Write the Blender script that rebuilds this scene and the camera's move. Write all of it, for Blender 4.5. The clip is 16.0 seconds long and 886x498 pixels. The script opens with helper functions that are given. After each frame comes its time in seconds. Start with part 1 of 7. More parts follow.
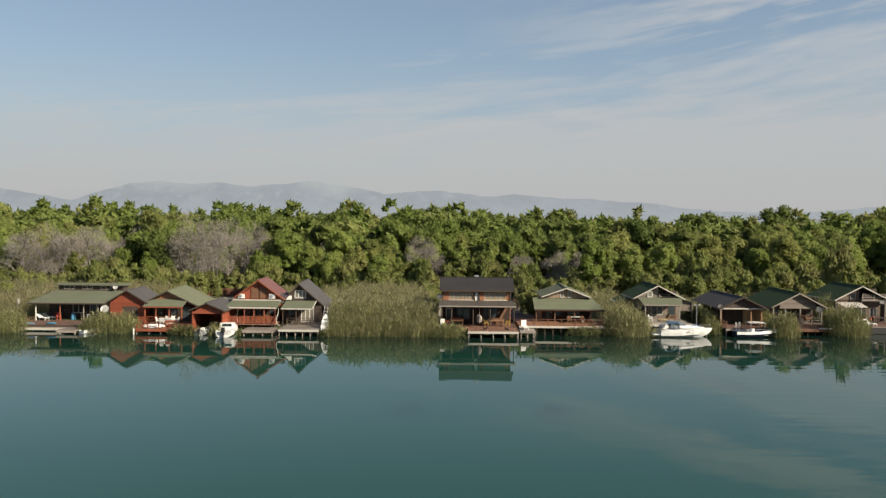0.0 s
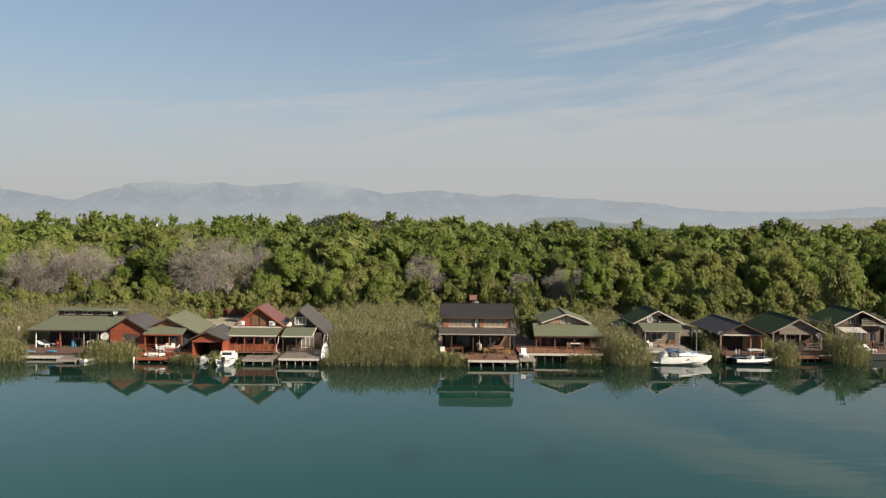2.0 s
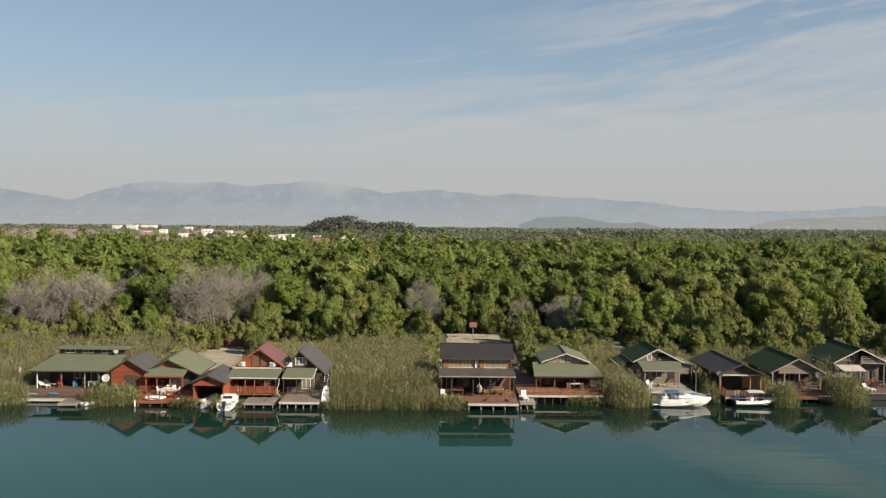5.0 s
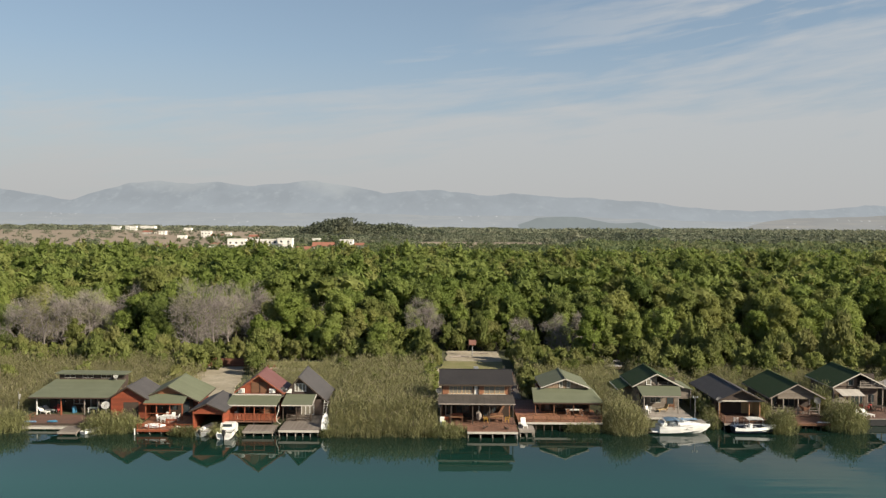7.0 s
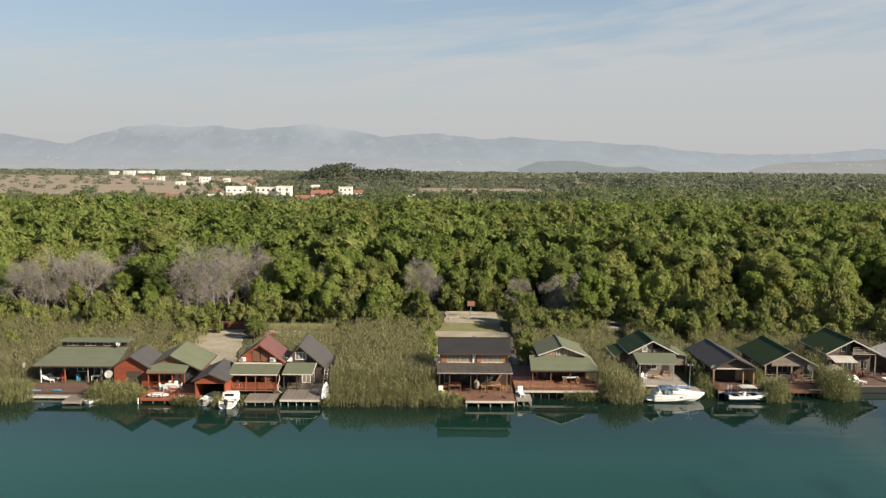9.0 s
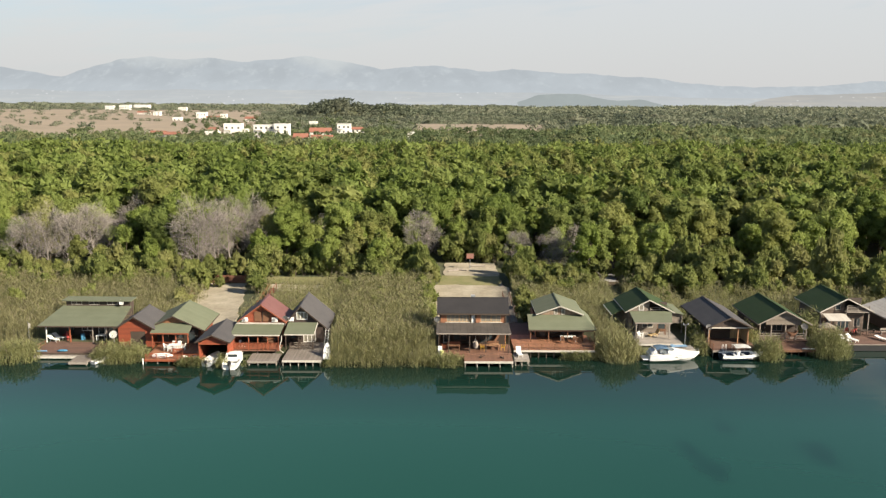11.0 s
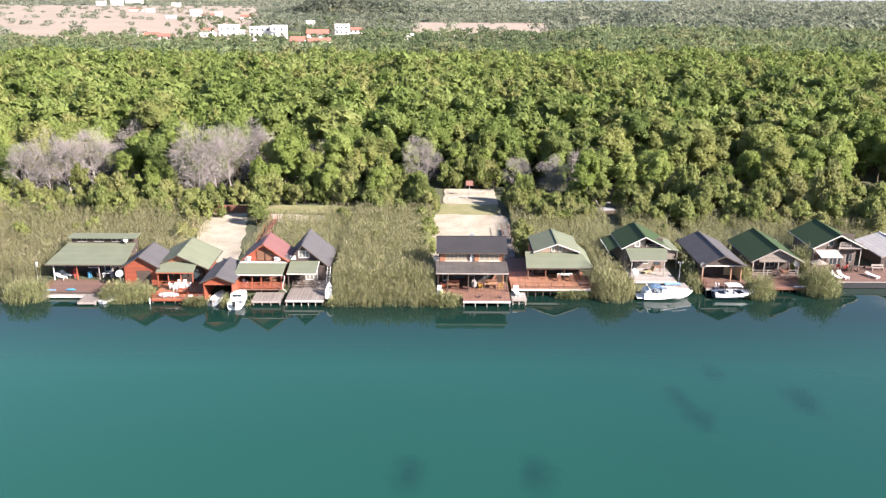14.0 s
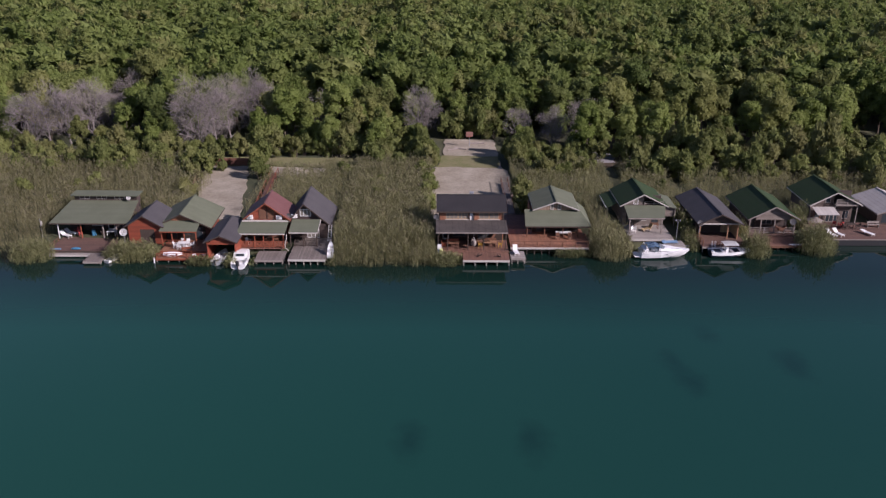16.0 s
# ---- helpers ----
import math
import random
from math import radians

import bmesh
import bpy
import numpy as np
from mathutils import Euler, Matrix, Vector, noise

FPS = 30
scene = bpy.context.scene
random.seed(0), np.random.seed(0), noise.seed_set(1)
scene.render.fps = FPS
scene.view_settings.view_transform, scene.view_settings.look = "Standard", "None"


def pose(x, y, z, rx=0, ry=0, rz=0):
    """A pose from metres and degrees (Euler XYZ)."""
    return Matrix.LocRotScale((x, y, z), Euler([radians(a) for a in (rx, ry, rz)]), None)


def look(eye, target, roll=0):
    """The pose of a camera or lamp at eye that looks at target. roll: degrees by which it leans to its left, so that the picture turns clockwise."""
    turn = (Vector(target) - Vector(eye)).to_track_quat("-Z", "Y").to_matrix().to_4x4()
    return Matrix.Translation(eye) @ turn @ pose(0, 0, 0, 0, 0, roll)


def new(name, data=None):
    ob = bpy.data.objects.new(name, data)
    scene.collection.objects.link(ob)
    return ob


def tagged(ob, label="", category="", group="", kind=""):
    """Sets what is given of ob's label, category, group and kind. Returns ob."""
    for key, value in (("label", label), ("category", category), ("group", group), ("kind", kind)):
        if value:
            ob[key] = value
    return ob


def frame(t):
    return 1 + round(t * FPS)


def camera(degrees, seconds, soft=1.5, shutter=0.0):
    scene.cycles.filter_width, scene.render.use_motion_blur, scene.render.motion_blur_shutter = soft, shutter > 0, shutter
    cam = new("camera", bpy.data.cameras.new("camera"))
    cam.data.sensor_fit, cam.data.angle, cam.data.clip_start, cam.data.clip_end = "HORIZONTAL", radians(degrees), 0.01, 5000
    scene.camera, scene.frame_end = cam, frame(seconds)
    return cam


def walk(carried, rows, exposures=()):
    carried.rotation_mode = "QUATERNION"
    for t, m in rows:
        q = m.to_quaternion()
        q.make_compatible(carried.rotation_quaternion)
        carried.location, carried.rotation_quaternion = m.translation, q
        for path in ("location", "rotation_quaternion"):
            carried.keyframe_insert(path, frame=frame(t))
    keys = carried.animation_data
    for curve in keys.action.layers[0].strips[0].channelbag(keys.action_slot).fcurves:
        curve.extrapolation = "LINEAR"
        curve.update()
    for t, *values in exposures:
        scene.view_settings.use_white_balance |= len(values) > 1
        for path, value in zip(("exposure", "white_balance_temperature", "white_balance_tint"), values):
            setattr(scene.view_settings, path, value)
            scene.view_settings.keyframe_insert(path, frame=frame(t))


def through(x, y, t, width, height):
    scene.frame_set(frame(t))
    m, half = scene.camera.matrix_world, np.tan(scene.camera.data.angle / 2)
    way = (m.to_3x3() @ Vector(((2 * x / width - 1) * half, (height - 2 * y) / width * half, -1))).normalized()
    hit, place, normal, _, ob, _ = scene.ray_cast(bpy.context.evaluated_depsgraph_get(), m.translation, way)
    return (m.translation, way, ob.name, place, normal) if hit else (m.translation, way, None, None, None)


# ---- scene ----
# ---- camera: a drone that rises straight up and tips its lens down ----
cam = camera(55.74, 16.0, 1.35)
# seconds, x, y, z, yaw, pitch, lean
ROWS = [
    (0.0, 0.034, 0.005, 13.826, -0.009, -1.629, -0.579),
    (0.5, 0.026, 0.047, 14.720, -0.006, -1.647, -0.565),
    (1.0, 0.019, 0.035, 15.631, -0.005, -1.656, -0.555),
    (1.5, 0.011, 0.030, 16.546, -0.007, -1.691, -0.544),
    (2.0, 0.021, 0.052, 17.464, -0.004, -1.690, -0.534),
    (2.5, 0.007, 0.056, 18.416, -0.005, -1.732, -0.526),
    (3.0, -0.005, 0.063, 19.378, -0.008, -1.747, -0.518),
    (3.5, -0.011, 0.088, 20.316, -0.011, -1.781, -0.509),
    (4.0, -0.042, 0.035, 21.236, -0.016, -1.782, -0.504),
    (6.5, -0.101, -0.025, 25.793, -0.057, -1.867, -0.455),
    (7.0, -0.101, 0.000, 26.671, -0.069, -1.868, -0.444),
    (7.5, -0.147, -0.050, 27.536, -0.097, -2.343, -0.431),
    (8.0, -0.112, -0.096, 28.397, -0.121, -3.453, -0.418),
    (8.5, -0.063, -0.112, 29.301, -0.138, -4.586, -0.408),
    (9.0, -0.038, -0.106, 30.235, -0.160, -5.739, -0.400),
    (11.5, -0.031, -0.259, 34.958, -0.239, -11.405, -0.351),
    (12.0, -0.011, -0.298, 35.928, -0.245, -12.543, -0.347),
    (12.5, 0.026, -0.308, 36.901, -0.251, -13.717, -0.347),
    (13.0, 0.033, -0.320, 37.893, -0.254, -14.882, -0.341),
    (13.5, 0.058, -0.330, 38.872, -0.244, -16.067, -0.341),
    (14.0, 0.090, -0.344, 39.853, -0.245, -17.242, -0.334),
    (14.5, 0.068, -0.393, 40.837, -0.251, -18.416, -0.333),
    (15.0, 0.056, -0.396, 41.744, -0.267, -19.543, -0.317),
    (15.5, 0.055, -0.426, 42.637, -0.272, -20.654, -0.312),
    (16.0, 0.063, -0.447, 43.529, -0.269, -21.776, -0.311),
]
EXPOSURES = [(0.0, 0.75, 6500, 10), (7.5, 0.78, 6500, 10), (9.0, 0.9, 6500, 10), (11.5, 1.34, 6500, 10), (12.5, 1.62, 6300, 13), (14.5, 2.14, 5650, 25), (15.0, 2.12, 5600, 30), (15.5, 1.35, 5560, 33), (16.0, 0.32, 5520, 35)]
walk(cam, [(t, pose(x, y, z, 90 + pitch, 0, yaw) @ pose(0, 0, 0, 0, 0, -lean)) for t, x, y, z, yaw, pitch, lean in ROWS], EXPOSURES)

# ---- sky and sun ----
SUN_AZ, SUN_EL = 121.0, 30.0  # degrees clockwise from +y, degrees up
sun_to = Vector((math.sin(radians(SUN_AZ)) * math.cos(radians(SUN_EL)), math.cos(radians(SUN_AZ)) * math.cos(radians(SUN_EL)), math.sin(radians(SUN_EL))))
sun_data = bpy.data.lights.new("sun", "SUN")
sun_data.energy, sun_data.angle, sun_data.color = 5.2, radians(0.8), (1.0, 0.885, 0.69)
sun = new("sun", sun_data)
sun.matrix_world = look(sun_to * 300, (0, 0, 0))

world = bpy.data.worlds.new("sky")
scene.world = world
world.use_nodes = True
wt = world.node_tree
wt.nodes.clear()


def wn(kind, **props):
    n = wt.nodes.new(kind)
    for k, v in props.items():
        setattr(n, k, v)
    return n


def wmath(op, a, b=None, clamp=False):
    n = wn("ShaderNodeMath", operation=op, use_clamp=clamp)
    for i, v in enumerate((a, b)):
        if v is None:
            continue
        if isinstance(v, (int, float)):
            n.inputs[i].default_value = v
        else:
            wt.links.new(v, n.inputs[i])
    return n.outputs[0]


def wmix(fac, a, b):
    n = wn("ShaderNodeMix", data_type="RGBA")
    if isinstance(fac, (int, float)):
        n.inputs[0].default_value = fac
    else:
        wt.links.new(fac, n.inputs[0])
    for i, v in ((6, a), (7, b)):
        if isinstance(v, tuple):
            n.inputs[i].default_value = v
        else:
            wt.links.new(v, n.inputs[i])
    return n.outputs[2]


sky = wn("ShaderNodeTexSky", sky_type="NISHITA")
sky.sun_disc, sky.sun_elevation, sky.sun_rotation = False, radians(SUN_EL), radians(SUN_AZ)
sky.air_density, sky.dust_density, sky.ozone_density = 1.0, 0.8, 0.55
coord = wn("ShaderNodeTexCoord")
sep = wn("ShaderNodeSeparateXYZ")
wt.links.new(coord.outputs["Generated"], sep.inputs[0])
up = wmath("MAXIMUM", sep.outputs[2], 0.0)
# thin cirrus by bearing and height: a veil whose upper edge climbs to the east, and a band above it
ahead = wmath("MAXIMUM", wmath("ABSOLUTE", sep.outputs[1]), 0.3)
bearing = wmath("DIVIDE", sep.outputs[0], ahead)
climb = wmath("SUBTRACT", sep.outputs[2], wmath("MULTIPLY", bearing, 0.105))


def streaks(sx, sz, seed, detail):
    flat = wn("ShaderNodeCombineXYZ")
    wt.links.new(wmath("MULTIPLY", bearing, sx), flat.inputs[0])
    wt.links.new(wmath("MULTIPLY", climb, sz), flat.inputs[1])
    flat.inputs[2].default_value = seed
    n = wn("ShaderNodeTexNoise")
    n.inputs["Scale"].default_value, n.inputs["Detail"].default_value, n.inputs["Roughness"].default_value = 1.0, detail, 0.55
    n.inputs["Distortion"].default_value = 0.4
    wt.links.new(flat.outputs[0], n.inputs["Vector"])
    return wmath("SUBTRACT", n.outputs[0], 0.5)


broad, thin = streaks(3.2, 21.0, 2.0, 5.0), streaks(9.0, 75.0, 7.0, 6.0)
rag = wmath("ADD", wmath("MULTIPLY", broad, 0.26), wmath("MULTIPLY", thin, 0.15))
veil = wmath("MULTIPLY", wmath("ADD", wmath("SUBTRACT", 0.172, climb), rag), 11.0, clamp=True)
band = wmath("MULTIPLY", wmath("ADD", wmath("SUBTRACT", 0.022, wmath("ABSOLUTE", wmath("SUBTRACT", climb, 0.212))), wmath("MULTIPLY", rag, 1.3)), 16.0, clamp=True)
band = wmath("MULTIPLY", band, wmath("MULTIPLY", wmath("SUBTRACT", bearing, 0.02), 3.0, clamp=True))
cirrus = wmath("MAXIMUM", wmath("MULTIPLY", veil, 0.72), wmath("MULTIPLY", band, 0.7))
# haze: thick at the horizon, thinning upwards
haze = wmath("POWER", wmath("SUBTRACT", 1.0, wmath("MULTIPLY", up, 5.0), clamp=True), 1.3)
col = wmix(wmath("SUBTRACT", 0.65, wmath("MULTIPLY", up, 1.3), clamp=True), sky.outputs[0], (3.8, 4.95, 6.15, 1))
col = wmix(cirrus, col, (5.7, 5.75, 5.75, 1))
col = wmix(wmath("MULTIPLY", haze, 0.95), col, (4.75, 4.75, 4.68, 1))
back = wn("ShaderNodeBackground")
back.inputs["Strength"].default_value = 0.058
wt.links.new(col, back.inputs["Color"])
wt.links.new(back.outputs[0], wn("ShaderNodeOutputWorld").inputs[0])

# ---- materials ----
def nodes_of(name):
    m = bpy.data.materials.new(name)
    m.use_nodes = True
    nt = m.node_tree
    return m, nt, nt.nodes["Principled BSDF"]


def nd(nt, kind, links=(), **vals):
    """A node; vals set its inputs by name (underscores for spaces)."""
    n = nt.nodes.new(kind)
    for k, v in vals.items():
        n.inputs[k.replace("_", " ")].default_value = v
    for src, slot in links:
        nt.links.new(src, n.inputs[slot])
    return n


def mth(nt, op, a, b=0.0, clamp=False):
    n = nt.nodes.new("ShaderNodeMath")
    n.operation, n.use_clamp = op, clamp
    for i, v in enumerate((a, b)):
        if isinstance(v, (int, float)):
            n.inputs[i].default_value = v
        else:
            nt.links.new(v, n.inputs[i])
    return n.outputs[0]


def mixc(nt, fac, a, b, blend="MIX"):
    n = nt.nodes.new("ShaderNodeMix")
    n.data_type, n.blend_type = "RGBA", blend
    for i, v in ((0, fac), (6, a), (7, b)):
        if isinstance(v, (int, float)):
            n.inputs[i].default_value = v
        elif isinstance(v, tuple):
            n.inputs[i].default_value = (*v, 1)
        else:
            nt.links.new(v, n.inputs[i])
    return n.outputs[2]


def surface(name, col, worn=None, rough=0.8, grain=6.0, patch=0.5, wear=0.5, bump=0.3, metal=0.0, boards=None, seam=0.55, tone=0.5):
    """Painted or raw surface: broad patches and fine grain between two colours; boards=(axis, width in metres) adds plank joints."""
    worn = worn or tuple(c * 0.7 for c in col)
    m, nt, b = nodes_of(name)
    tc = nt.nodes.new("ShaderNodeTexCoord").outputs["Object"]
    big = nd(nt, "ShaderNodeTexNoise", [(tc, 0)], Scale=patch, Detail=5.0, Roughness=0.6).outputs[0]
    fine = nd(nt, "ShaderNodeTexNoise", [(tc, 0)], Scale=grain, Detail=4.0, Roughness=0.65).outputs[0]
    f1 = mth(nt, "MULTIPLY", mth(nt, "SUBTRACT", mth(nt, "ADD", mth(nt, "MULTIPLY", big, 0.6), mth(nt, "MULTIPLY", fine, 0.4)), 0.36), 3.4, True)
    c = mixc(nt, mth(nt, "MULTIPLY", f1, wear), col, worn)
    height = fine
    if boards:
        axis, width = boards
        sepn = nd(nt, "ShaderNodeSeparateXYZ", [(tc, 0)])
        u = mth(nt, "DIVIDE", sepn.outputs["XYZ".index(axis)], width)
        cell = nd(nt, "ShaderNodeTexWhiteNoise", [(mth(nt, "FLOOR", u), 0)])
        c = mixc(nt, mth(nt, "MULTIPLY", cell.outputs[0], tone), c, tuple(x * 0.62 for x in worn))
        gap = mth(nt, "LESS_THAN", mth(nt, "FRACT", u), 0.1)
        c = mixc(nt, mth(nt, "MULTIPLY", gap, seam), c, tuple(x * 0.25 for x in worn))
        height = mth(nt, "SUBTRACT", fine, gap)
    nt.links.new(c, b.inputs["Base Color"])
    b.inputs["Roughness"].default_value, b.inputs["Metallic"].default_value = rough, metal
    b.inputs["Specular IOR Level"].default_value = 0.2 if rough >= 0.75 else 0.5
    bp = nd(nt, "ShaderNodeBump", [(height, "Height")], Strength=bump, Distance=0.02)
    nt.links.new(bp.outputs[0], b.inputs["Normal"])
    return m


def leafy(name, dark, light, dry, dry_share=0.25, through=0.35, clump=0.5, leaf_share=0.18, gaps=0.0, mottle=1.0):
    """Foliage: hue by plant, by clump and by leaf, with some light through the leaves; gaps: the size of the holes between leaves of a spray, per metre."""
    m, nt, b = nodes_of(name)
    geo = nt.nodes.new("ShaderNodeNewGeometry")
    info = nt.nodes.new("ShaderNodeObjectInfo")
    attr = nt.nodes.new("ShaderNodeAttribute")
    attr.attribute_name = "plant"
    plant = mth(nt, "FRACT", mth(nt, "ADD", attr.outputs["Fac"], info.outputs["Random"]))
    by_clump = nd(nt, "ShaderNodeTexNoise", [(geo.outputs["Position"], 0)], Scale=clump, Detail=3.0).outputs[0]
    by_wood = nd(nt, "ShaderNodeTexNoise", [(geo.outputs["Position"], 0)], Scale=0.022, Detail=3.0).outputs[0]
    # dense inner mass coloured slightly darker, as shade inside the crown
    mass = nt.nodes.new("ShaderNodeAttribute")
    mass.attribute_name = "dense"
    fine = nd(nt, "ShaderNodeTexNoise", [(geo.outputs["Position"], 0)], Scale=3.0, Detail=3.0, Roughness=0.7).outputs[0]
    leaf = mth(nt, "ADD", mth(nt, "SUBTRACT", mth(nt, "MULTIPLY", mth(nt, "SUBTRACT", fine, 0.5), mottle), mth(nt, "MULTIPLY", mass.outputs["Fac"], 0.06)), mth(nt, "MULTIPLY", mth(nt, "SUBTRACT", geo.outputs["Random Per Island"], 0.5), leaf_share))
    f = mth(nt, "ADD", mth(nt, "MULTIPLY", mth(nt, "SUBTRACT", by_clump, 0.5), 0.3), mth(nt, "ADD", leaf, mth(nt, "ADD", mth(nt, "MULTIPLY", plant, 0.7), mth(nt, "ADD", mth(nt, "MULTIPLY", mth(nt, "SUBTRACT", by_wood, 0.5), 0.6), 0.14))), True)
    c = mixc(nt, f, dark, light)
    other = mth(nt, "FRACT", mth(nt, "MULTIPLY", plant, 7.31))
    d = mth(nt, "MULTIPLY", mth(nt, "SUBTRACT", mth(nt, "ADD", mth(nt, "MULTIPLY", by_wood, 0.7), mth(nt, "MULTIPLY", other, 0.5)), 0.62), 4.0, True)
    c = mixc(nt, mth(nt, "MULTIPLY", d, dry_share), c, dry)
    nt.links.new(c, b.inputs["Base Color"])
    b.inputs["Roughness"].default_value = 0.7
    b.inputs["Specular IOR Level"].default_value = 0.2
    tr = nd(nt, "ShaderNodeBsdfTranslucent", [(c, "Color")])
    mx = nd(nt, "ShaderNodeMixShader", [(b.outputs[0], 1), (tr.outputs[0], 2)], Fac=through)
    if gaps:
        cut = nd(nt, "ShaderNodeTexNoise", [(geo.outputs["Position"], 0)], Scale=gaps, Detail=1.0).outputs[0]
        air = nt.nodes.new("ShaderNodeBsdfTransparent")
        mx = nd(nt, "ShaderNodeMixShader", [(mth(nt, "GREATER_THAN", cut, 0.43), 0), (air.outputs[0], 1), (mx.outputs[0], 2)])
    nt.links.new(mx.outputs[0], nt.nodes["Material Output"].inputs["Surface"])
    return m


def water_material():
    m, nt, b = nodes_of("river_water")
    geo = nt.nodes.new("ShaderNodeNewGeometry").outputs["Position"]
    deep = nd(nt, "ShaderNodeTexNoise", [(geo, 0)], Scale=0.02, Detail=3.0).outputs[0]
    c = mixc(nt, deep, (0.007, 0.041, 0.032), (0.011, 0.049, 0.039))
    # greener, paler water colour towards the west
    west = mth(nt, "MULTIPLY", mth(nt, "SUBTRACT", 25.0, nd(nt, "ShaderNodeSeparateXYZ", [(geo, 0)]).outputs[0]), 0.014, True)
    c = mixc(nt, mth(nt, "MULTIPLY", west, 0.8), c, (0.012, 0.058, 0.043))
    # bankside shade and dark reflections painted in, deepening towards the bank
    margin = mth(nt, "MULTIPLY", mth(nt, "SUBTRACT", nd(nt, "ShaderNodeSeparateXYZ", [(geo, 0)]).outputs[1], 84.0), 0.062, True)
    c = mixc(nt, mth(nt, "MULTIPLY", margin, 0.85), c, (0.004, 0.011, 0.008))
    # weed beds under the surface
    rag = nd(nt, "ShaderNodeVectorMath", [(nd(nt, "ShaderNodeTexNoise", [(geo, 0)], Scale=0.4, Detail=4.0, Roughness=0.6).outputs[1], 0)])
    rag.operation = "SUBTRACT"
    rag.inputs[1].default_value = (0.5, 0.5, 0.5)
    for x, y, r in WEEDS:
        off = nd(nt, "ShaderNodeVectorMath", [(geo, 0)])
        off.operation = "SUBTRACT"
        off.inputs[1].default_value = (x, y, 0)
        lng = nd(nt, "ShaderNodeVectorMath", [(off.outputs[0], 0)])
        lng.operation = "MULTIPLY"
        lng.inputs[1].default_value = (1.15, 0.6, 1.0)
        wob = nd(nt, "ShaderNodeVectorMath", [(rag.outputs[0], 0), (lng.outputs[0], 2)])
        wob.operation = "MULTIPLY_ADD"
        wob.inputs[1].default_value = (3.4, 3.4, 0.0)
        ln = nt.nodes.new("ShaderNodeVectorMath")
        ln.operation = "LENGTH"
        nt.links.new(wob.outputs[0], ln.inputs[0])
        k = mth(nt, "MULTIPLY", mth(nt, "SUBTRACT", r + 0.5, ln.outputs["Value"]), 0.5, True)
        c = mixc(nt, mth(nt, "MULTIPLY", k, 0.55), c, (0.005, 0.022, 0.021))
    nt.links.new(c, b.inputs["Base Color"])
    b.inputs["Roughness"].default_value, b.inputs["IOR"].default_value = 0.02, 1.33
    b.inputs["Specular IOR Level"].default_value = 0.3
    stretch = nd(nt, "ShaderNodeMapping", [(geo, 0)], Scale=(0.55, 1.0, 1.0))
    swell = nd(nt, "ShaderNodeTexNoise", [(stretch.outputs[0], 0)], Scale=0.45, Detail=3.0, Roughness=0.5).outputs[0]
    fine = nd(nt, "ShaderNodeTexNoise", [(stretch.outputs[0], 0)], Scale=2.6, Detail=3.0, Roughness=0.6).outputs[0]
    wind = nd(nt, "ShaderNodeTexNoise", [(geo, 0)], Scale=0.03, Detail=2.0).outputs[0]
    calm = mth(nt, "MULTIPLY", mth(nt, "SUBTRACT", wind, 0.35), 2.2, True)
    # long slanting wind streaks over the open reach to the east
    slant = nd(nt, "ShaderNodeMapping", [(geo, 0)], Rotation=(0, 0, radians(32)), Scale=(0.05, 0.75, 1.0))
    streaks = nd(nt, "ShaderNodeTexNoise", [(slant.outputs[0], 0)], Scale=1.0, Detail=2.0).outputs[0]
    east = mth(nt, "MULTIPLY", mth(nt, "SUBTRACT", nd(nt, "ShaderNodeSeparateXYZ", [(geo, 0)]).outputs[0], 4.0), 0.03, True)
    swell = mth(nt, "ADD", swell, mth(nt, "MULTIPLY", streaks, mth(nt, "MULTIPLY", east, 1.6)))
    h = mth(nt, "ADD", swell, mth(nt, "MULTIPLY", fine, mth(nt, "MULTIPLY", calm, 0.16)))
    bp = nd(nt, "ShaderNodeBump", [(h, "Height")], Strength=0.5, Distance=0.012)
    nt.links.new(bp.outputs[0], b.inputs["Normal"])
    return m


def ground_material():
    m, nt, b = nodes_of("ground_soil")
    geo = nt.nodes.new("ShaderNodeNewGeometry").outputs["Position"]
    broad = nd(nt, "ShaderNodeTexNoise", [(geo, 0)], Scale=0.06, Detail=6.0, Roughness=0.6).outputs[0]
    fine = nd(nt, "ShaderNodeTexNoise", [(geo, 0)], Scale=1.8, Detail=5.0, Roughness=0.7).outputs[0]
    c = mixc(nt, mth(nt, "MULTIPLY", mth(nt, "SUBTRACT", broad, 0.4), 4.0, True), (0.035, 0.05, 0.018), (0.085, 0.088, 0.035))
    c = mixc(nt, mth(nt, "MULTIPLY", fine, 0.5), c, (0.06, 0.045, 0.025))
    nt.links.new(c, b.inputs["Base Color"])
    b.inputs["Roughness"].default_value = 0.95
    bp = nd(nt, "ShaderNodeBump", [(fine, "Height")], Strength=0.6, Distance=0.1)
    nt.links.new(bp.outputs[0], b.inputs["Normal"])
    return m


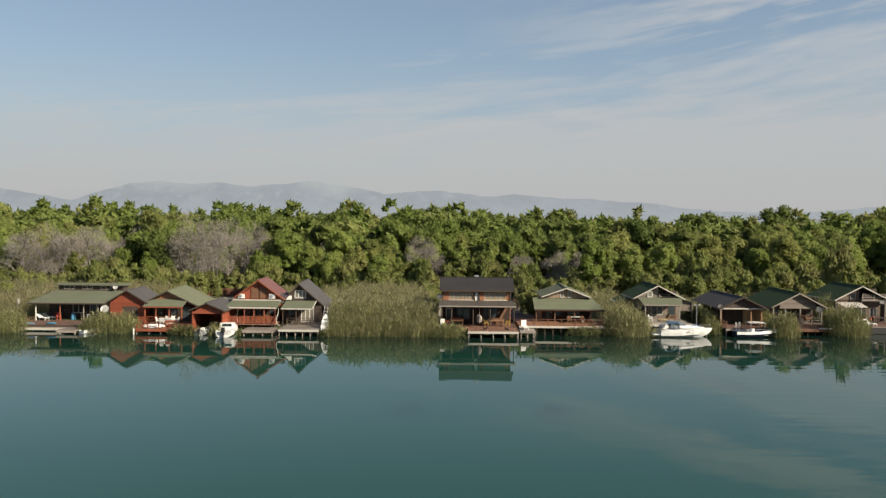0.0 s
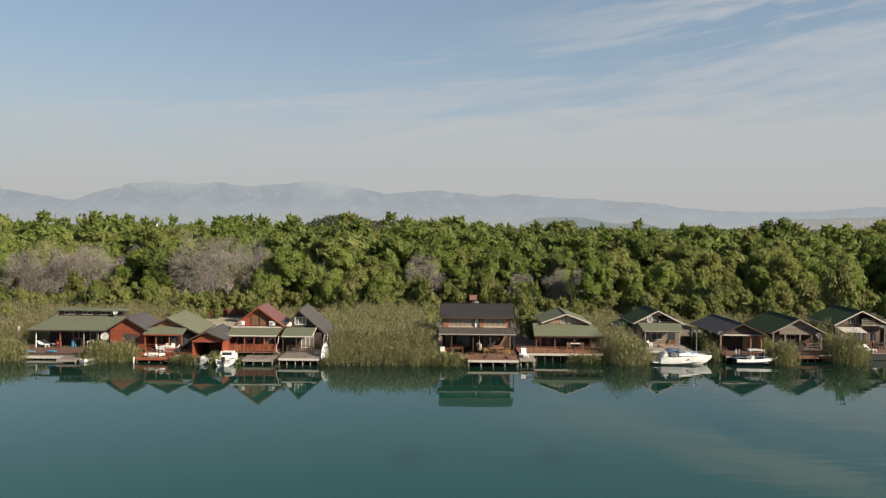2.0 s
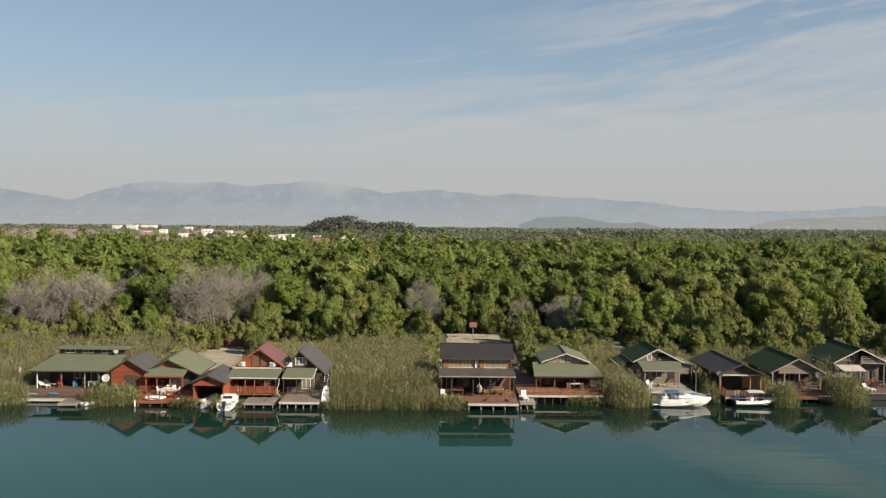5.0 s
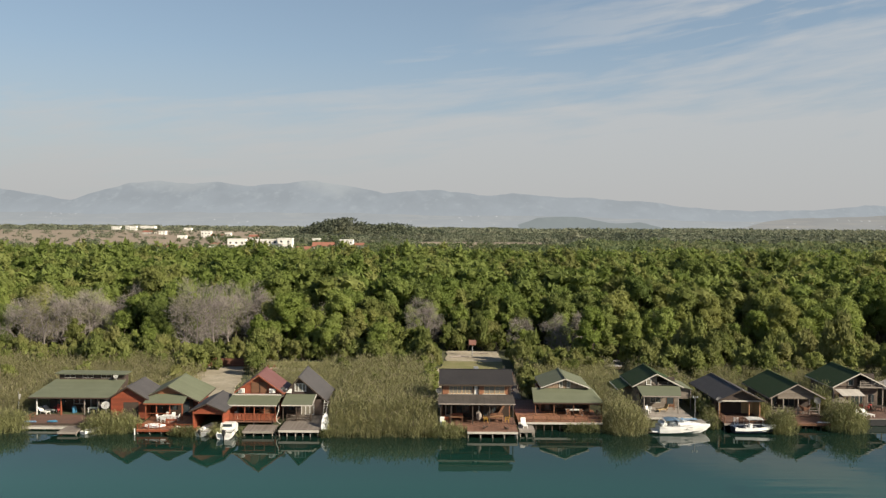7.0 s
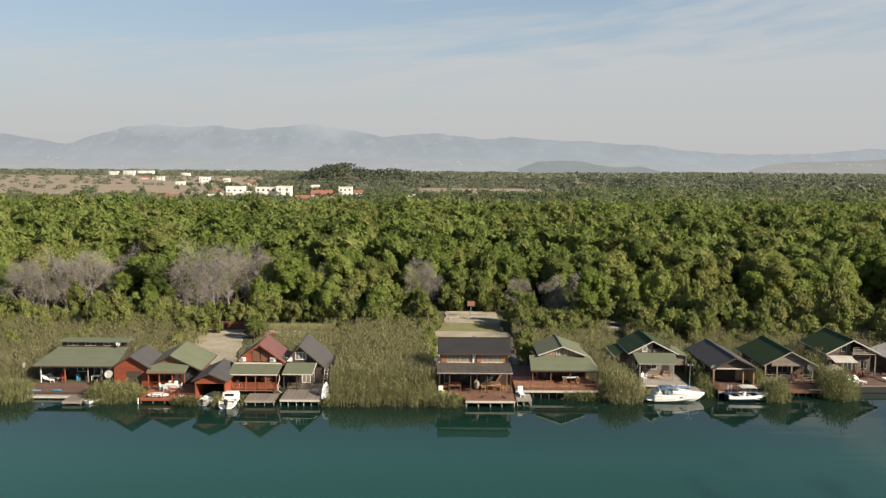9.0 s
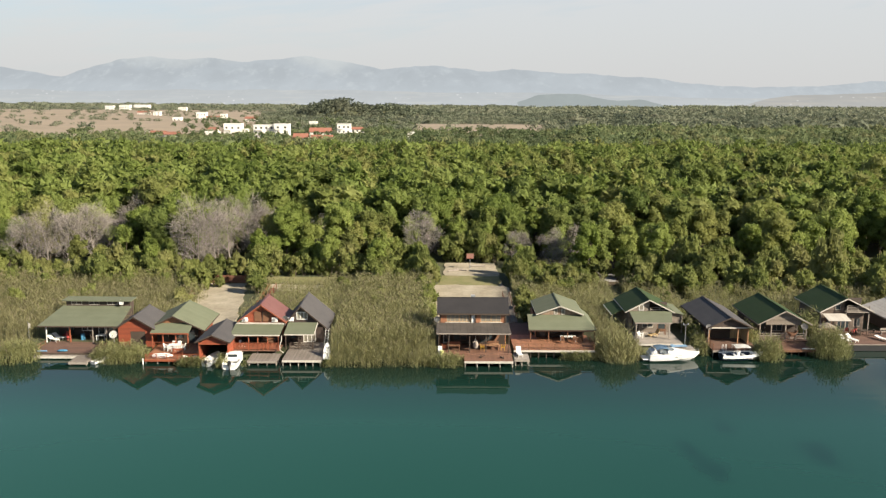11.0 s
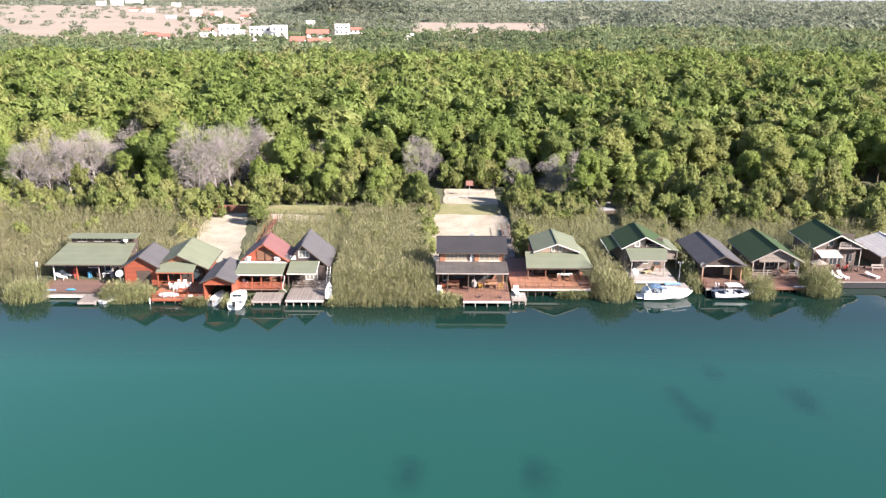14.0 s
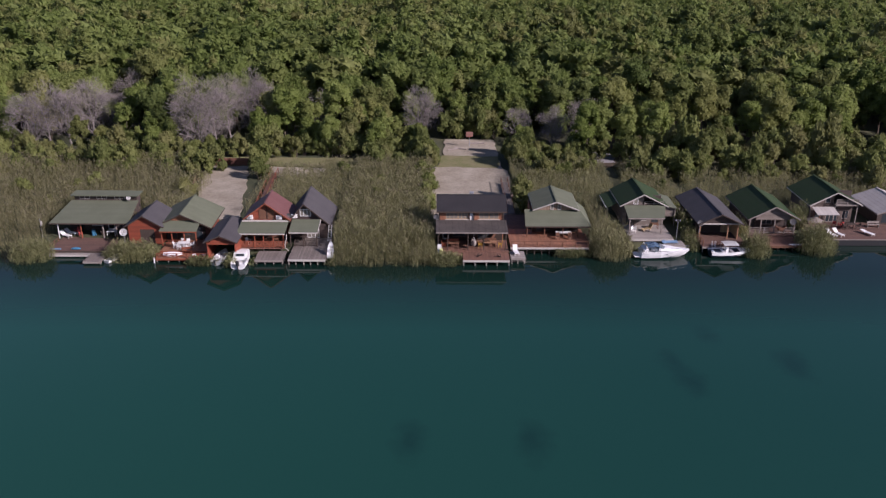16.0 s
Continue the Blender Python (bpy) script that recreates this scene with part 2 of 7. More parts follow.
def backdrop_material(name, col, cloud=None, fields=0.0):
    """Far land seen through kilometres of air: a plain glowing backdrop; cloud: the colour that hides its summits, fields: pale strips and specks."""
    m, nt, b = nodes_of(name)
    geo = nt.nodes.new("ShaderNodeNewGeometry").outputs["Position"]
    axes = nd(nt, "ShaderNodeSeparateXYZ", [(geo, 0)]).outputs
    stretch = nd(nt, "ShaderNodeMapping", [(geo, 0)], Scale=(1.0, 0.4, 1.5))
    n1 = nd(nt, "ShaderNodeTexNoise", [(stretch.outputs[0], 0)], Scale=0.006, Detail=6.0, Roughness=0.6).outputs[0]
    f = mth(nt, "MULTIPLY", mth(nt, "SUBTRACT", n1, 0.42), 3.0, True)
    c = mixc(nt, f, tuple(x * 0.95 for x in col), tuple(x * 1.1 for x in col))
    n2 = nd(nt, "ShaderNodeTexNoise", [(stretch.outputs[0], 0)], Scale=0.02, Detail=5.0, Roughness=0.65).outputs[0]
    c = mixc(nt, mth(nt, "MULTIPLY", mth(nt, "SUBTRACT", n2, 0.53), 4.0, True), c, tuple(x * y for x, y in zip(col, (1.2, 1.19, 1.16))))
    # pale haze put into the glow, thicker towards the foot
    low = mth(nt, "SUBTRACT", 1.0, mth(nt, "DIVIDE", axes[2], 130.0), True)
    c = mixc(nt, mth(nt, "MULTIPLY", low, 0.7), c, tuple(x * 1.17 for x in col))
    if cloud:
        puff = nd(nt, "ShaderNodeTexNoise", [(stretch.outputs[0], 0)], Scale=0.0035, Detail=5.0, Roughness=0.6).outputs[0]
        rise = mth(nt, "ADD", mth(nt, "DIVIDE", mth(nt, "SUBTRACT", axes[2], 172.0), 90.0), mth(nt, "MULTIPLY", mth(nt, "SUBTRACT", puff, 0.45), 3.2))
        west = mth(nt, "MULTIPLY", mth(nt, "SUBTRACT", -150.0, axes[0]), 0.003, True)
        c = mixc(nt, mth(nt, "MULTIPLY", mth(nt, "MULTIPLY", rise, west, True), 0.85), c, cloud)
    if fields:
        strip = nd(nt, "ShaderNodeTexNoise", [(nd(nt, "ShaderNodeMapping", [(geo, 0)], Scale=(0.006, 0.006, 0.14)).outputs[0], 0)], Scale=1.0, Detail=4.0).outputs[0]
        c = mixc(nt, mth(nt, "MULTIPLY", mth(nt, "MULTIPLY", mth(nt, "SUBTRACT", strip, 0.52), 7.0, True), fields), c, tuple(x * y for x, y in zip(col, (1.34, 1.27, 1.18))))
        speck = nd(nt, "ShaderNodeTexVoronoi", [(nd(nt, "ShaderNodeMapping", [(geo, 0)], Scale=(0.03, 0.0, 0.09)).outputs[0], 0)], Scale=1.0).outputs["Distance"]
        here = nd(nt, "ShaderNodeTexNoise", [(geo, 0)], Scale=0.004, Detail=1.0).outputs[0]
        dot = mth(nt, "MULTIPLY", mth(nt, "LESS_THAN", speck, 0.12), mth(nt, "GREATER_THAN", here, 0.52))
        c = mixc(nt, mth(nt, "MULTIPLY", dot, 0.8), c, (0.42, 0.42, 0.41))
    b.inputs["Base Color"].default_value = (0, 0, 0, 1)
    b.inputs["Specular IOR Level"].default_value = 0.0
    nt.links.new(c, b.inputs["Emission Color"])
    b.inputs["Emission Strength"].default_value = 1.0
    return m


# submerged weed beds: x, y, radius
WEEDS = [(24.5, 77.0, 1.6), (25.5, 73.0, 1.7), (37.0, 76.5, 2.0), (-2.5, 62.5, 1.8), (8.5, 62.5, 1.9), (36.0, 95.0, 1.2), (30.0, 83.0, 1.2)]
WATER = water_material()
SOIL = ground_material()
SAND = surface("pale_sand", (0.36, 0.32, 0.25), (0.20, 0.17, 0.122), 0.95, 2.5, 0.3, 1.0, 0.4)
GRASS = surface("short_grass", (0.12, 0.135, 0.045), (0.24, 0.20, 0.12), 0.95, 3.0, 0.3, 0.8, 0.5)
# brown earth darkened to carry the shade under the campsite's open trees
SHADED_GROUND = surface("shaded_ground", (0.085, 0.06, 0.042), (0.05, 0.042, 0.026), 0.95, 3.0, 0.3, 0.8, 0.5)
ROAD = surface("grey_gravel", (0.26, 0.25, 0.25), (0.18, 0.17, 0.165), 0.95, 4.0, 0.4, 0.7, 0.4)
FIELD = surface("dry_field", (0.27, 0.215, 0.165), (0.205, 0.175, 0.13), 0.95, 0.06, 0.01, 0.9, 0.2)
LEAF = leafy("tree_leaves", (0.122, 0.166, 0.037), (0.214, 0.258, 0.074), (0.257, 0.226, 0.091), 0.5, 0.5, 0.25, 0.16)
# LEAF brightened by a fifth, to offset self-shading in the edge crowns
EDGE_LEAF = leafy("brightened_tree_leaves", (0.147, 0.195, 0.042), (0.254, 0.299, 0.084), (0.288, 0.255, 0.102), 0.5, 0.52, 0.25, 0.16)
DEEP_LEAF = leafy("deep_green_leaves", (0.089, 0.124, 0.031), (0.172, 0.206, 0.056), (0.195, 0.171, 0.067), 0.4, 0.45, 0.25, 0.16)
# far foliage: distance haze mixed into the leaf colours as grey and blue
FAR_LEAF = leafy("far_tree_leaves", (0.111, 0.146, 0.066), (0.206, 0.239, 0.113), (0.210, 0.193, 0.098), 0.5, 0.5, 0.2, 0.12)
DIM_DEEP_LEAF = leafy("hazed_dark_green_leaves", (0.080, 0.098, 0.068), (0.14, 0.158, 0.106), (0.15, 0.145, 0.105), 0.4, 0.4, 0.1, 0.1)
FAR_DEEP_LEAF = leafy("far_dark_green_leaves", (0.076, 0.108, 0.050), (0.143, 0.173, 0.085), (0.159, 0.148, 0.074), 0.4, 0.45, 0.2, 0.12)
DIM_LEAF = leafy("hazed_grey_green_leaves", (0.118, 0.136, 0.092), (0.195, 0.21, 0.142), (0.20, 0.19, 0.14), 0.5, 0.4, 0.1, 0.08, 0.0)
REED = leafy("reed_leaves", (0.185, 0.184, 0.085), (0.285, 0.275, 0.136), (0.31, 0.275, 0.16), 0.7, 0.52, 0.6, 0.12, 7.0, 0.35)
BUSH = leafy("bush_leaves", (0.112, 0.138, 0.038), (0.235, 0.26, 0.082), (0.25, 0.225, 0.1), 0.5, 0.5, 0.8, 0.2)
REED_GREEN = leafy("green_reed_leaves", (0.115, 0.128, 0.050), (0.235, 0.238, 0.105), (0.27, 0.24, 0.135), 0.6, 0.35, 0.7, 0.18, 7.0, 0.5)
PLUME = leafy("reed_plumes", (0.17, 0.145, 0.095), (0.23, 0.20, 0.135), (0.23, 0.19, 0.13), 0.5, 0.3, 0.5)
BARK = surface("bark", (0.16, 0.13, 0.10), (0.09, 0.07, 0.05), 0.95, 9.0, 1.0, 0.9, 0.8)
BARE = surface("bare_twigs", (0.25, 0.225, 0.205), (0.172, 0.152, 0.138), 0.95, 5.0, 0.4, 0.8, 0.3)
ROOF_GREEN = surface("green_shingle", (0.130, 0.142, 0.096), (0.100, 0.110, 0.073), 0.85, 5.0, 0.45, 0.8, 0.25, boards=("Y", 0.34), seam=0.06, tone=0.16)
ROOF_DKGREEN = surface("dark_green_shingle", (0.028, 0.054, 0.019), (0.040, 0.056, 0.026), 0.85, 6.0, 0.5, 0.8, 0.35, boards=("Z", 0.11), seam=0.2, tone=0.16)
ROOF_GREY = surface("charcoal_shingle", (0.060, 0.057, 0.060), (0.088, 0.083, 0.084), 0.8, 6.0, 0.4, 0.7, 0.35, boards=("Z", 0.12), seam=0.25, tone=0.16)
ROOF_BLACK = surface("black_shingle", (0.024, 0.023, 0.025), (0.038, 0.036, 0.038), 0.8, 6.0, 0.4, 0.7, 0.35, boards=("Z", 0.12), seam=0.2, tone=0.16)
ROOF_RED = surface("red_metal_roof", (0.125, 0.046, 0.042), (0.18, 0.092, 0.08), 0.55, 5.0, 0.4, 0.7, 0.3, boards=("Y", 0.45), seam=0.35, tone=0.16)
ROOF_PALE = surface("pale_roof_sheet", (0.45, 0.42, 0.38), (0.30, 0.28, 0.26), 0.8, 5.0, 0.5, 0.7, 0.3, boards=("X", 0.6), seam=0.3, tone=0.16)
WALL_RED = surface("red_stained_boards", (0.27, 0.062, 0.026), (0.17, 0.042, 0.022), 0.65, 7.0, 0.8, 0.7, 0.4, boards=("Z", 0.16), seam=0.4)
WALL_BROWN = surface("brown_stained_boards", (0.29, 0.125, 0.062), (0.19, 0.08, 0.042), 0.6, 7.0, 0.8, 0.7, 0.4, boards=("Z", 0.16), seam=0.4)
WALL_TAN = surface("tan_weathered_boards", (0.34, 0.25, 0.18), (0.22, 0.16, 0.115), 0.8, 7.0, 0.9, 0.8, 0.4, boards=("X", 0.16), seam=0.4)
ROOF_WORN = surface("worn_brown_black_sheet", (0.050, 0.043, 0.039), (0.105, 0.092, 0.08), 0.85, 5.0, 0.5, 0.9, 0.35, boards=("X", 0.9), seam=0.3, tone=0.2)
WALL_DARK = surface("dark_stained_boards", (0.045, 0.032, 0.027), (0.075, 0.052, 0.042), 0.7, 7.0, 0.8, 0.7, 0.4, boards=("Z", 0.16), seam=0.4)
WALL_GREY = surface("weathered_boards", (0.25, 0.215, 0.18), (0.15, 0.125, 0.105), 0.85, 7.0, 0.9, 0.8, 0.5, boards=("Z", 0.18), seam=0.5)
WALL_TAUPE = surface("taupe_boards", (0.150, 0.118, 0.098), (0.095, 0.074, 0.062), 0.8, 7.0, 0.9, 0.8, 0.5, boards=("Z", 0.18), seam=0.5)
WALL_YELLOW = surface("yellow_boards", (0.50, 0.365, 0.19), (0.38, 0.27, 0.14), 0.7, 6.0, 0.8, 0.6, 0.3, boards=("X", 0.14), seam=0.3)
DECK_RED = surface("red_deck_planks", (0.205, 0.102, 0.066), (0.13, 0.070, 0.048), 0.7, 6.0, 0.6, 0.8, 0.4, boards=("X", 0.15), seam=0.4)
DECK_ORANGE = surface("orange_deck_planks", (0.30, 0.135, 0.072), (0.20, 0.098, 0.058), 0.65, 6.0, 0.6, 0.8, 0.4, boards=("X", 0.15), seam=0.4)
TIMBER_TAN = surface("tan_timber", (0.34, 0.185, 0.098), (0.22, 0.12, 0.07), 0.7, 8.0, 1.0, 0.7, 0.3)
DECK_BROWN = surface("brown_deck_planks", (0.165, 0.098, 0.075), (0.105, 0.068, 0.055), 0.75, 6.0, 0.5, 0.8, 0.4, boards=("Y", 0.15), seam=0.4)
DECK_GREY = surface("grey_deck_planks", (0.235, 0.205, 0.18), (0.145, 0.122, 0.105), 0.85, 6.0, 0.6, 0.8, 0.5, boards=("X", 0.16), seam=0.5)
DECK_PALE = surface("pale_deck_planks", (0.35, 0.315, 0.28), (0.23, 0.205, 0.18), 0.85, 6.0, 0.6, 0.8, 0.4, boards=("Y", 0.16), seam=0.4)
TIMBER_RED = surface("red_timber", (0.26, 0.070, 0.030), (0.16, 0.05, 0.025), 0.65, 8.0, 1.0, 0.7, 0.3)
TIMBER_BROWN = surface("brown_timber", (0.17, 0.085, 0.050), (0.10, 0.055, 0.036), 0.75, 8.0, 1.0, 0.8, 0.4)
TIMBER_DARK = surface("dark_timber", (0.050, 0.038, 0.030), (0.09, 0.068, 0.055), 0.8, 8.0, 1.0, 0.7, 0.4)
TIMBER_GREY = surface("grey_timber", (0.30, 0.265, 0.235), (0.17, 0.145, 0.125), 0.9, 8.0, 1.0, 0.8, 0.5)
TIMBER_SAND = surface("sand_coloured_timber", (0.40, 0.30, 0.19), (0.28, 0.20, 0.13), 0.75, 8.0, 1.0, 0.7, 0.3)
TIMBER_PALE = surface("pale_timber", (0.50, 0.475, 0.43), (0.33, 0.30, 0.26), 0.8, 8.0, 1.0, 0.7, 0.3)
WHITE = surface("white_paint", (0.70, 0.70, 0.68), (0.55, 0.54, 0.51), 0.5, 6.0, 0.9, 0.5, 0.1)
WHITE_GEL = surface("white_gelcoat", (0.80, 0.80, 0.79), (0.70, 0.70, 0.68), 0.22, 3.0, 0.6, 0.4, 0.02)
PLASTER = surface("white_plaster", (0.76, 0.74, 0.70), (0.62, 0.60, 0.56), 0.9, 0.6, 0.1, 0.6, 0.1)
TILE_ROOF = surface("clay_roof", (0.27, 0.12, 0.085), (0.20, 0.095, 0.07), 0.9, 0.8, 0.15, 0.7, 0.2)
BLACK = surface("black_rubber", (0.018, 0.018, 0.020), (0.03, 0.03, 0.03), 0.5, 8.0, 1.0, 0.5, 0.1)
NAVY = surface("navy_hull", (0.012, 0.017, 0.034), (0.02, 0.028, 0.048), 0.3, 5.0, 0.8, 0.5, 0.05)
CANVAS_BLUE = surface("blue_canvas", (0.15, 0.24, 0.35), (0.12, 0.19, 0.28), 0.9, 8.0, 1.2, 0.7, 0.3)
TARP_BLUE = surface("blue_plastic", (0.06, 0.22, 0.36), (0.045, 0.16, 0.28), 0.5, 6.0, 1.0, 0.5, 0.1)
STEEL = surface("brushed_steel", (0.55, 0.55, 0.55), (0.4, 0.4, 0.4), 0.35, 9.0, 1.0, 0.5, 0.1, metal=0.9)
GREY_METAL = surface("grey_metal", (0.30, 0.31, 0.32), (0.22, 0.22, 0.23), 0.5, 9.0, 1.0, 0.5, 0.1, metal=0.4)
RED_CLOTH = surface("red_cloth", (0.36, 0.07, 0.06), (0.24, 0.05, 0.05), 0.95, 10.0, 2.0, 0.6, 0.3)
YELLOW_CLOTH = surface("yellow_cloth", (0.42, 0.26, 0.05), (0.30, 0.18, 0.04), 0.95, 10.0, 2.0, 0.6, 0.3)
DISH_GREY = surface("grey_dish_paint", (0.15, 0.15, 0.15), (0.1, 0.1, 0.1), 0.6, 8.0, 1.0, 0.5, 0.1)
# near-black boards for added panels that deepen the shade under porches
PORCH_SHADE = surface("porch_shade_boards", (0.045, 0.033, 0.026), (0.03, 0.022, 0.018), 0.9, 6.0, 0.8, 0.7, 0.3)


def glass_material():
    m, nt, b = nodes_of("window_glass")
    b.inputs["Base Color"].default_value = (0.035, 0.045, 0.05, 1)
    b.inputs["Roughness"].default_value, b.inputs["IOR"].default_value = 0.04, 1.5
    return m


GLASS = glass_material()
SCREEN = glass_material()
SCREEN.name = "tinted_windscreen"
SCREEN.node_tree.nodes["Principled BSDF"].inputs["Base Color"].default_value = (0.22, 0.25, 0.27, 1)
CURTAINED = glass_material()
CURTAINED.name = "window_glass_before_pale_curtains"
CURTAINED.node_tree.nodes["Principled BSDF"].inputs["Base Color"].default_value = (0.20, 0.185, 0.155, 1)

# ---- building helpers ----
ORIGIN = {}


def thing(name, at, label, category, group="", kind=""):
    """An empty at the thing's base; its parts are given in world metres."""
    ob = new(name)
    ob.location = at
    ORIGIN[ob] = Vector(at)
    return tagged(ob, label, category, group, kind)


def mesh_of(name, bm, material):
    me = bpy.data.meshes.new(name)
    bm.to_mesh(me)
    bm.free()
    me.materials.append(material)
    return me


def part(name, bm, material, parent, label=""):
    """Links a bmesh, in world metres, as one mesh under a thing or a part."""
    base = ORIGIN[parent]
    bmesh.ops.translate(bm, verts=bm.verts, vec=-base)
    ob = new(name, mesh_of(name, bm, material))
    ob.parent = parent
    ORIGIN[ob] = base
    if label:
        ob["label"] = label
    return ob


def solid(name, bm, material, label, category, kind="", group=""):
    """A top-level thing of one mesh."""
    ob = new(name, mesh_of(name, bm, material))
    ORIGIN[ob] = Vector((0, 0, 0))
    return tagged(ob, label, category, group, kind)


def box(*dims, bevel=0.0, bm=None):
    """x0, x1, y0, y1, z0, z1."""
    bm = bm or bmesh.new()
    x0, x1, y0, y1, z0, z1 = dims
    r = bmesh.ops.create_cube(bm, size=1.0, matrix=Matrix.LocRotScale(((x0 + x1) / 2, (y0 + y1) / 2, (z0 + z1) / 2), None, (abs(x1 - x0), abs(y1 - y0), abs(z1 - z0))))
    if bevel:
        vs = set(r["verts"])
        bmesh.ops.bevel(bm, geom=[e for e in bm.edges if e.verts[0] in vs], offset=bevel, segments=1, affect="EDGES")
    return bm


def beam(p, q, w, h=None, bm=None):
    """A square bar from p to q."""
    bm = bm or bmesh.new()
    p, q = Vector(p), Vector(q)
    d = q - p
    rot = d.to_track_quat("Z", "Y").to_matrix().to_4x4()
    bmesh.ops.create_cube(bm, size=1.0, matrix=Matrix.Translation((p + q) / 2) @ rot @ Matrix.Diagonal((w, h or w, d.length, 1)))
    return bm


def rod(p, q, r0, r1=None, seg=8, bm=None):
    """A round bar from p to q, tapered."""
    bm = bm or bmesh.new()
    p, q = Vector(p), Vector(q)
    d = q - p
    rot = d.to_track_quat("Z", "Y").to_matrix().to_4x4()
    bmesh.ops.create_cone(bm, cap_ends=True, segments=seg, radius1=r0, radius2=r0 if r1 is None else r1, depth=d.length, matrix=Matrix.Translation((p + q) / 2) @ rot)
    return bm


def slab(corners, thick, bm=None):
    """A flat panel: corners of its top face, anticlockwise from above, and its thickness straight down."""
    bm = bm or bmesh.new()
    top = [bm.verts.new(c) for c in corners]
    low = [bm.verts.new((c[0], c[1], c[2] - thick)) for c in corners]
    n = len(corners)
    bm.faces.new(top)
    bm.faces.new(low[::-1])
    for i in range(n):
        bm.faces.new((top[i], low[i], low[(i + 1) % n], top[(i + 1) % n]))
    bmesh.ops.recalc_face_normals(bm, faces=bm.faces)
    return bm


def wall_xz(outline, y0, y1, bm=None):
    """An upright wall: its outline in x, z, from y0 to y1."""
    bm = bm or bmesh.new()
    a = [bm.verts.new((x, y0, z)) for x, z in outline]
    b = [bm.verts.new((x, y1, z)) for x, z in outline]
    n = len(outline)
    bm.faces.new(a)
    bm.faces.new(b[::-1])
    for i in range(n):
        bm.faces.new((a[i], b[i], b[(i + 1) % n], a[(i + 1) % n]))
    bmesh.ops.recalc_face_normals(bm, faces=bm.faces)
    return bm


def sheet(name, faces_v, material, plant=None, dense=None):
    """Many loose faces from an array (n, 3 or 4, 3) in one mesh; plant: a number for each, alike on one plant; dense: 1 in the inner mass."""
    n, k = faces_v.shape[:2]
    me = bpy.data.meshes.new(name)
    me.vertices.add(n * k)
    me.vertices.foreach_set("co", np.ascontiguousarray(faces_v, dtype=np.float32).ravel())
    me.loops.add(n * k)
    me.loops.foreach_set("vertex_index", np.arange(n * k, dtype=np.int32))
    me.polygons.add(n)
    me.polygons.foreach_set("loop_start", np.arange(0, n * k, k, dtype=np.int32))
    me.update(calc_edges=True)
    if plant is not None:
        me.attributes.new("plant", "FLOAT", "FACE").data.foreach_set("value", np.ascontiguousarray(plant, dtype=np.float32))
    if dense is not None:
        me.attributes.new("dense", "FLOAT", "FACE").data.foreach_set("value", np.ascontiguousarray(dense, dtype=np.float32))
    me.materials.append(material)
    return me


# ---- water, ground, distance ----
SHORE = [(-600, 108.5), (-60, 108.5), (-52, 108.0), (-38, 106.5), (-26, 106.0), (-13, 104.4), (0, 104.6), (12, 107.0), (24, 108.2), (36, 109.6), (46, 110.0), (56, 111.5), (70, 113.0), (600, 118.0)]
LAND = 0.75


def shore(x):
    for (xa, ya), (xb, yb) in zip(SHORE, SHORE[1:]):
        if xa <= x <= xb:
            return ya + (yb - ya) * (x - xa) / (xb - xa)
    return SHORE[-1][1]


def build_ground():
    bm = bmesh.new()
    xs = [-4000, -1500, -600, -250] + [-120 + 4 * i for i in range(61)] + [250, 600, 1500, 4000]
    steps = [(-0.6, -1.6), (0.0, -0.2), (0.8, 0.5), (3.0, LAND), (12, LAND), (30, LAND), (60, LAND), (120, LAND), (300, LAND), (900, LAND), (2000, LAND), (4700, LAND)]
    grid = []
    for x in xs:
        col = []
        for d, z in steps:
            wob = noise.noise(Vector((x * 0.15, d * 0.05, 0))) if 0 < d < 300 else 0
            col.append(bm.verts.new((x, shore(max(-600, min(600, x))) + d + (wob if d < 1 else 0), z + (0.12 * wob if d > 2 else 0))))
        grid.append(col)
    for a, b in zip(grid, grid[1:]):
        for i in range(len(steps) - 1):
            bm.faces.new((a[i], b[i], b[i + 1], a[i + 1]))
    bmesh.ops.recalc_face_normals(bm, faces=bm.faces)
    ob = solid("ground", bm, SOIL, "dark earth and undergrowth of the flat river plain", "ground", "structure")
    return ob


build_ground()
wbm = bmesh.new()
wbm.faces.new([wbm.verts.new(c) for c in ((-4500, -4500, 0), (4500, -4500, 0), (4500, 130, 0), (-4500, 130, 0))])
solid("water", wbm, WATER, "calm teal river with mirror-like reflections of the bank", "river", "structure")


def ground_patch(name, outline, z, material, label, category):
    """A worn patch of ground, a few centimetres proud, with an uneven rim."""
    bm = bmesh.new()
    pts = []
    n = len(outline)
    for i in range(n):
        a, b = Vector(outline[i]), Vector(outline[(i + 1) % n])
        k = max(2, int((b - a).length / 1.5))
        for j in range(k):
            p = a.lerp(b, j / k)
            w = 0.7 * noise.noise(Vector((p.x * 0.4, p.y * 0.4, 3)))
            pts.append((p.x + w, p.y + w * 0.7, z))
    bmesh.ops.translate(slab(pts, 0.3, bm), verts=bm.verts, vec=(0, 0, 0))
    return solid(name, bm, material, label, category, "structure")


ground_patch("clearing", [(-0.8, 116), (11.2, 116), (11.9, 131), (12.2, 144), (11.2, 147), (11.0, 156), (11.4, 166.5), (1.2, 166.5), (0.8, 156), (0.6, 148), (-1.9, 144), (-1.6, 131)], 0.91, SAND, "pale sandy clearing running back into the wood", "clearing")
ground_patch("grass_strip", [(-0.4, 146.5), (10.8, 146), (11.2, 153.5), (0.4, 154)], 0.96, GRASS, "strip of short green grass across the sandy clearing", "grass")
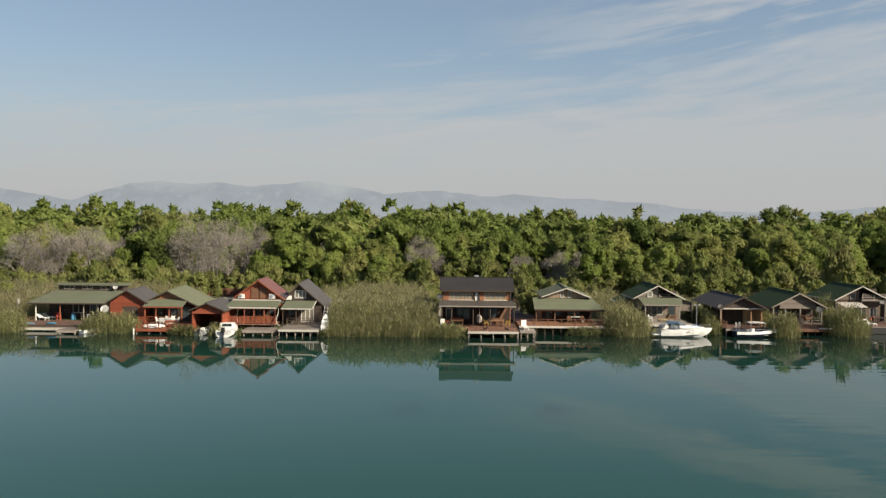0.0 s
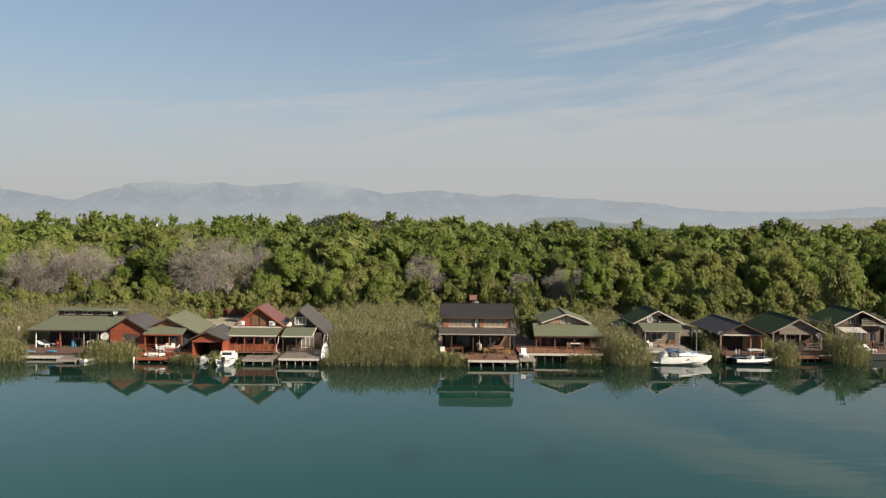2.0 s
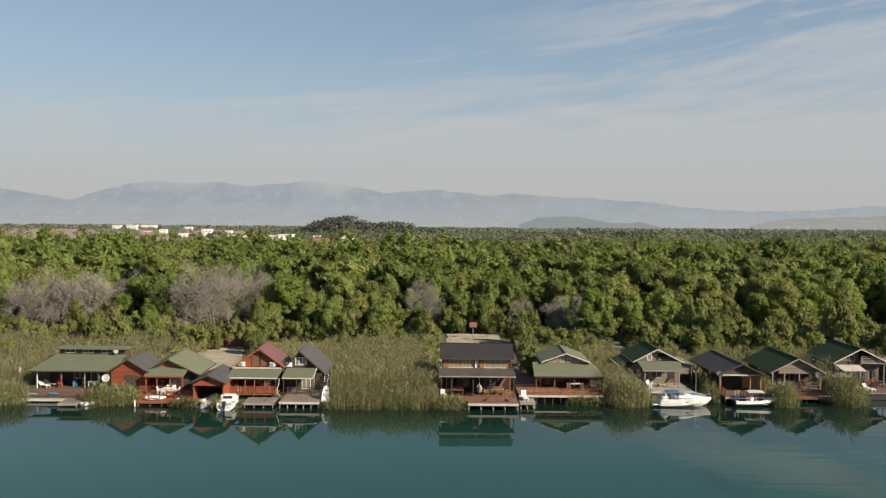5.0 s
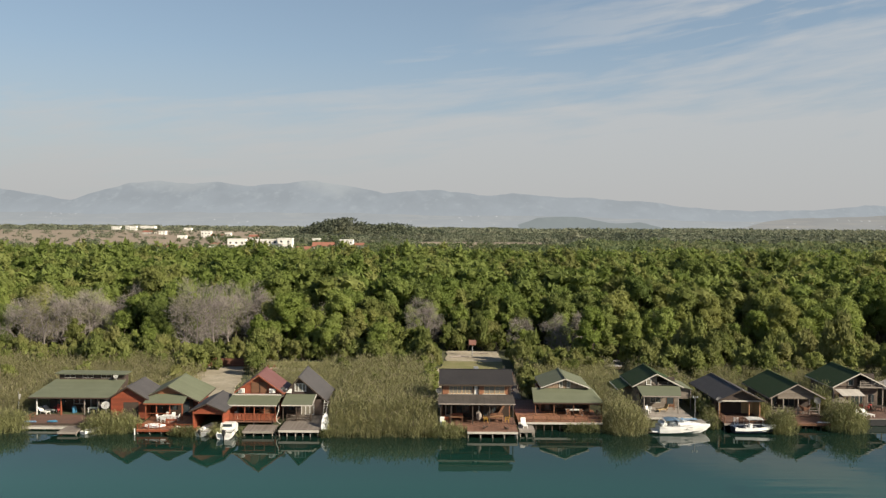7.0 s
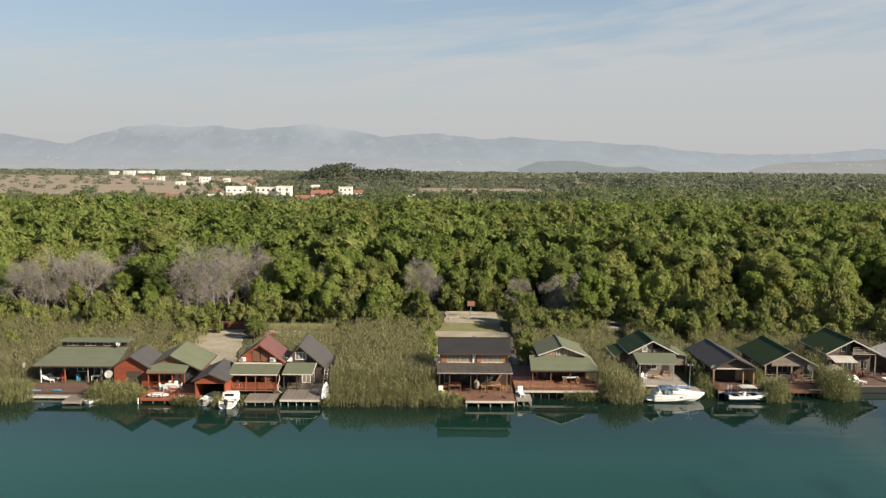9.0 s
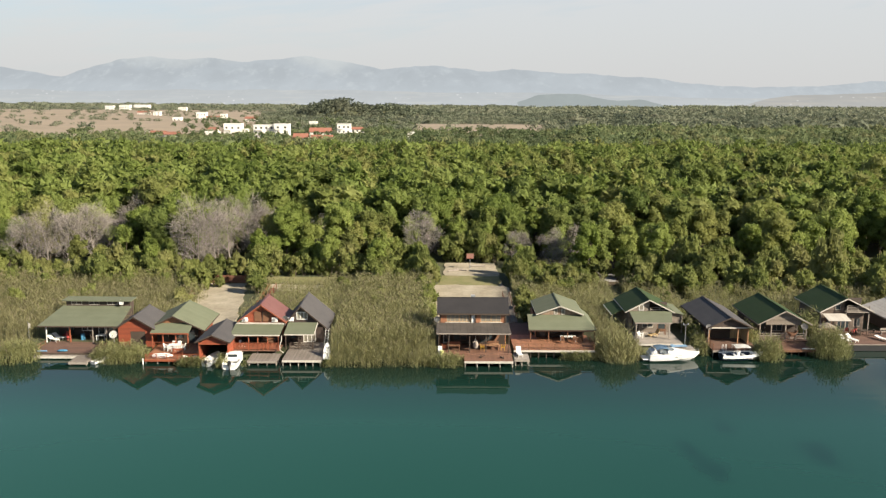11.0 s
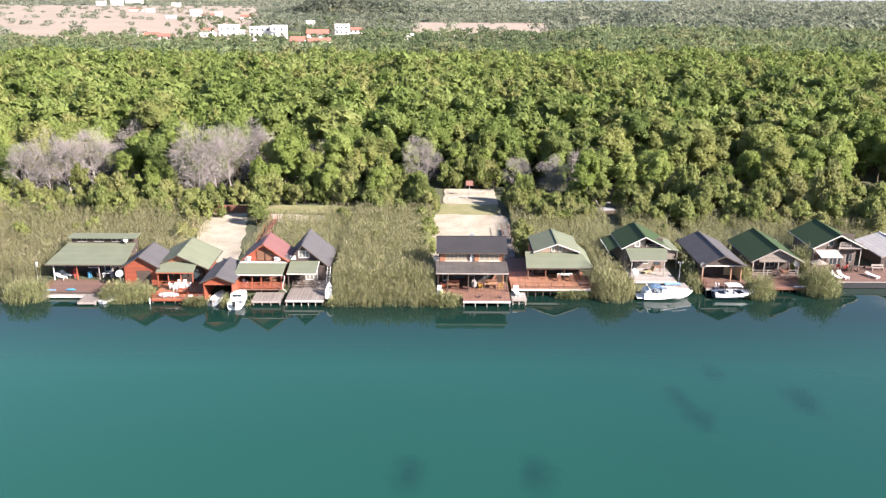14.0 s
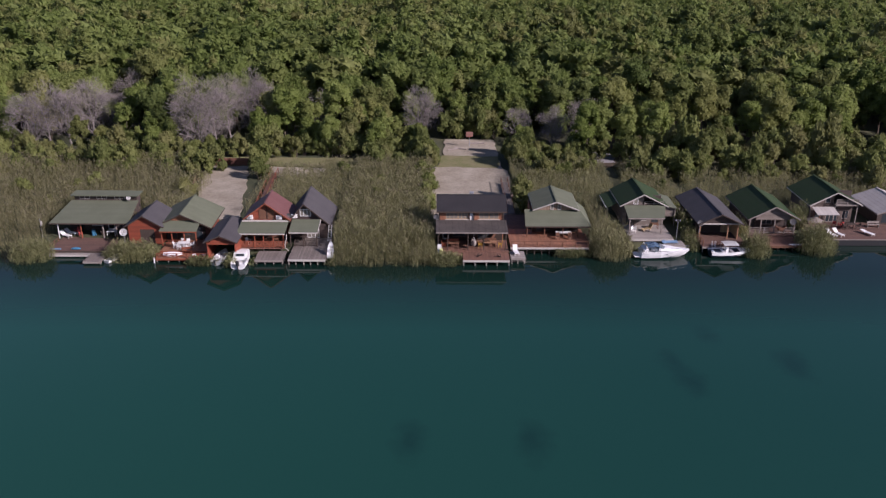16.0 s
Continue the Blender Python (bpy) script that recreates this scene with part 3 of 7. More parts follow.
ground_patch("yard", [(-36.5, 118), (-30.0, 118), (-33.0, 138), (-34.5, 146.4), (-42.0, 146.4), (-41.0, 138)], 0.93, SAND, "pale sandy yard behind the cabins", "yard")
ground_patch("track", [(-31, 141.0), (-20.5, 140.0), (-20.5, 145.2), (-31, 146.0)], 0.95, SAND, "pale dirt track along the edge of the wood", "track")
ground_patch("verge", [(-62, 147.2), (-14.0, 146.2), (-14.0, 152.0), (-62, 153.0)], 0.94, GRASS, "grassy verge along the edge of the wood", "grass")
ground_patch("campsite_ground", [(26, 147), (34, 147), (36, 154), (60, 152), (84, 146), (96, 152), (86, 170), (55, 172), (34, 170), (26, 158)], 0.92, SHADED_GROUND, "bare ground under open trees, dark with painted shade", "clearing")
ground_patch("sand_patch", [(73, 137), (80, 136), (84, 147), (86, 158), (80, 160), (76, 150)], 0.94, SAND, "bare pale sand at the edge of the campsite", "sand")
ground_patch("parking", [(28.6, 149.5), (32.4, 149.5), (34, 158), (29.5, 158)], 0.94, ROAD, "grey gravel track at the edge of the campsite", "track")

# the town's buildings: x from, x to, y, height, roof (1 flat, 2 pitched clay)
TOWN = [(-184, -169, 718, 9.4, 1), (-145, -129, 656, 10.6, 1), (-128, -117, 652, 11.6, 1), (-103, -87, 666, 8.4, 2), (-101, -92, 580, 7.6, 2), (-91, -77, 596, 6.0, 2), (-94, -82, 770, 8.2, 1), (-83, -71, 784, 5.2, 2), (-31, -18, 690, 4.4, 1), (-140, -132, 903, 6.3, 1), (-342, -328, 1188, 9.8, 1), (-351, -340, 1111, 4.6, 1), (-568, -551, 1842, 7.6, 1), (-466, -455, 1378, 6.6, 1), (-757, -738, 1919, 9.0, 1), (-733, -709, 1940, 10.4, 1), (-781, -744, 2165, 8.7, 1), (-516, -496, 1444, 6.4, 2), (-322, -304, 1166, 5.6, 2), (-304, -296, 1172, 7.9, 1), (-212, -203, 766, 4.8, 2), (-199, -186, 706, 3.0, 1), (-249, -240, 701, 2.8, 1), (-231, -220, 672, 5.2, 2), (-218, -208, 668, 4.6, 2), (-250, -235, 1085, 6.8, 2), (-168, -162, 708, 5.4, 1), (-160, -153, 800, 5.0, 2)]
# far mountains: skyline heights by bearing, a plain backdrop
SKYLINE = [(-1.3, 150), (-0.9, 180), (-0.62, 150), (-0.53, 152), (-0.49, 115), (-0.44, 92), (-0.415, 130), (-0.375, 175), (-0.333, 190), (-0.30, 165), (-0.266, 182), (-0.225, 160), (-0.161, 192), (-0.124, 175), (-0.07, 135), (-0.016, 153), (0.031, 137), (0.058, 120), (0.082, 139), (0.119, 125), (0.18, 116), (0.227, 108), (0.28, 86), (0.321, 70), (0.368, 59), (0.416, 65), (0.47, 73), (0.51, 95), (0.56, 92), (0.8, 120), (1.3, 110)]


# nearer land below them: the plain's rising far side, a wooded hill, a brown ridge
PLAIN = [(-1.3, 60), (-0.53, 56), (-0.42, 50), (-0.3, 58), (-0.1, 62), (0.0, 52), (0.1, 56), (0.2, 48), (0.3, 38), (0.42, 34), (0.55, 36), (1.3, 50)]
HILL = [(0.09, 18), (0.105, 32), (0.114, 44), (0.135, 46), (0.158, 48), (0.168, 44), (0.185, 34), (0.2, 26), (0.21, 24), (0.235, 30), (0.245, 24), (0.26, 12)]
RIDGE = [(0.34, 0), (0.37, 20), (0.39, 40), (0.42, 48), (0.48, 53), (0.53, 62), (0.6, 70), (1.3, 60)]


def build_range(name, profile, depth, back, rough, material, label):
    """A far range: its skyline heights by bearing at that depth, falling towards the viewer."""
    bm = bmesh.new()
    cols = []
    b0, b1 = max(-1.25, profile[0][0]), min(1.25, profile[-1][0])
    n = max(40, int((b1 - b0) * 150))
    for i in range(n + 1):
        b = b0 + (b1 - b0) * i / n
        h = next((ha + (hb - ha) * (b - ba) / (bb - ba) for (ba, ha), (bb, hb) in zip(profile, profile[1:]) if ba <= b <= bb), 0.0)
        h = max(0.0, h + rough * min(1.0, h / 20) * noise.fractal(Vector((b * 26, 0.3, depth * 0.001)), 0.8, 2.2, 5))
        cols.append([bm.verts.new((b * depth, depth - back * (k / 8) ** 1.4 + 0.06 * back * noise.noise(Vector((b * 20, k * 0.7, 1))), max(0.0, h * (1 - k / 8) + (0.08 * h * noise.noise(Vector((b * 32, k * 0.9, 5))) if 0 < k < 8 else 0)))) for k in range(9)])
    for a, c in zip(cols, cols[1:]):
        for k in range(8):
            bm.faces.new((a[k], a[k + 1], c[k + 1], c[k]))
    bmesh.ops.recalc_face_normals(bm, faces=bm.faces)
    return solid(name, bm, material, label, "mountains", "structure")


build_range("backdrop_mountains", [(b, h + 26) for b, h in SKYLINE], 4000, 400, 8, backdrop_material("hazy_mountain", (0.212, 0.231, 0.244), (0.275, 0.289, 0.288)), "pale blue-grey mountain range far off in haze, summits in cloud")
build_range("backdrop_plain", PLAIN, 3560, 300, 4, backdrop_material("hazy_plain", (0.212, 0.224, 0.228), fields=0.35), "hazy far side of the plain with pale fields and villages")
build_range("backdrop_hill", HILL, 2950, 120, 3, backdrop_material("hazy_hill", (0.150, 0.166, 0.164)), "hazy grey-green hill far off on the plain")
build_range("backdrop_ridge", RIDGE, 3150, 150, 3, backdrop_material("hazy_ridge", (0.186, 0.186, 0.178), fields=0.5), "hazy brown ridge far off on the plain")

# ---- trees, reeds ----


def unit(v):
    return v / np.maximum(np.linalg.norm(v, axis=-1, keepdims=True), 1e-6)


def round_faces():
    """A ball as 24 four-sided faces: (24, 4, 3)."""
    out = []
    for axis in range(3):
        for side in (-1.0, 1.0):
            for i in (-1.0, 0.0):
                for j in (-1.0, 0.0):
                    face = []
                    for a, b in ((i, j), (i + 1, j), (i + 1, j + 1), (i, j + 1)):
                        v = np.zeros(3)
                        v[axis], v[(axis + 1) % 3], v[(axis + 2) % 3] = side, math.tan(a * math.pi / 4), math.tan(b * math.pi / 4)
                        face.append(v / np.linalg.norm(v))
                    out.append(face)
    return np.array(out)


ROUND = round_faces()


def frames_of(r, n):
    """Random turns: (n, 3, 3)."""
    a = unit(r.normal(size=(n, 3)))
    b = unit(np.cross(a, r.normal(size=(n, 3))))
    return np.stack([a, b, np.cross(a, b)], 2)


def leaf_cloud(seed, height, radius, clumps, leaves, size, low=0.16, squash=1.0, slim=0.46, inner=0.84):
    """A crown as leafy shoots: corners (n, 3, 3), and whether it is of the dense inner mass (n). Boughs sit unevenly over a dome; shoots stand out and up from them."""
    r = np.random.default_rng(seed)
    c = unit(r.normal(size=(clumps, 3)) + np.array([0, 0, 0.15]))
    c *= 0.4 + 0.55 * r.random((clumps, 1)) ** 0.5
    zc, zr = height * (0.5 + low / 2), height * (0.5 - low / 2)
    c = c * np.array([radius, radius, zr]) * r.uniform(0.75, 1.05, (clumps, 1))
    c[:, :2] *= 1 - 0.28 * np.clip(c[:, 2:] / zr, -0.3, 1)
    c[:, 2] += zc
    cr = radius * r.uniform(0.22, 0.5, (clumps, 1))
    share = (cr[:, 0] ** 2) / (cr ** 2).sum()
    tall = np.array([1, 1, 0.95 * squash])
    ps, ds = np.empty((0, 3)), np.empty((0, 3))
    while len(ps) < leaves:
        which = r.choice(clumps, leaves, p=share)
        d = unit(r.normal(size=(leaves, 3)) + np.array([0, 0, 0.3]))
        p = c[which] + d * cr[which] * r.uniform(0.84, 1.1, (leaves, 1)) * tall
        near = np.linalg.norm((p[:, None, :] - c[None]) / tall, axis=2) / cr[:, 0][None]
        near[np.arange(leaves), which] = 9
        keep = (near.min(1) > 0.8) & ((d[:, 2] > -0.4) | (r.random(leaves) < 0.25))
        ps, ds = np.concatenate([ps, p[keep]]), np.concatenate([ds, d[keep]])
    p, d = ps[:leaves], ds[:leaves]
    out = unit(p - np.array([0, 0, zc]))
    stem = unit(0.3 * d + np.array([0, 0, 0.4]) + 0.5 * r.normal(size=(leaves, 3)))
    across = unit(np.cross(stem, 1.1 * d + 1.3 * out + np.array([0, 0, 0.4]) + 0.6 * r.normal(size=(leaves, 3))))
    s = size * r.uniform(0.55, 1.3, (leaves, 1)) * np.where(r.random((leaves, 1)) < 0.14, 1.7, 1.0)
    q = np.stack([p - stem * s * 0.5 - across * s * slim, p + across * s * slim - stem * s * r.uniform(0.0, 0.5, (leaves, 1)), p + stem * s], 1)
    mass = np.zeros(leaves)
    if inner:
        # the leafy mass under the shoots: a rounded lump for each bough
        lump = np.einsum("kij,fcj->kfci", frames_of(r, clumps), ROUND)
        mid = unit(lump.mean(2))
        lq = c[:, None, None, :] + lump * (cr * inner)[:, :, None, None] * tall
        near = np.linalg.norm((lq.mean(2)[:, :, None, :] - c[None, None]) / tall, axis=3) / cr[:, 0][None, None]
        near[np.arange(clumps), :, np.arange(clumps)] = 9
        keep = (near.min(2) > 0.66) & (mid[:, :, 2] > -0.5)
        lq = lq[keep]
        q = np.concatenate([q, lq[:, (0, 1, 2)], lq[:, (0, 2, 3)]])
        mass = np.concatenate([mass, np.ones(2 * len(lq))])
    q[:, :, 2] = np.maximum(q[:, :, 2], 0.12)
    return q, mass


def trunk_mesh(seed, height, bare=False):
    """A tapered trunk with rising limbs; a bare tree carries forks down to twigs."""
    r = random.Random(seed)
    bm = bmesh.new()
    p = Vector((0, 0, -0.3))
    rad = 0.02 * height
    tips = []
    for i in range(5):
        q = p + Vector((r.uniform(-0.25, 0.25), r.uniform(-0.25, 0.25), height * 0.15))
        rod(p, q, rad, rad * 0.8, 6, bm)
        p, rad = q, rad * 0.8
        tips.append((q, rad))
    def fork(p, d, length, rad, depth):
        q = p + d * length
        rod(p, q, rad, rad * 0.55, 5 if depth < 1 else 3, bm)
        if depth >= (3 if bare else 1):
            return
        for _ in range(3 if bare else 2):
            nd_ = (d + Vector((r.uniform(-0.7, 0.7), r.uniform(-0.7, 0.7), r.uniform(-0.15, 0.6)))).normalized()
            fork(p.lerp(q, r.uniform(0.45, 1.0)), nd_, length * r.uniform(0.55, 0.75), rad * 0.55, depth + 1)
    for q, rr in tips:
        for _ in range(2 if bare else 1):
            a = r.uniform(0, 6.28)
            fork(q, Vector((math.cos(a), math.sin(a), r.uniform(0.7, 1.3))).normalized(), height * r.uniform(0.18, 0.28), rr * 0.6, 0)
    return bm


def twig_cloud(seed, height, radius, count, length):
    """Fine bare twigs in rounded boughs over the dome of a leafless tree."""
    r = np.random.default_rng(seed)
    boughs = 22
    way = unit(r.normal(size=(boughs, 3)) * np.array([1, 1, 0.8]) + np.array([0, 0, 0.2]))
    root = way * np.array([radius, radius, height * 0.42]) * r.uniform(0.5, 0.85, (boughs, 1)) + np.array([0, 0, height * 0.52])
    k = r.integers(0, boughs, count)
    d = unit(r.normal(size=(count, 3)) + 0.5 * way[k])
    p = root[k] + d * radius * 0.42 * r.random((count, 1)) ** 0.5
    d = unit(d + way[k] + np.array([0, 0, 0.3]) + 0.6 * r.normal(size=(count, 3)))
    side = unit(np.cross(d, r.normal(size=(count, 3)))) * 0.016
    q = p + d * length * r.uniform(0.5, 1.3, (count, 1))
    return np.stack([p - side, p + side, q + side * 0.4, q - side * 0.4], 1)


KINDS, DEEP_KINDS, EDGE_KINDS = [], [], []
for k in range(7):
    h, rad = ((13.5, 3.3), (12.0, 3.0), (14.5, 3.2), (10.5, 2.9), (12.5, 3.6), (9.0, 2.6), (11.0, 2.4))[k]
    leaves_, mass_ = leaf_cloud(100 + k, h, rad * 1.04, 28, 2300, 0.33, 0.14 if k < 4 else 0.04)
    crown = sheet("crown", leaves_, LEAF, dense=mass_)
    KINDS.append((h, mesh_of("trunk", trunk_mesh(200 + k, h * 0.85), BARK), crown))
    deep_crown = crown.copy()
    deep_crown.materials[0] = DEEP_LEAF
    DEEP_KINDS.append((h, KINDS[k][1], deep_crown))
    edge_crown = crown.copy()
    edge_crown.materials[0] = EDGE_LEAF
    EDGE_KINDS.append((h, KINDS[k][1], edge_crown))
BARE_KINDS = []
for k in range(3):
    h = (11.5, 12.5, 10.5)[k]
    BARE_KINDS.append((h, mesh_of("trunk", trunk_mesh(300 + k, h * 0.8, True), BARE), sheet("crown", twig_cloud(310 + k, h * 1.02, h * 0.30, 3300, 0.75), BARE)))


def tree(kinds, k, x, y, size, turn, label, group):
    h, trunk, crown = kinds[k]
    ob = new("tree")
    ob.matrix_world = pose(x, y, LAND, 0, 0, turn) @ Matrix.Diagonal((size, size, size * (0.92 + 0.16 * ((k * 37 + int(x * 10)) % 10) / 10), 1))
    for nm, me in (("trunk", trunk), ("crown", crown)):
        o = new(nm, me)
        o.parent = ob
    return tagged(ob, label, "tree", group)


def in_clearing(x, y):
    return (-1.5 < x < 12.5 and y < 169) or (-44 < x < -13 and y < 154.5) or (24 < x < 93 and y < 153) or (70 < x < 96 and y < 166 and (x * 7 + y * 3) % 5 < 3.2)


# leafless grey trees
BARE_AT = [(-79, 158, 1.0), (-76.5, 161, 1.05), (-73, 162, 1.1), (-69.5, 165, 1.0), (-70.5, 169, 1.0), (-67, 171, 0.9), (-66.3, 181, 0.95), (-46, 156.5, 1.15), (-43, 158, 1.2), (-41.5, 163, 1.15), (-39.5, 172, 1.1), (-37.5, 174, 1.0), (-4.2, 168, 0.85), (-2.6, 170, 0.75), (15.5, 164, 0.7), (22, 161, 0.75), (23.5, 160, 0.6), (29, 167, 0.85), (31, 169, 0.75), (-25, 172, 0.7)]
for i, (x, y, s) in enumerate(BARE_AT):
    tree(BARE_KINDS, i % 3, x, y, s * 1.06, i * 77 % 360, "leafless tree with pale grey twigs at the edge of the wood", "bare trees in the wood")


def far_from(x, y, spots, d):
    return all((x - a) ** 2 + (y - b) ** 2 > d * d and not (abs(x - a) < d and b - 9 < y < b) for a, b, *_ in spots)


def tallness(x, y):
    """Taller stands to the west, behind a lower fringe."""
    if y > 300:
        return max(0.56, 1.0 - (y - 300) / 520) if x < 0.15 * y else max(0.8, 1.0 - (y - 300) / 900)
    return 0.72 + 0.31 * max(0.0, min(1.0, (y - 154) / 42)) + 0.13 * max(0.3 if y > 185 else 0.0, min(1.0, (30 - x) / 40)) * max(0.0, min(1.0, (y - 160) / 25))


def scatter(y0, y1, step, spread, seed):
    """Uneven rows of tree positions that fill the view's width."""
    r = random.Random(seed)
    y, row, out = y0, 0, []
    while y < y1:
        half = 0.56 * y + 16
        x = -half + (row % 2) * step / 2
        while x < half:
            out.append((x + r.uniform(-spread, spread), y + r.uniform(-spread, spread), r.random(), r.random()))
            x += step * r.uniform(0.85, 1.2)
        y += step * 0.86
        row += 1
    return out


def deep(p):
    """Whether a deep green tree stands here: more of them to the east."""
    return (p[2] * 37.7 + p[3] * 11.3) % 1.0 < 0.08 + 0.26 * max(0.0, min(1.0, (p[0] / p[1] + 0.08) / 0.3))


def open_grove(x, y):
    """The campsite in the east, where trees stand apart over bare ground."""
    return 25 < x < 100 and y < 178


near = [p for p in scatter(153.5, 205, 4.7, 1.7, 11) if not (open_grove(p[0], p[1]) and (p[2] * 13.7 + p[3] * 5.1) % 1.0 < 0.42) and not in_clearing(p[0], p[1]) and far_from(p[0], p[1], BARE_AT, 4.0)]
near.sort(key=lambda p: p[1])
for i, (x, y, a, b) in enumerate(near[:230]):
    edge = y < 160
    s = (0.95 + 0.3 * a) if open_grove(x, y) else ((0.6 + 0.4 * a) if edge else (0.72 + 0.46 * a))
    s *= tallness(x, y)
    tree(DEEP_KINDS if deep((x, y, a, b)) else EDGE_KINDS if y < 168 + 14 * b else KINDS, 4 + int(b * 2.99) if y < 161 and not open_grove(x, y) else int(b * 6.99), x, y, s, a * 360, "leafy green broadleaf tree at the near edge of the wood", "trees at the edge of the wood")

# tall trees that stand out of the wood
for i, (x, y, top) in enumerate([(65, 214, 19.8), (69.5, 217, 18.6), (91.5, 230, 20.0), (101, 200, 19.6), (36, 250, 18.4), (15, 260, 18.4), (87, 252, 19.0), (118, 225, 19.2)]):
    k = (2, 4, 0)[i % 3]
    tree(DEEP_KINDS if i % 4 < 3 else KINDS, k, x, y, 0.95 * top / KINDS[k][0], i * 83 % 360, "tall dark green broadleaf tree standing out of the wood", "tall trees in the wood")


def wood(name, spots, templates, material, label, category="wood"):
    """Distant trees, crown by crown, in one mesh."""
    out, plants, mass = [], [], []
    r = np.random.default_rng(len(spots))
    spots = np.array([(p[0], p[1], p[2], tallness(p[0], p[1])) for p in spots])
    pick = r.integers(0, len(templates), len(spots))
    for k, (tpl, inner) in enumerate(templates):
        s = spots[pick == k]
        if not len(s):
            continue
        n = len(s)
        ang = r.random(n) * 6.283
        sc = (0.7 + 0.52 * s[:, 2]) * s[:, 3] * np.where(s[:, 1] > 420, r.uniform(0.7, 1.25, n), 1.0)
        wide = sc * r.uniform(0.95, 1.35, n)
        ca, sa = np.cos(ang) * wide, np.sin(ang) * wide
        v = np.empty((n, *tpl.shape))
        v[..., 0] = tpl[..., 0] * ca[:, None, None] - tpl[..., 1] * sa[:, None, None] + s[:, 0][:, None, None]
        v[..., 1] = tpl[..., 0] * sa[:, None, None] + tpl[..., 1] * ca[:, None, None] + s[:, 1][:, None, None]
        v[..., 2] = tpl[..., 2] * sc[:, None, None] + LAND
        out.append(v.reshape(-1, 3, 3))
        plants.append(np.repeat(r.random(n), tpl.shape[0]))
        mass.append(np.tile(inner, n))
    ob = new(name, sheet(name, np.concatenate(out), material, np.concatenate(plants), np.concatenate(mass)))
    return tagged(ob, label, category, kind="stuff")


def in_field(x, y):
    if any(a - 5 < x < b + 5 and c - 26 < y < c + 14 for a, b, c, *_ in TOWN):
        return True
    if 615 < y < 1900 and x < -0.21 * y:
        return True
    if 640 < y < 800 and -0.33 * y < x < -0.09 * y:
        return True
    return 715 < y < 1040 and -0.03 * y < x < 0.122 * y


mid_t = [leaf_cloud(400 + k, (13, 12, 14, 11, 12)[k], (3.1, 2.9, 3.2, 2.7, 3.4)[k], 14, 410, 0.58, 0.22) for k in range(5)]
back_t = [leaf_cloud(450 + k, (13, 12, 14, 11)[k], (3.4, 3.1, 3.5, 2.9)[k], 12, 205, 0.85, 0.3, inner=0) for k in range(4)]
far_t = [leaf_cloud(500 + k, (13, 12, 14)[k], (4.3, 3.9, 4.5)[k], 10, 108, 1.2, 0.38, inner=0) for k in range(3)]
vfar_t = [leaf_cloud(600 + k, (9.0, 8.2, 10.5)[k], (9.5, 8.5, 10)[k], 12, 74, 2.1, 0.1, 0.6, inner=0) for k in range(3)]
haze_t = [leaf_cloud(700 + k, (5.5, 4.8)[k], (27, 23)[k], 14, 30, 6.5, 0.1, 0.15, inner=0) for k in range(2)]
middle = near[230:] + [p for p in scatter(205, 285, 6.0, 2.1, 12)]
wood("wood_near", [p for p in middle if not deep(p)], mid_t, LEAF, "dense green wood of broadleaf trees behind the river bank")
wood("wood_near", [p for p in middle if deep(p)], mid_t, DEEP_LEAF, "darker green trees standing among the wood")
back = scatter(285, 420, 6.9, 2.4, 17)
wood("wood_middle", [p for p in back if not deep(p)], back_t, LEAF, "dense green wood of broadleaf trees further back")
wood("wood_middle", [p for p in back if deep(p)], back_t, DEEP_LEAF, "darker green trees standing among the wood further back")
far = [p for p in scatter(420, 720, 8.8, 2.8, 13) if not in_field(p[0], p[1])]


def stand(p):
    """Whether a stand of darker trees grows here."""
    return noise.noise(Vector((p[0] * 0.011, p[1] * 0.006, 4.0))) + 0.35 * (p[3] - 0.5) > 0.12


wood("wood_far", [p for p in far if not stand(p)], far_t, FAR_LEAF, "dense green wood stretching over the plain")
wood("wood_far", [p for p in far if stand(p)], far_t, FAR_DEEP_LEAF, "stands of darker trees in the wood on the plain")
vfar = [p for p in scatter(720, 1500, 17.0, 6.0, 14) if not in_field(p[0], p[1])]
wood("wood_distant", [p for p in vfar if not stand(p)], vfar_t, DIM_LEAF, "distant green woods on the plain, greyed for haze")
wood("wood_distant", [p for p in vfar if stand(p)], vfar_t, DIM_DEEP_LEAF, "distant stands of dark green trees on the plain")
garden = [p for p in scatter(600, 1050, 11.0, 5.0, 19) if -0.32 * p[1] < p[0] < -0.02 * p[1] and noise.noise(Vector((p[0] * 0.03, p[1] * 0.014, 9.0))) + 0.5 * (p[3] - 0.5) > 0.16 and not any(a - 4 < p[0] < b + 4 and c - 22 < p[1] < c + 12 for a, b, c, *_ in TOWN)]
garden += [(x + dx, y + dy, 0.7 + 0.3 * f, f) for x, y in ((-285, 655), (-275, 662), (-252, 664), (-244, 668), (-192, 638), (-187, 642)) for dx, dy, f in ((0, 0, 0.9), (5, 3, 0.4))]
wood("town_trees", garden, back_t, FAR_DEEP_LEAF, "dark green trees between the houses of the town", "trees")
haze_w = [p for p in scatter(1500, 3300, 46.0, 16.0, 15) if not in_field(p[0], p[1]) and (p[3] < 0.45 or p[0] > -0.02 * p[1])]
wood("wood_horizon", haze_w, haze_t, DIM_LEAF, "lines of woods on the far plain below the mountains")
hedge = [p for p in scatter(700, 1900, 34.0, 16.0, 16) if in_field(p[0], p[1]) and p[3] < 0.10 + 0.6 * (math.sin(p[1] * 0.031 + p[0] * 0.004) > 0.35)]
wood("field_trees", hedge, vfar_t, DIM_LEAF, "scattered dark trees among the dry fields")


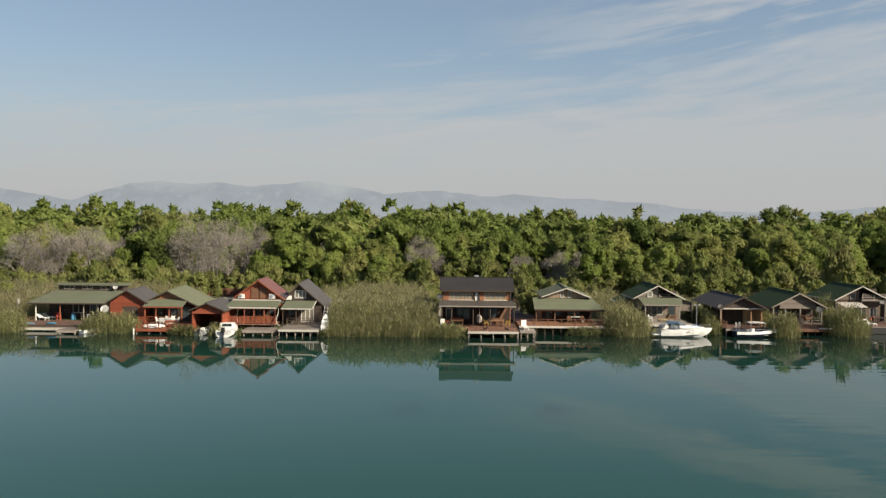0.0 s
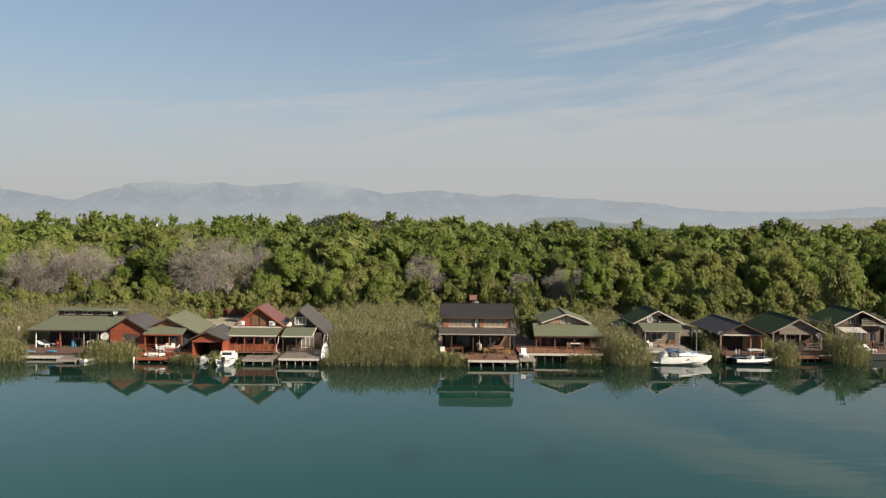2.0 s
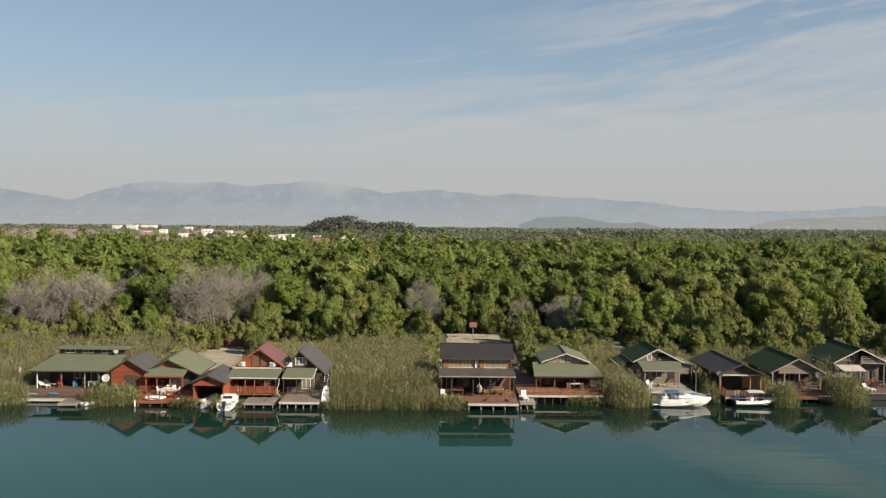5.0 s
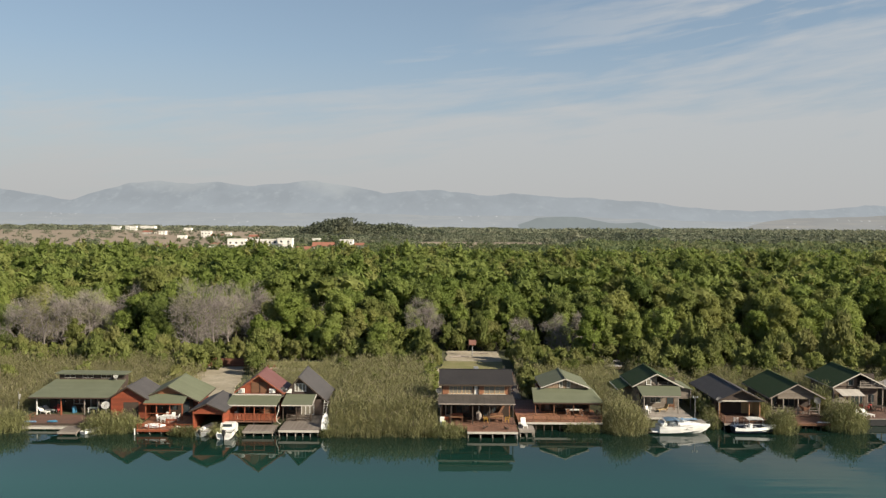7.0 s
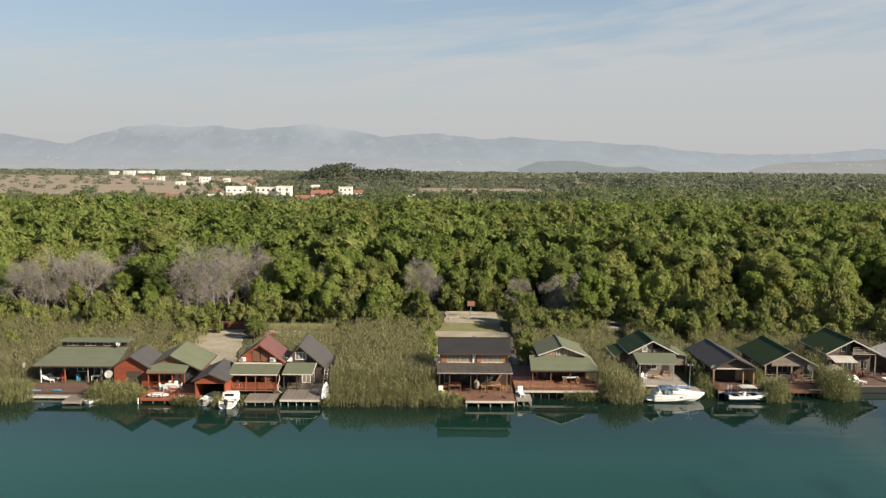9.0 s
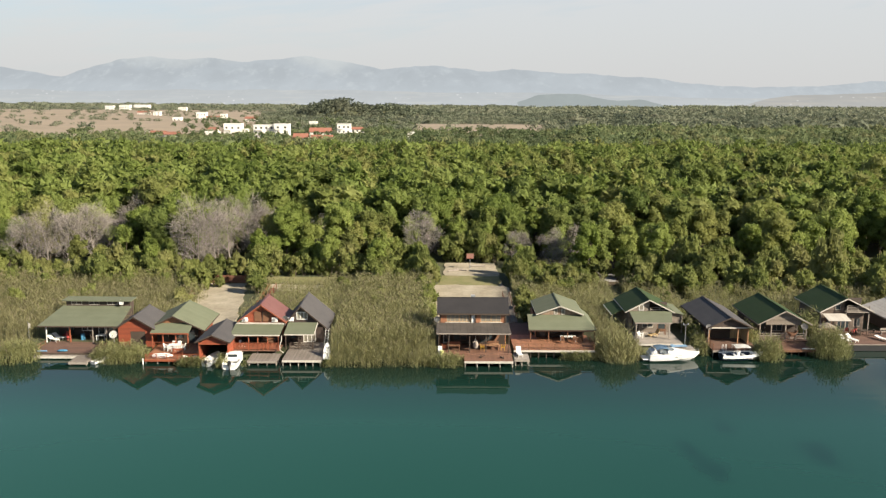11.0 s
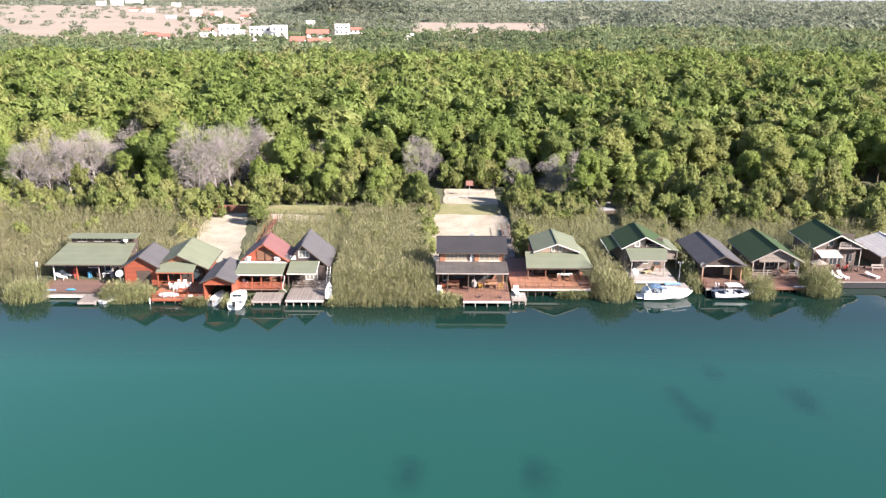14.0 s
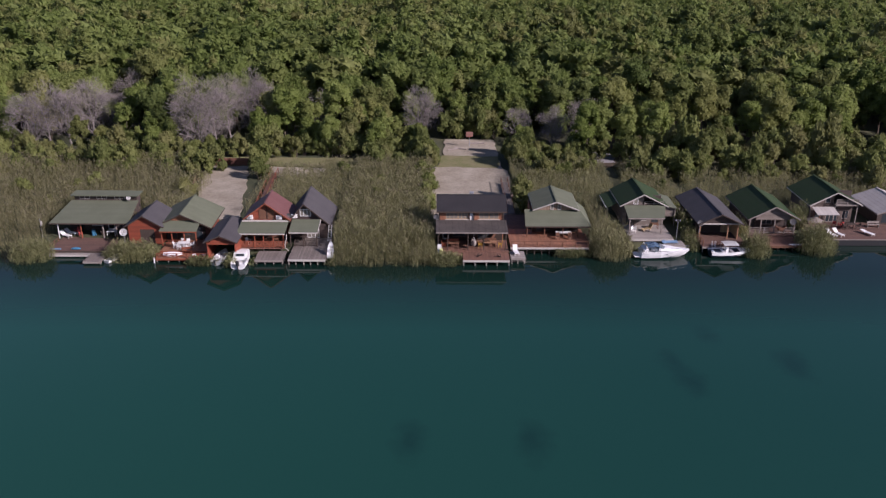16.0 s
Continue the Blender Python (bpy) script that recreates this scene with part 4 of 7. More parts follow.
def hill(name, x, y, rx, ry, h, count, seed, label):
    """A low wooded hill."""
    r = np.random.default_rng(seed)
    bm = bmesh.new()
    rows = []
    for j in range(9):
        f = j / 8
        ring = [bm.verts.new((x + rx * (1 - f) * math.cos(a * math.pi / 12), y + ry * (1 - f) * math.sin(a * math.pi / 12), LAND - 1 + h * math.sin(f * math.pi / 2) ** 1.3)) for a in range(24)] if j < 8 else [bm.verts.new((x, y, LAND - 1 + h))] * 24
        rows.append(ring)
    for j in range(7):
        for a in range(24):
            bm.faces.new((rows[j][a], rows[j][(a + 1) % 24], rows[j + 1][(a + 1) % 24], rows[j + 1][a]))
    for a in range(24):
        bm.faces.new((rows[7][a], rows[7][(a + 1) % 24], rows[8][0]))
    base = solid(name, bm, SOIL, label, "hill", "structure")
    out, mass = [], []
    for i in range(count):
        a, f = r.random() * 6.283, r.random() ** 0.5
        px, py = x + rx * f * math.cos(a), y + ry * f * math.sin(a)
        z = h * math.sin((1 - f) * math.pi / 2) ** 1.3
        q = vfar_t[i % 3][0] * (0.75 + 0.4 * r.random())
        out.append(q + np.array([px, py, z - 2]))
        mass.append(vfar_t[i % 3][1])
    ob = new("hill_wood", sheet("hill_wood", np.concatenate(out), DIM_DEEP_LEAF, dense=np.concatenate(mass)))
    tagged(ob, "dark green woods covering a low hill", "wood", kind="stuff")


hill("hill", -158, 1290, 74, 80, 22, 150, 21, "low wooded hill on the plain")
hill("hill", -85, 1330, 95, 90, 15, 130, 22, "wooded shoulder of the low hill on the plain")


def field(name, outline, label):
    bm = slab([(x, y, LAND + 0.9) for x, y in outline], 0.9)
    return solid(name, bm, FIELD, label, "field", "structure")


field("field_1", [(-128, 615), (-420, 615), (-1250, 1900), (-400, 1900)][::-1], "dry tan fields beyond the wood")
field("field_2", [(-24, 720), (90, 720), (128, 1035), (-32, 1035)], "dry tan field among the far woods")


def reed_bed(name, inside, area, density, height, seed, label, material=None, lean=0.14, leaves=3):
    """Standing reeds: narrow stems with arching leaves and pale plumes; inside(x, y) gives 0 to 1 of full height."""
    r = np.random.default_rng(seed)
    x0, x1, y0, y1 = area
    n = int((x1 - x0) * (y1 - y0) * density)
    p = np.stack([r.uniform(x0, x1, n), r.uniform(y0, y1, n)], 1)
    f = np.array([inside(a, b) for a, b in p])
    p, f = p[f > 0.05], f[f > 0.05]
    n = len(p)
    clump = np.array([noise.noise(Vector((a * 0.35, b * 0.35, seed))) for a, b in p])
    lump = np.array([noise.noise(Vector((a * 0.9, b * 0.9, seed + 3.0))) for a, b in p])
    h = height * f * (0.84 + 0.22 * clump + 0.2 * lump + 0.16 * r.random(n)).clip(0.3, 1.4)
    z0 = np.where(p[:, 1] < np.array([shore(a) for a in p[:, 0]]) + 1, -0.3, LAND - 0.1)
    base = np.column_stack([p, z0])
    ang = r.random(n) * 6.283
    tip = base + np.column_stack([np.cos(ang) * lean * h * 0.5 + 0.10, np.sin(ang) * lean * h * 0.5 - 0.05, h])
    side = np.column_stack([np.cos(ang + 1.57), np.sin(ang + 1.57), np.zeros(n)]) * r.uniform(0.03, 0.055, (n, 1))
    midp = base * 0.4 + tip * 0.6
    stems = np.stack([base - side * 0.6, base + side * 0.6, tip + side * 0.3, tip - side * 0.3], 1)
    stems[:, 2:] -= (tip - base)[:, None, :] * 0.12
    # arching leaves off the upper stem
    out = [stems]
    for k in range(leaves):
        a2 = r.random(n) * 6.283
        root = base + (tip - base) * r.uniform(0.45, 0.98, (n, 1))
        end = root + np.column_stack([np.cos(a2), np.sin(a2), r.uniform(0.5, 1.7, n)]) * (0.34 + 0.2 * r.random((n, 1)))
        s2 = np.column_stack([-np.sin(a2), np.cos(a2), 0.6 * r.normal(size=n)]) * 0.038
        mid2 = (root + end) / 2 + np.array([0, 0, 0.12])
        out.append(np.stack([root - s2 * 0.3, mid2 - s2, end, mid2 + s2], 1))
    ob = new(name, sheet(name, np.concatenate(out), material or REED))
    tagged(ob, label, "reeds", kind="stuff")
    keep = r.random(n) < 0.25
    pt, sd = tip[keep], side[keep]
    up3 = np.column_stack([np.cos(ang[keep]) * 0.16, np.sin(ang[keep]) * 0.16, np.full(keep.sum(), 0.34)])
    pl = np.stack([pt, pt + up3 * 0.5 + sd * 0.9, pt + up3, pt + up3 * 0.5 - sd * 0.9], 1)
    if len(pl):
        ob2 = new("reed_plumes", sheet("reed_plumes", pl, PLUME))
        tagged(ob2, "pale brown seed plumes above the reeds", "reeds", kind="stuff")


def ramp(d, w):
    return max(0.0, min(1.0, d / w)) ** 0.45


def blob(cx, cy, rx, ry):
    return lambda x, y: ramp(1 - math.hypot((x - cx) / rx, (y - cy) / ry), 0.55)

# ---- parts of cabins ----
def punched(x0, x1, z0, z1, y0, y1, holes, bm=None):
    """A straight wall along x with rectangular openings (x0, x1, z0, z1) that go through it."""
    bm = bm or bmesh.new()
    xs = sorted({x0, x1, *[v for h in holes for v in h[:2]]})
    for a, b in zip(xs, xs[1:]):
        m, z = (a + b) / 2, z0
        for h in sorted((h for h in holes if h[0] < m < h[1]), key=lambda h: h[2]):
            if h[2] > z:
                box(a, b, y0, y1, z, h[2], bm=bm)
            z = h[3]
        if z < z1:
            box(a, b, y0, y1, z, z1, bm=bm)
    bmesh.ops.remove_doubles(bm, verts=bm.verts, dist=0.0005)
    return bm


def window(parent, x0, x1, z0, z1, y, panes=2, frame=None, label="", w=0.08, curtain=False):
    """A framed window that faces -y, each pane a part."""
    frame = frame or WHITE
    step = (x1 - x0) / panes
    lights = [(x0 + i * step + w * (1 if i == 0 else 0.5), x0 + (i + 1) * step - w * (1 if i == panes - 1 else 0.5), z0 + w, z1 - w) for i in range(panes)]
    bm = punched(x0, x1, z0, z1, y - 0.04, y + 0.05, lights)
    win = part("window", bm, frame, parent, label)
    for a, b, za, zb in lights:
        part("pane", box(a, b, y + 0.005, y + 0.02, za, zb), CURTAINED if curtain else GLASS, win, "glass before a pale curtain" if curtain else "dark window glass")
    return win


def door(parent, x0, x1, z0, z1, y, material, glazed=False):
    d = part("door", box(x0, x1, y - 0.05, y + 0.02, z0, z1, bevel=0.015), material, parent)
    if glazed:
        part("pane", box(x0 + 0.12, x1 - 0.12, y - 0.065, y - 0.052, z0 + 0.25, z1 - 0.12), GLASS, d, "dark door glass")
    part("handle", box(x1 - 0.12, x1 - 0.08, y - 0.1, y - 0.055, z0 + 0.95, z0 + 1.1), STEEL, d, "steel handle")
    return d


def gable_roof(h, x0, xm, x1, y0, y1, z_left, zr, z_right, material, trim, thick=0.12, back=None):
    """Two slopes with ridge cap and bargeboards; the ridge runs along y."""
    zb = zr if back is None else back
    part("roof_slope", slab([(x0, y0, z_left), (xm, y0, zr), (xm, y1, zb), (x0, y1, z_left + zb - zr)], thick), material, h)
    part("roof_slope", slab([(xm + 0.002, y0, zr), (x1, y0, z_right), (x1, y1, z_right + zb - zr), (xm + 0.002, y1, zb)], thick), material, h)
    part("ridge_cap", beam((xm, y0 - 0.02, zr + 0.02), (xm, y1 + 0.02, zb + 0.02), 0.22, 0.06), material, h)
    for (xa, za), lab in (((x0, z_left), ""), ((x1, z_right), "")):
        part("bargeboard", beam((xa, y0 - 0.05, za - 0.07), (xm, y0 - 0.05, zr - 0.07), 0.05, 0.15), trim, h)
        part("eave_board", beam((xa, y0, za - 0.1), (xa, y1, za - 0.1 + zb - zr), 0.05, 0.16), trim, h)


def lean_roof(h, x0, x1, y0, z0, y1, z1, material, trim, name="porch_roof", dx0=0.0, dx1=0.0):
    """One slope that falls towards the river from (y1, z1) to (y0, z0)."""
    part(name, slab([(x0, y0, z0), (x1, y0, z0), (x1 + dx1, y1, z1), (x0 + dx0, y1, z1)], 0.10), material, h)
    part("gutter_board", box(x0, x1, y0 - 0.05, y0 - 0.005, z0 - 0.17, z0 - 0.02), trim, h)


def posts(h, xs, y, z0, z1, w, material, name="post"):
    for x in xs:
        part(name, box(x - w / 2, x + w / 2, y - w / 2, y + w / 2, z0, z1, bevel=0.012), material, h)


def railing(h, p, q, z, height, material, every=1.6, fill="balusters", n_rails=2):
    """A railing from p to q on a floor at z."""
    p, q = Vector(p), Vector(q)
    length = (q - p).length
    n = max(1, round(length / every))
    part("handrail", beam((p.x, p.y, z + height), (q.x, q.y, z + height), 0.09, 0.05), material, h)
    for i in range(n + 1):
        c = p.lerp(q, i / n)
        part("railing_post", box(c.x - 0.05, c.x + 0.05, c.y - 0.05, c.y + 0.05, z, z + height - 0.02), material, h)
    if fill == "balusters":
        bm = bmesh.new()
        m = int(length / 0.17)
        for i in range(m):
            c = p.lerp(q, (i + 0.5) / m)
            box(c.x - 0.05, c.x + 0.05, c.y - 0.012, c.y + 0.012, z + 0.08, z + height - 0.05, bm=bm)
        part("balusters", bm, material, h)
    elif fill == "cross":
        for i in range(n):
            a, b = p.lerp(q, i / n), p.lerp(q, (i + 1) / n)
            part("brace", beam((a.x, a.y, z + 0.12), (b.x, b.y, z + height - 0.1), 0.05, 0.04), material, h)
            part("brace", beam((a.x, a.y - 0.045, z + height - 0.1), (b.x, b.y - 0.045, z + 0.12), 0.05, 0.04), material, h)
    else:
        for i in range(n_rails):
            zz = z + height * (i + 0.6) / (n_rails + 0.6)
            part("rail", beam((p.x, p.y, zz), (q.x, q.y, zz), 0.04, 0.09), material, h)


def deck(name, x0, x1, y0, y1, z, material, label, edge=None, piles=None, pile_mat=None, thick=0.14, rows=3, every=1.5):
    """A plank floor on piles: floor, edge beam and each pile a part."""
    h = thing(name, ((x0 + x1) / 2, y0, 0), label, "deck", "decks and docks on the water")
    part("floor", box(x0, x1, y0, y1, z - thick, z, bevel=0.01), material, h)
    if edge:
        part("edge_beam", box(x0, x1, y0 - 0.06, y0 - 0.003, z - 0.30, z - 0.03), edge, h)
    n = max(1, round((x1 - x0 - 0.3) / every))
    pm = pile_mat or TIMBER_GREY
    r = random.Random(int(x0 * 10))
    for j in range(rows):
        y = y0 + 0.18 + j * min(1.6, (y1 - y0) / rows)
        for i in range(n + 1):
            x = x0 + 0.15 + (x1 - x0 - 0.3) * i / n + r.uniform(-0.06, 0.06)
            part("stilt", rod((x + r.uniform(-0.05, 0.05), y, -1.4), (x, y, z - thick), 0.085, 0.075, 7), pm, h)
    if edge:
        part("cross_beam", box(x0, x1, y0 + 0.1, y0 + 0.24, z - thick - 0.18, z - thick - 0.002), pm, h)
    return h


def shell(h, x0, x1, y0, y1, z0, z1, material, t=0.12, front=None, back=True):
    """Side and back walls, floor; front holes or an open front (None)."""
    part("wall", box(x0, x0 + t, y0, y1, z0, z1), material, h)
    part("wall", box(x1 - t, x1, y0, y1, z0, z1), material, h)
    if back:
        part("wall", box(x0 + t, x1 - t, y1 - t, y1, z0, z1), material, h)
    part("floor", box(x0 + t, x1 - t, y0, y1 - t, z0 - 0.1, z0 + 0.03), DECK_BROWN, h)
    if front is not None:
        part("wall", punched(x0 + t, x1 - t, z0, z1, y0, y0 + t, front), material, h)


def gable(h, x0, xm, x1, z0, zr, y, material, t=0.1, zl=None, zrt=None, holes_label=""):
    part("gable", wall_xz([(x0, z0 if zl is None else zl), (x1, z0 if zrt is None else zrt), (xm, zr)] if zl is None else [(x0, z0), (x1, z0), (x1, zrt), (xm, zr), (x0, zl)], y, y + t), material, h)


def footing(h, x0, x1, y0, y1, z, every=2.4):
    """Short piles that carry a cabin over the bank."""
    for x in np.arange(x0 + 0.3, x1, every):
        for y in (y0 + 0.3, (y0 + y1) / 2, y1 - 0.3):
            part("stilt", rod((x, y, -0.6), (x, y, z), 0.1, 0.1, 7), TIMBER_GREY, h)


# ---- the long green-roofed cabin ----
h = thing("cabin", (-49, 110, 0.6), "long dark wooden cabin with a broad green shingle roof", "cabin", "cabins along the river")
footing(h, -53.4, -44.6, 112.6, 118.2, 0.62)
shell(h, -53.4, -44.6, 113.6, 118.4, 0.72, 3.6, WALL_DARK, front=[(-52.4, -51.2, 0.75, 2.75), (-50.2, -48.6, 1.4, 2.7), (-47.9, -46.9, 0.75, 2.75), (-46.4, -45.2, 1.3, 2.7)])
window(h, -50.2, -48.6, 1.4, 2.7, 113.66, 2)
window(h, -46.4, -45.2, 1.3, 2.7, 113.66, 2, TIMBER_DARK)
door(h, -47.9, -46.9, 0.75, 2.75, 113.66, WHITE, True)
door(h, -52.4, -51.2, 0.75, 2.75, 113.66, TIMBER_DARK, True)
lean_roof(h, -54.6, -43.5, 109.9, 3.12, 117.0, 4.2, ROOF_GREEN, TIMBER_DARK, "roof", 0.5, -0.8)
part("wall", wall_xz([(-53.6, 3.7), (-44.5, 3.7), (-44.5, 4.98), (-53.6, 4.98)], 116.9, 117.02), WALL_DARK, h, "dark clerestory wall")
for x in (-52.1, -49.6, -47.0):
    window(h, x - 0.75, x + 0.75, 4.38, 4.86, 116.9, 2, TIMBER_PALE, w=0.05)
part("wall", box(-44.62, -44.5, 117.03, 118.4, 3.62, 4.9), WALL_DARK, h)
part("wall", box(-53.6, -53.48, 117.03, 118.4, 3.62, 4.9), WALL_DARK, h)
part("wall", box(-53.48, -44.62, 118.3, 118.4, 3.62, 4.9), WALL_DARK, h)
part("flat_roof", slab([(-54.0, 116.4, 5.1), (-44.1, 116.4, 5.06), (-44.1, 118.7, 5.12), (-54.0, 118.7, 5.16)], 0.14), ROOF_GREEN, h, "low green flat roof over the clerestory")
part("porch_beam", box(-54.2, -44.0, 110.25, 110.41, 2.83, 3.0), TIMBER_DARK, h)
posts(h, [-53.6], 110.3, 0.7, 2.85, 0.11, WHITE)
posts(h, [-50.4], 110.3, 0.7, 2.85, 0.14, TIMBER_RED)
posts(h, [-47.3, -45.4, -44.4], 110.3, 0.7, 2.85, 0.12, TIMBER_GREY)
deck("deck", -53.3, -45.0, 105.6, 113.6, 0.72, DECK_BROWN, "wide reddish brown plank deck in front of the long cabin", TIMBER_DARK, every=2.0)
deck("lower_step", -53.0, -47.4, 104.9, 105.5, 0.45, DECK_PALE, "narrow pale plank step along the water", TIMBER_PALE, rows=1, every=1.2)
deck("side_dock", -47.3, -44.9, 102.4, 105.4, 0.48, DECK_GREY, "small weathered grey dock beside the brown deck", TIMBER_GREY)

# ---- red shed ----
h = thing("shed", (-40.6, 108, 0.7), "bright red boarded shed with a charcoal gable roof", "shed", "cabins along the river")
footing(h, -42.9, -38.3, 108, 114, 0.72)
shell(h, -42.9, -38.3, 108.0, 114.0, 0.8, 3.4, WALL_RED, front=[(-41.3, -39.3, 0.85, 2.95)])
door(h, -41.28, -39.32, 0.85, 2.94, 108.06, TIMBER_DARK)
gable(h, -42.9, -40.65, -38.3, 3.4, 4.88, 108.0, WALL_RED)
gable_roof(h, -43.35, -40.65, -37.9, 107.6, 114.4, 3.42, 5.06, 3.42, ROOF_GREY, TIMBER_DARK)

# ---- green-roofed cabin with terrace ----
h = thing("cabin", (-35.7, 107, 0.9), "red wooden cabin with green shingle gable roof and porch", "cabin", "cabins along the river")
footing(h, -38.2, -32.6, 109.4, 116, 0.82)
shell(h, -38.2, -32.6, 109.4, 116.4, 0.9, 3.2, WALL_RED, front=[(-37.6, -36.6, 0.95, 2.9), (-36.0, -34.6, 1.6, 2.8), (-34.0, -33.0, 0.95, 2.9)])
window(h, -36.0, -34.6, 1.6, 2.8, 109.46, 2, TIMBER_DARK)
door(h, -37.6, -36.6, 0.95, 2.9, 109.46, TIMBER_DARK, True)
door(h, -34.0, -33.0, 0.95, 2.9, 109.46, TIMBER_DARK, True)
gable(h, -37.6, -35.75, -33.9, 3.85, 4.74, 109.2, WALL_BROWN)
gable_roof(h, -39.2, -35.75, -31.6, 108.7, 116.6, 3.25, 4.92, 2.95, ROOF_GREEN, TIMBER_DARK, back=5.2)
lean_roof(h, -38.3, -33.2, 106.9, 3.08, 109.3, 3.85, ROOF_GREEN, TIMBER_RED)
part("porch_beam", box(-38.2, -33.3, 107.1, 107.24, 2.8, 2.96), TIMBER_RED, h)
posts(h, [-38.1, -36.7, -35.0, -33.4], 107.17, 0.85, 2.82, 0.13, TIMBER_RED)
# added panel, dark to deepen the shade under the porch roof
part("wall", punched(-38.18, -32.62, 0.95, 3.1, 109.33, 109.39, [(-37.6, -36.6, 0.95, 2.9), (-36.0, -34.6, 1.6, 2.8), (-34.0, -33.0, 0.95, 2.9)]), PORCH_SHADE, h, "dark panel that puts the porch roof's shade on the wall")
posts(h, [-32.0], 109.1, 0.85, 2.8, 0.13, TIMBER_RED)
railing(h, (-38.1, 107.17, 0), (-35.1, 107.17, 0), 0.86, 0.85, TIMBER_RED, 1.5, "cross")
deck("terrace", -37.9, -31.2, 105.3, 109.4, 0.86, DECK_ORANGE, "orange-red plank terrace in front of the green-roofed cabin", TIMBER_RED)
deck("landing", -37.9, -30.5, 103.3, 105.25, 0.62, DECK_ORANGE, "lower orange-red plank landing with a timber rail", TIMBER_RED, rows=2)
rail = thing("terrace_rail", (-34.2, 103.4, 0.62), "low red timber railing along the terrace edge", "railing")
railing(rail, (-37.8, 103.45, 0), (-31.0, 103.45, 0), 0.62, 0.62, TIMBER_RED, 1.35, "cross")

# ---- boathouse ----
h = thing("boathouse", (-29, 103, 0.0), "small red boathouse with charcoal roof, open to the water", "boathouse", "cabins along the river")
for x in (-30.8, -27.2):
    for y in (103.4, 106.5, 110.2):
        part("stilt", rod((x, y, -1.3), (x, y, 0.5), 0.1, 0.1, 7), TIMBER_DARK, h)
part("wall", box(-30.9, -30.78, 103.3, 110.5, 0.45, 3.0), WALL_RED, h)
part("wall", box(-27.22, -27.1, 103.3, 110.5, 0.45, 3.0), WALL_RED, h)
part("wall", box(-30.78, -27.22, 110.38, 110.5, 0.45, 3.0), WALL_RED, h)
gable(h, -30.9, -29.05, -27.1, 2.72, 3.78, 103.3, WALL_RED)
part("lintel", box(-30.9, -27.1, 103.26, 103.42, 2.6, 2.74), TIMBER_RED, h)
gable_roof(h, -31.25, -29.05, -26.75, 102.9, 110.9, 3.02, 3.98, 3.02, ROOF_GREY, TIMBER_DARK)

# ---- red gabled cabin with balcony ----
h = thing("cabin", (-24, 106, 0.8), "tall red wooden cabin with red metal gable roof", "cabin", "cabins along the river")
footing(h, -26.8, -21.3, 106.4, 114.4, 0.95)
shell(h, -26.8, -21.3, 109.7, 114.6, 1.05, 4.3, WALL_RED, front=[(-26.2, -25.2, 1.1, 3.05), (-24.6, -23.2, 1.7, 2.9), (-22.6, -21.8, 1.1, 3.05)])
window(h, -24.6, -23.2, 1.7, 2.9, 109.76, 2, TIMBER_RED)
door(h, -26.2, -25.2, 1.1, 3.05, 109.76, TIMBER_DARK, True)
door(h, -22.6, -21.8, 1.1, 3.05, 109.76, TIMBER_DARK, True)
gable(h, -26.8, -24.05, -21.3, 4.3, 6.1, 109.7, WALL_RED)
for x in (-25.05, -23.9):
    part("shutter", box(x, x + 0.95, 109.62, 109.698, 3.95, 5.35, bevel=0.02), TIMBER_BROWN, h, "tall brown shutter in the gable")
part("bargeboard", box(-23.98, -23.9 - 0.02, 109.6, 109.69, 3.95, 5.7), TIMBER_DARK, h)
gable_roof(h, -27.2, -24.05, -20.7, 109.2, 114.9, 4.12, 6.42, 4.0, ROOF_RED, TIMBER_RED, back=6.5)
lean_roof(h, -27.5, -20.95, 105.9, 3.2, 109.2, 3.72, ROOF_GREEN, TIMBER_PALE)
# added panel: balcony shade put into its dark colour
part("wall", punched(-26.78, -21.32, 1.1, 3.15, 109.62, 109.69, [(-26.2, -25.2, 1.1, 3.05), (-24.6, -23.2, 1.7, 2.9), (-22.6, -21.8, 1.1, 3.05)]), PORCH_SHADE, h, "dark panel that puts the balcony's shade on the wall")
part("flashing", box(-27.4, -21.0, 109.1, 109.5, 3.74, 3.86), TIMBER_PALE, h, "pale board above the porch roof")
part("porch_beam", box(-27.3, -21.2, 106.05, 106.2, 2.9, 3.06), TIMBER_RED, h)
posts(h, [-27.2, -25.1, -23.9, -22.6, -21.2], 106.15, 1.0, 2.92, 0.11, TIMBER_RED)
part("floor", box(-27.3, -21.1, 106.0, 109.7, 0.92, 1.06), DECK_RED, h)
railing(h, (-27.2, 106.08, 0), (-21.2, 106.08, 0), 1.06, 0.95, TIMBER_RED, 2.0, "balusters")
for x in (-26.3, -22.25):
    ac = part("air_conditioner", box(x - 0.4, x + 0.4, 109.3, 109.62, 4.0, 4.56, bevel=0.03), WHITE, h, "white air conditioner unit")
    part("grille", rod((x - 0.1, 109.29, 4.28), (x - 0.1, 109.27, 4.28), 0.22, 0.22, 14), GREY_METAL, ac)
deck("dock", -24.6, -20.75, 102.7, 105.9, 0.66, DECK_GREY, "sagging weathered grey dock on thin piles", TIMBER_GREY, every=1.1)

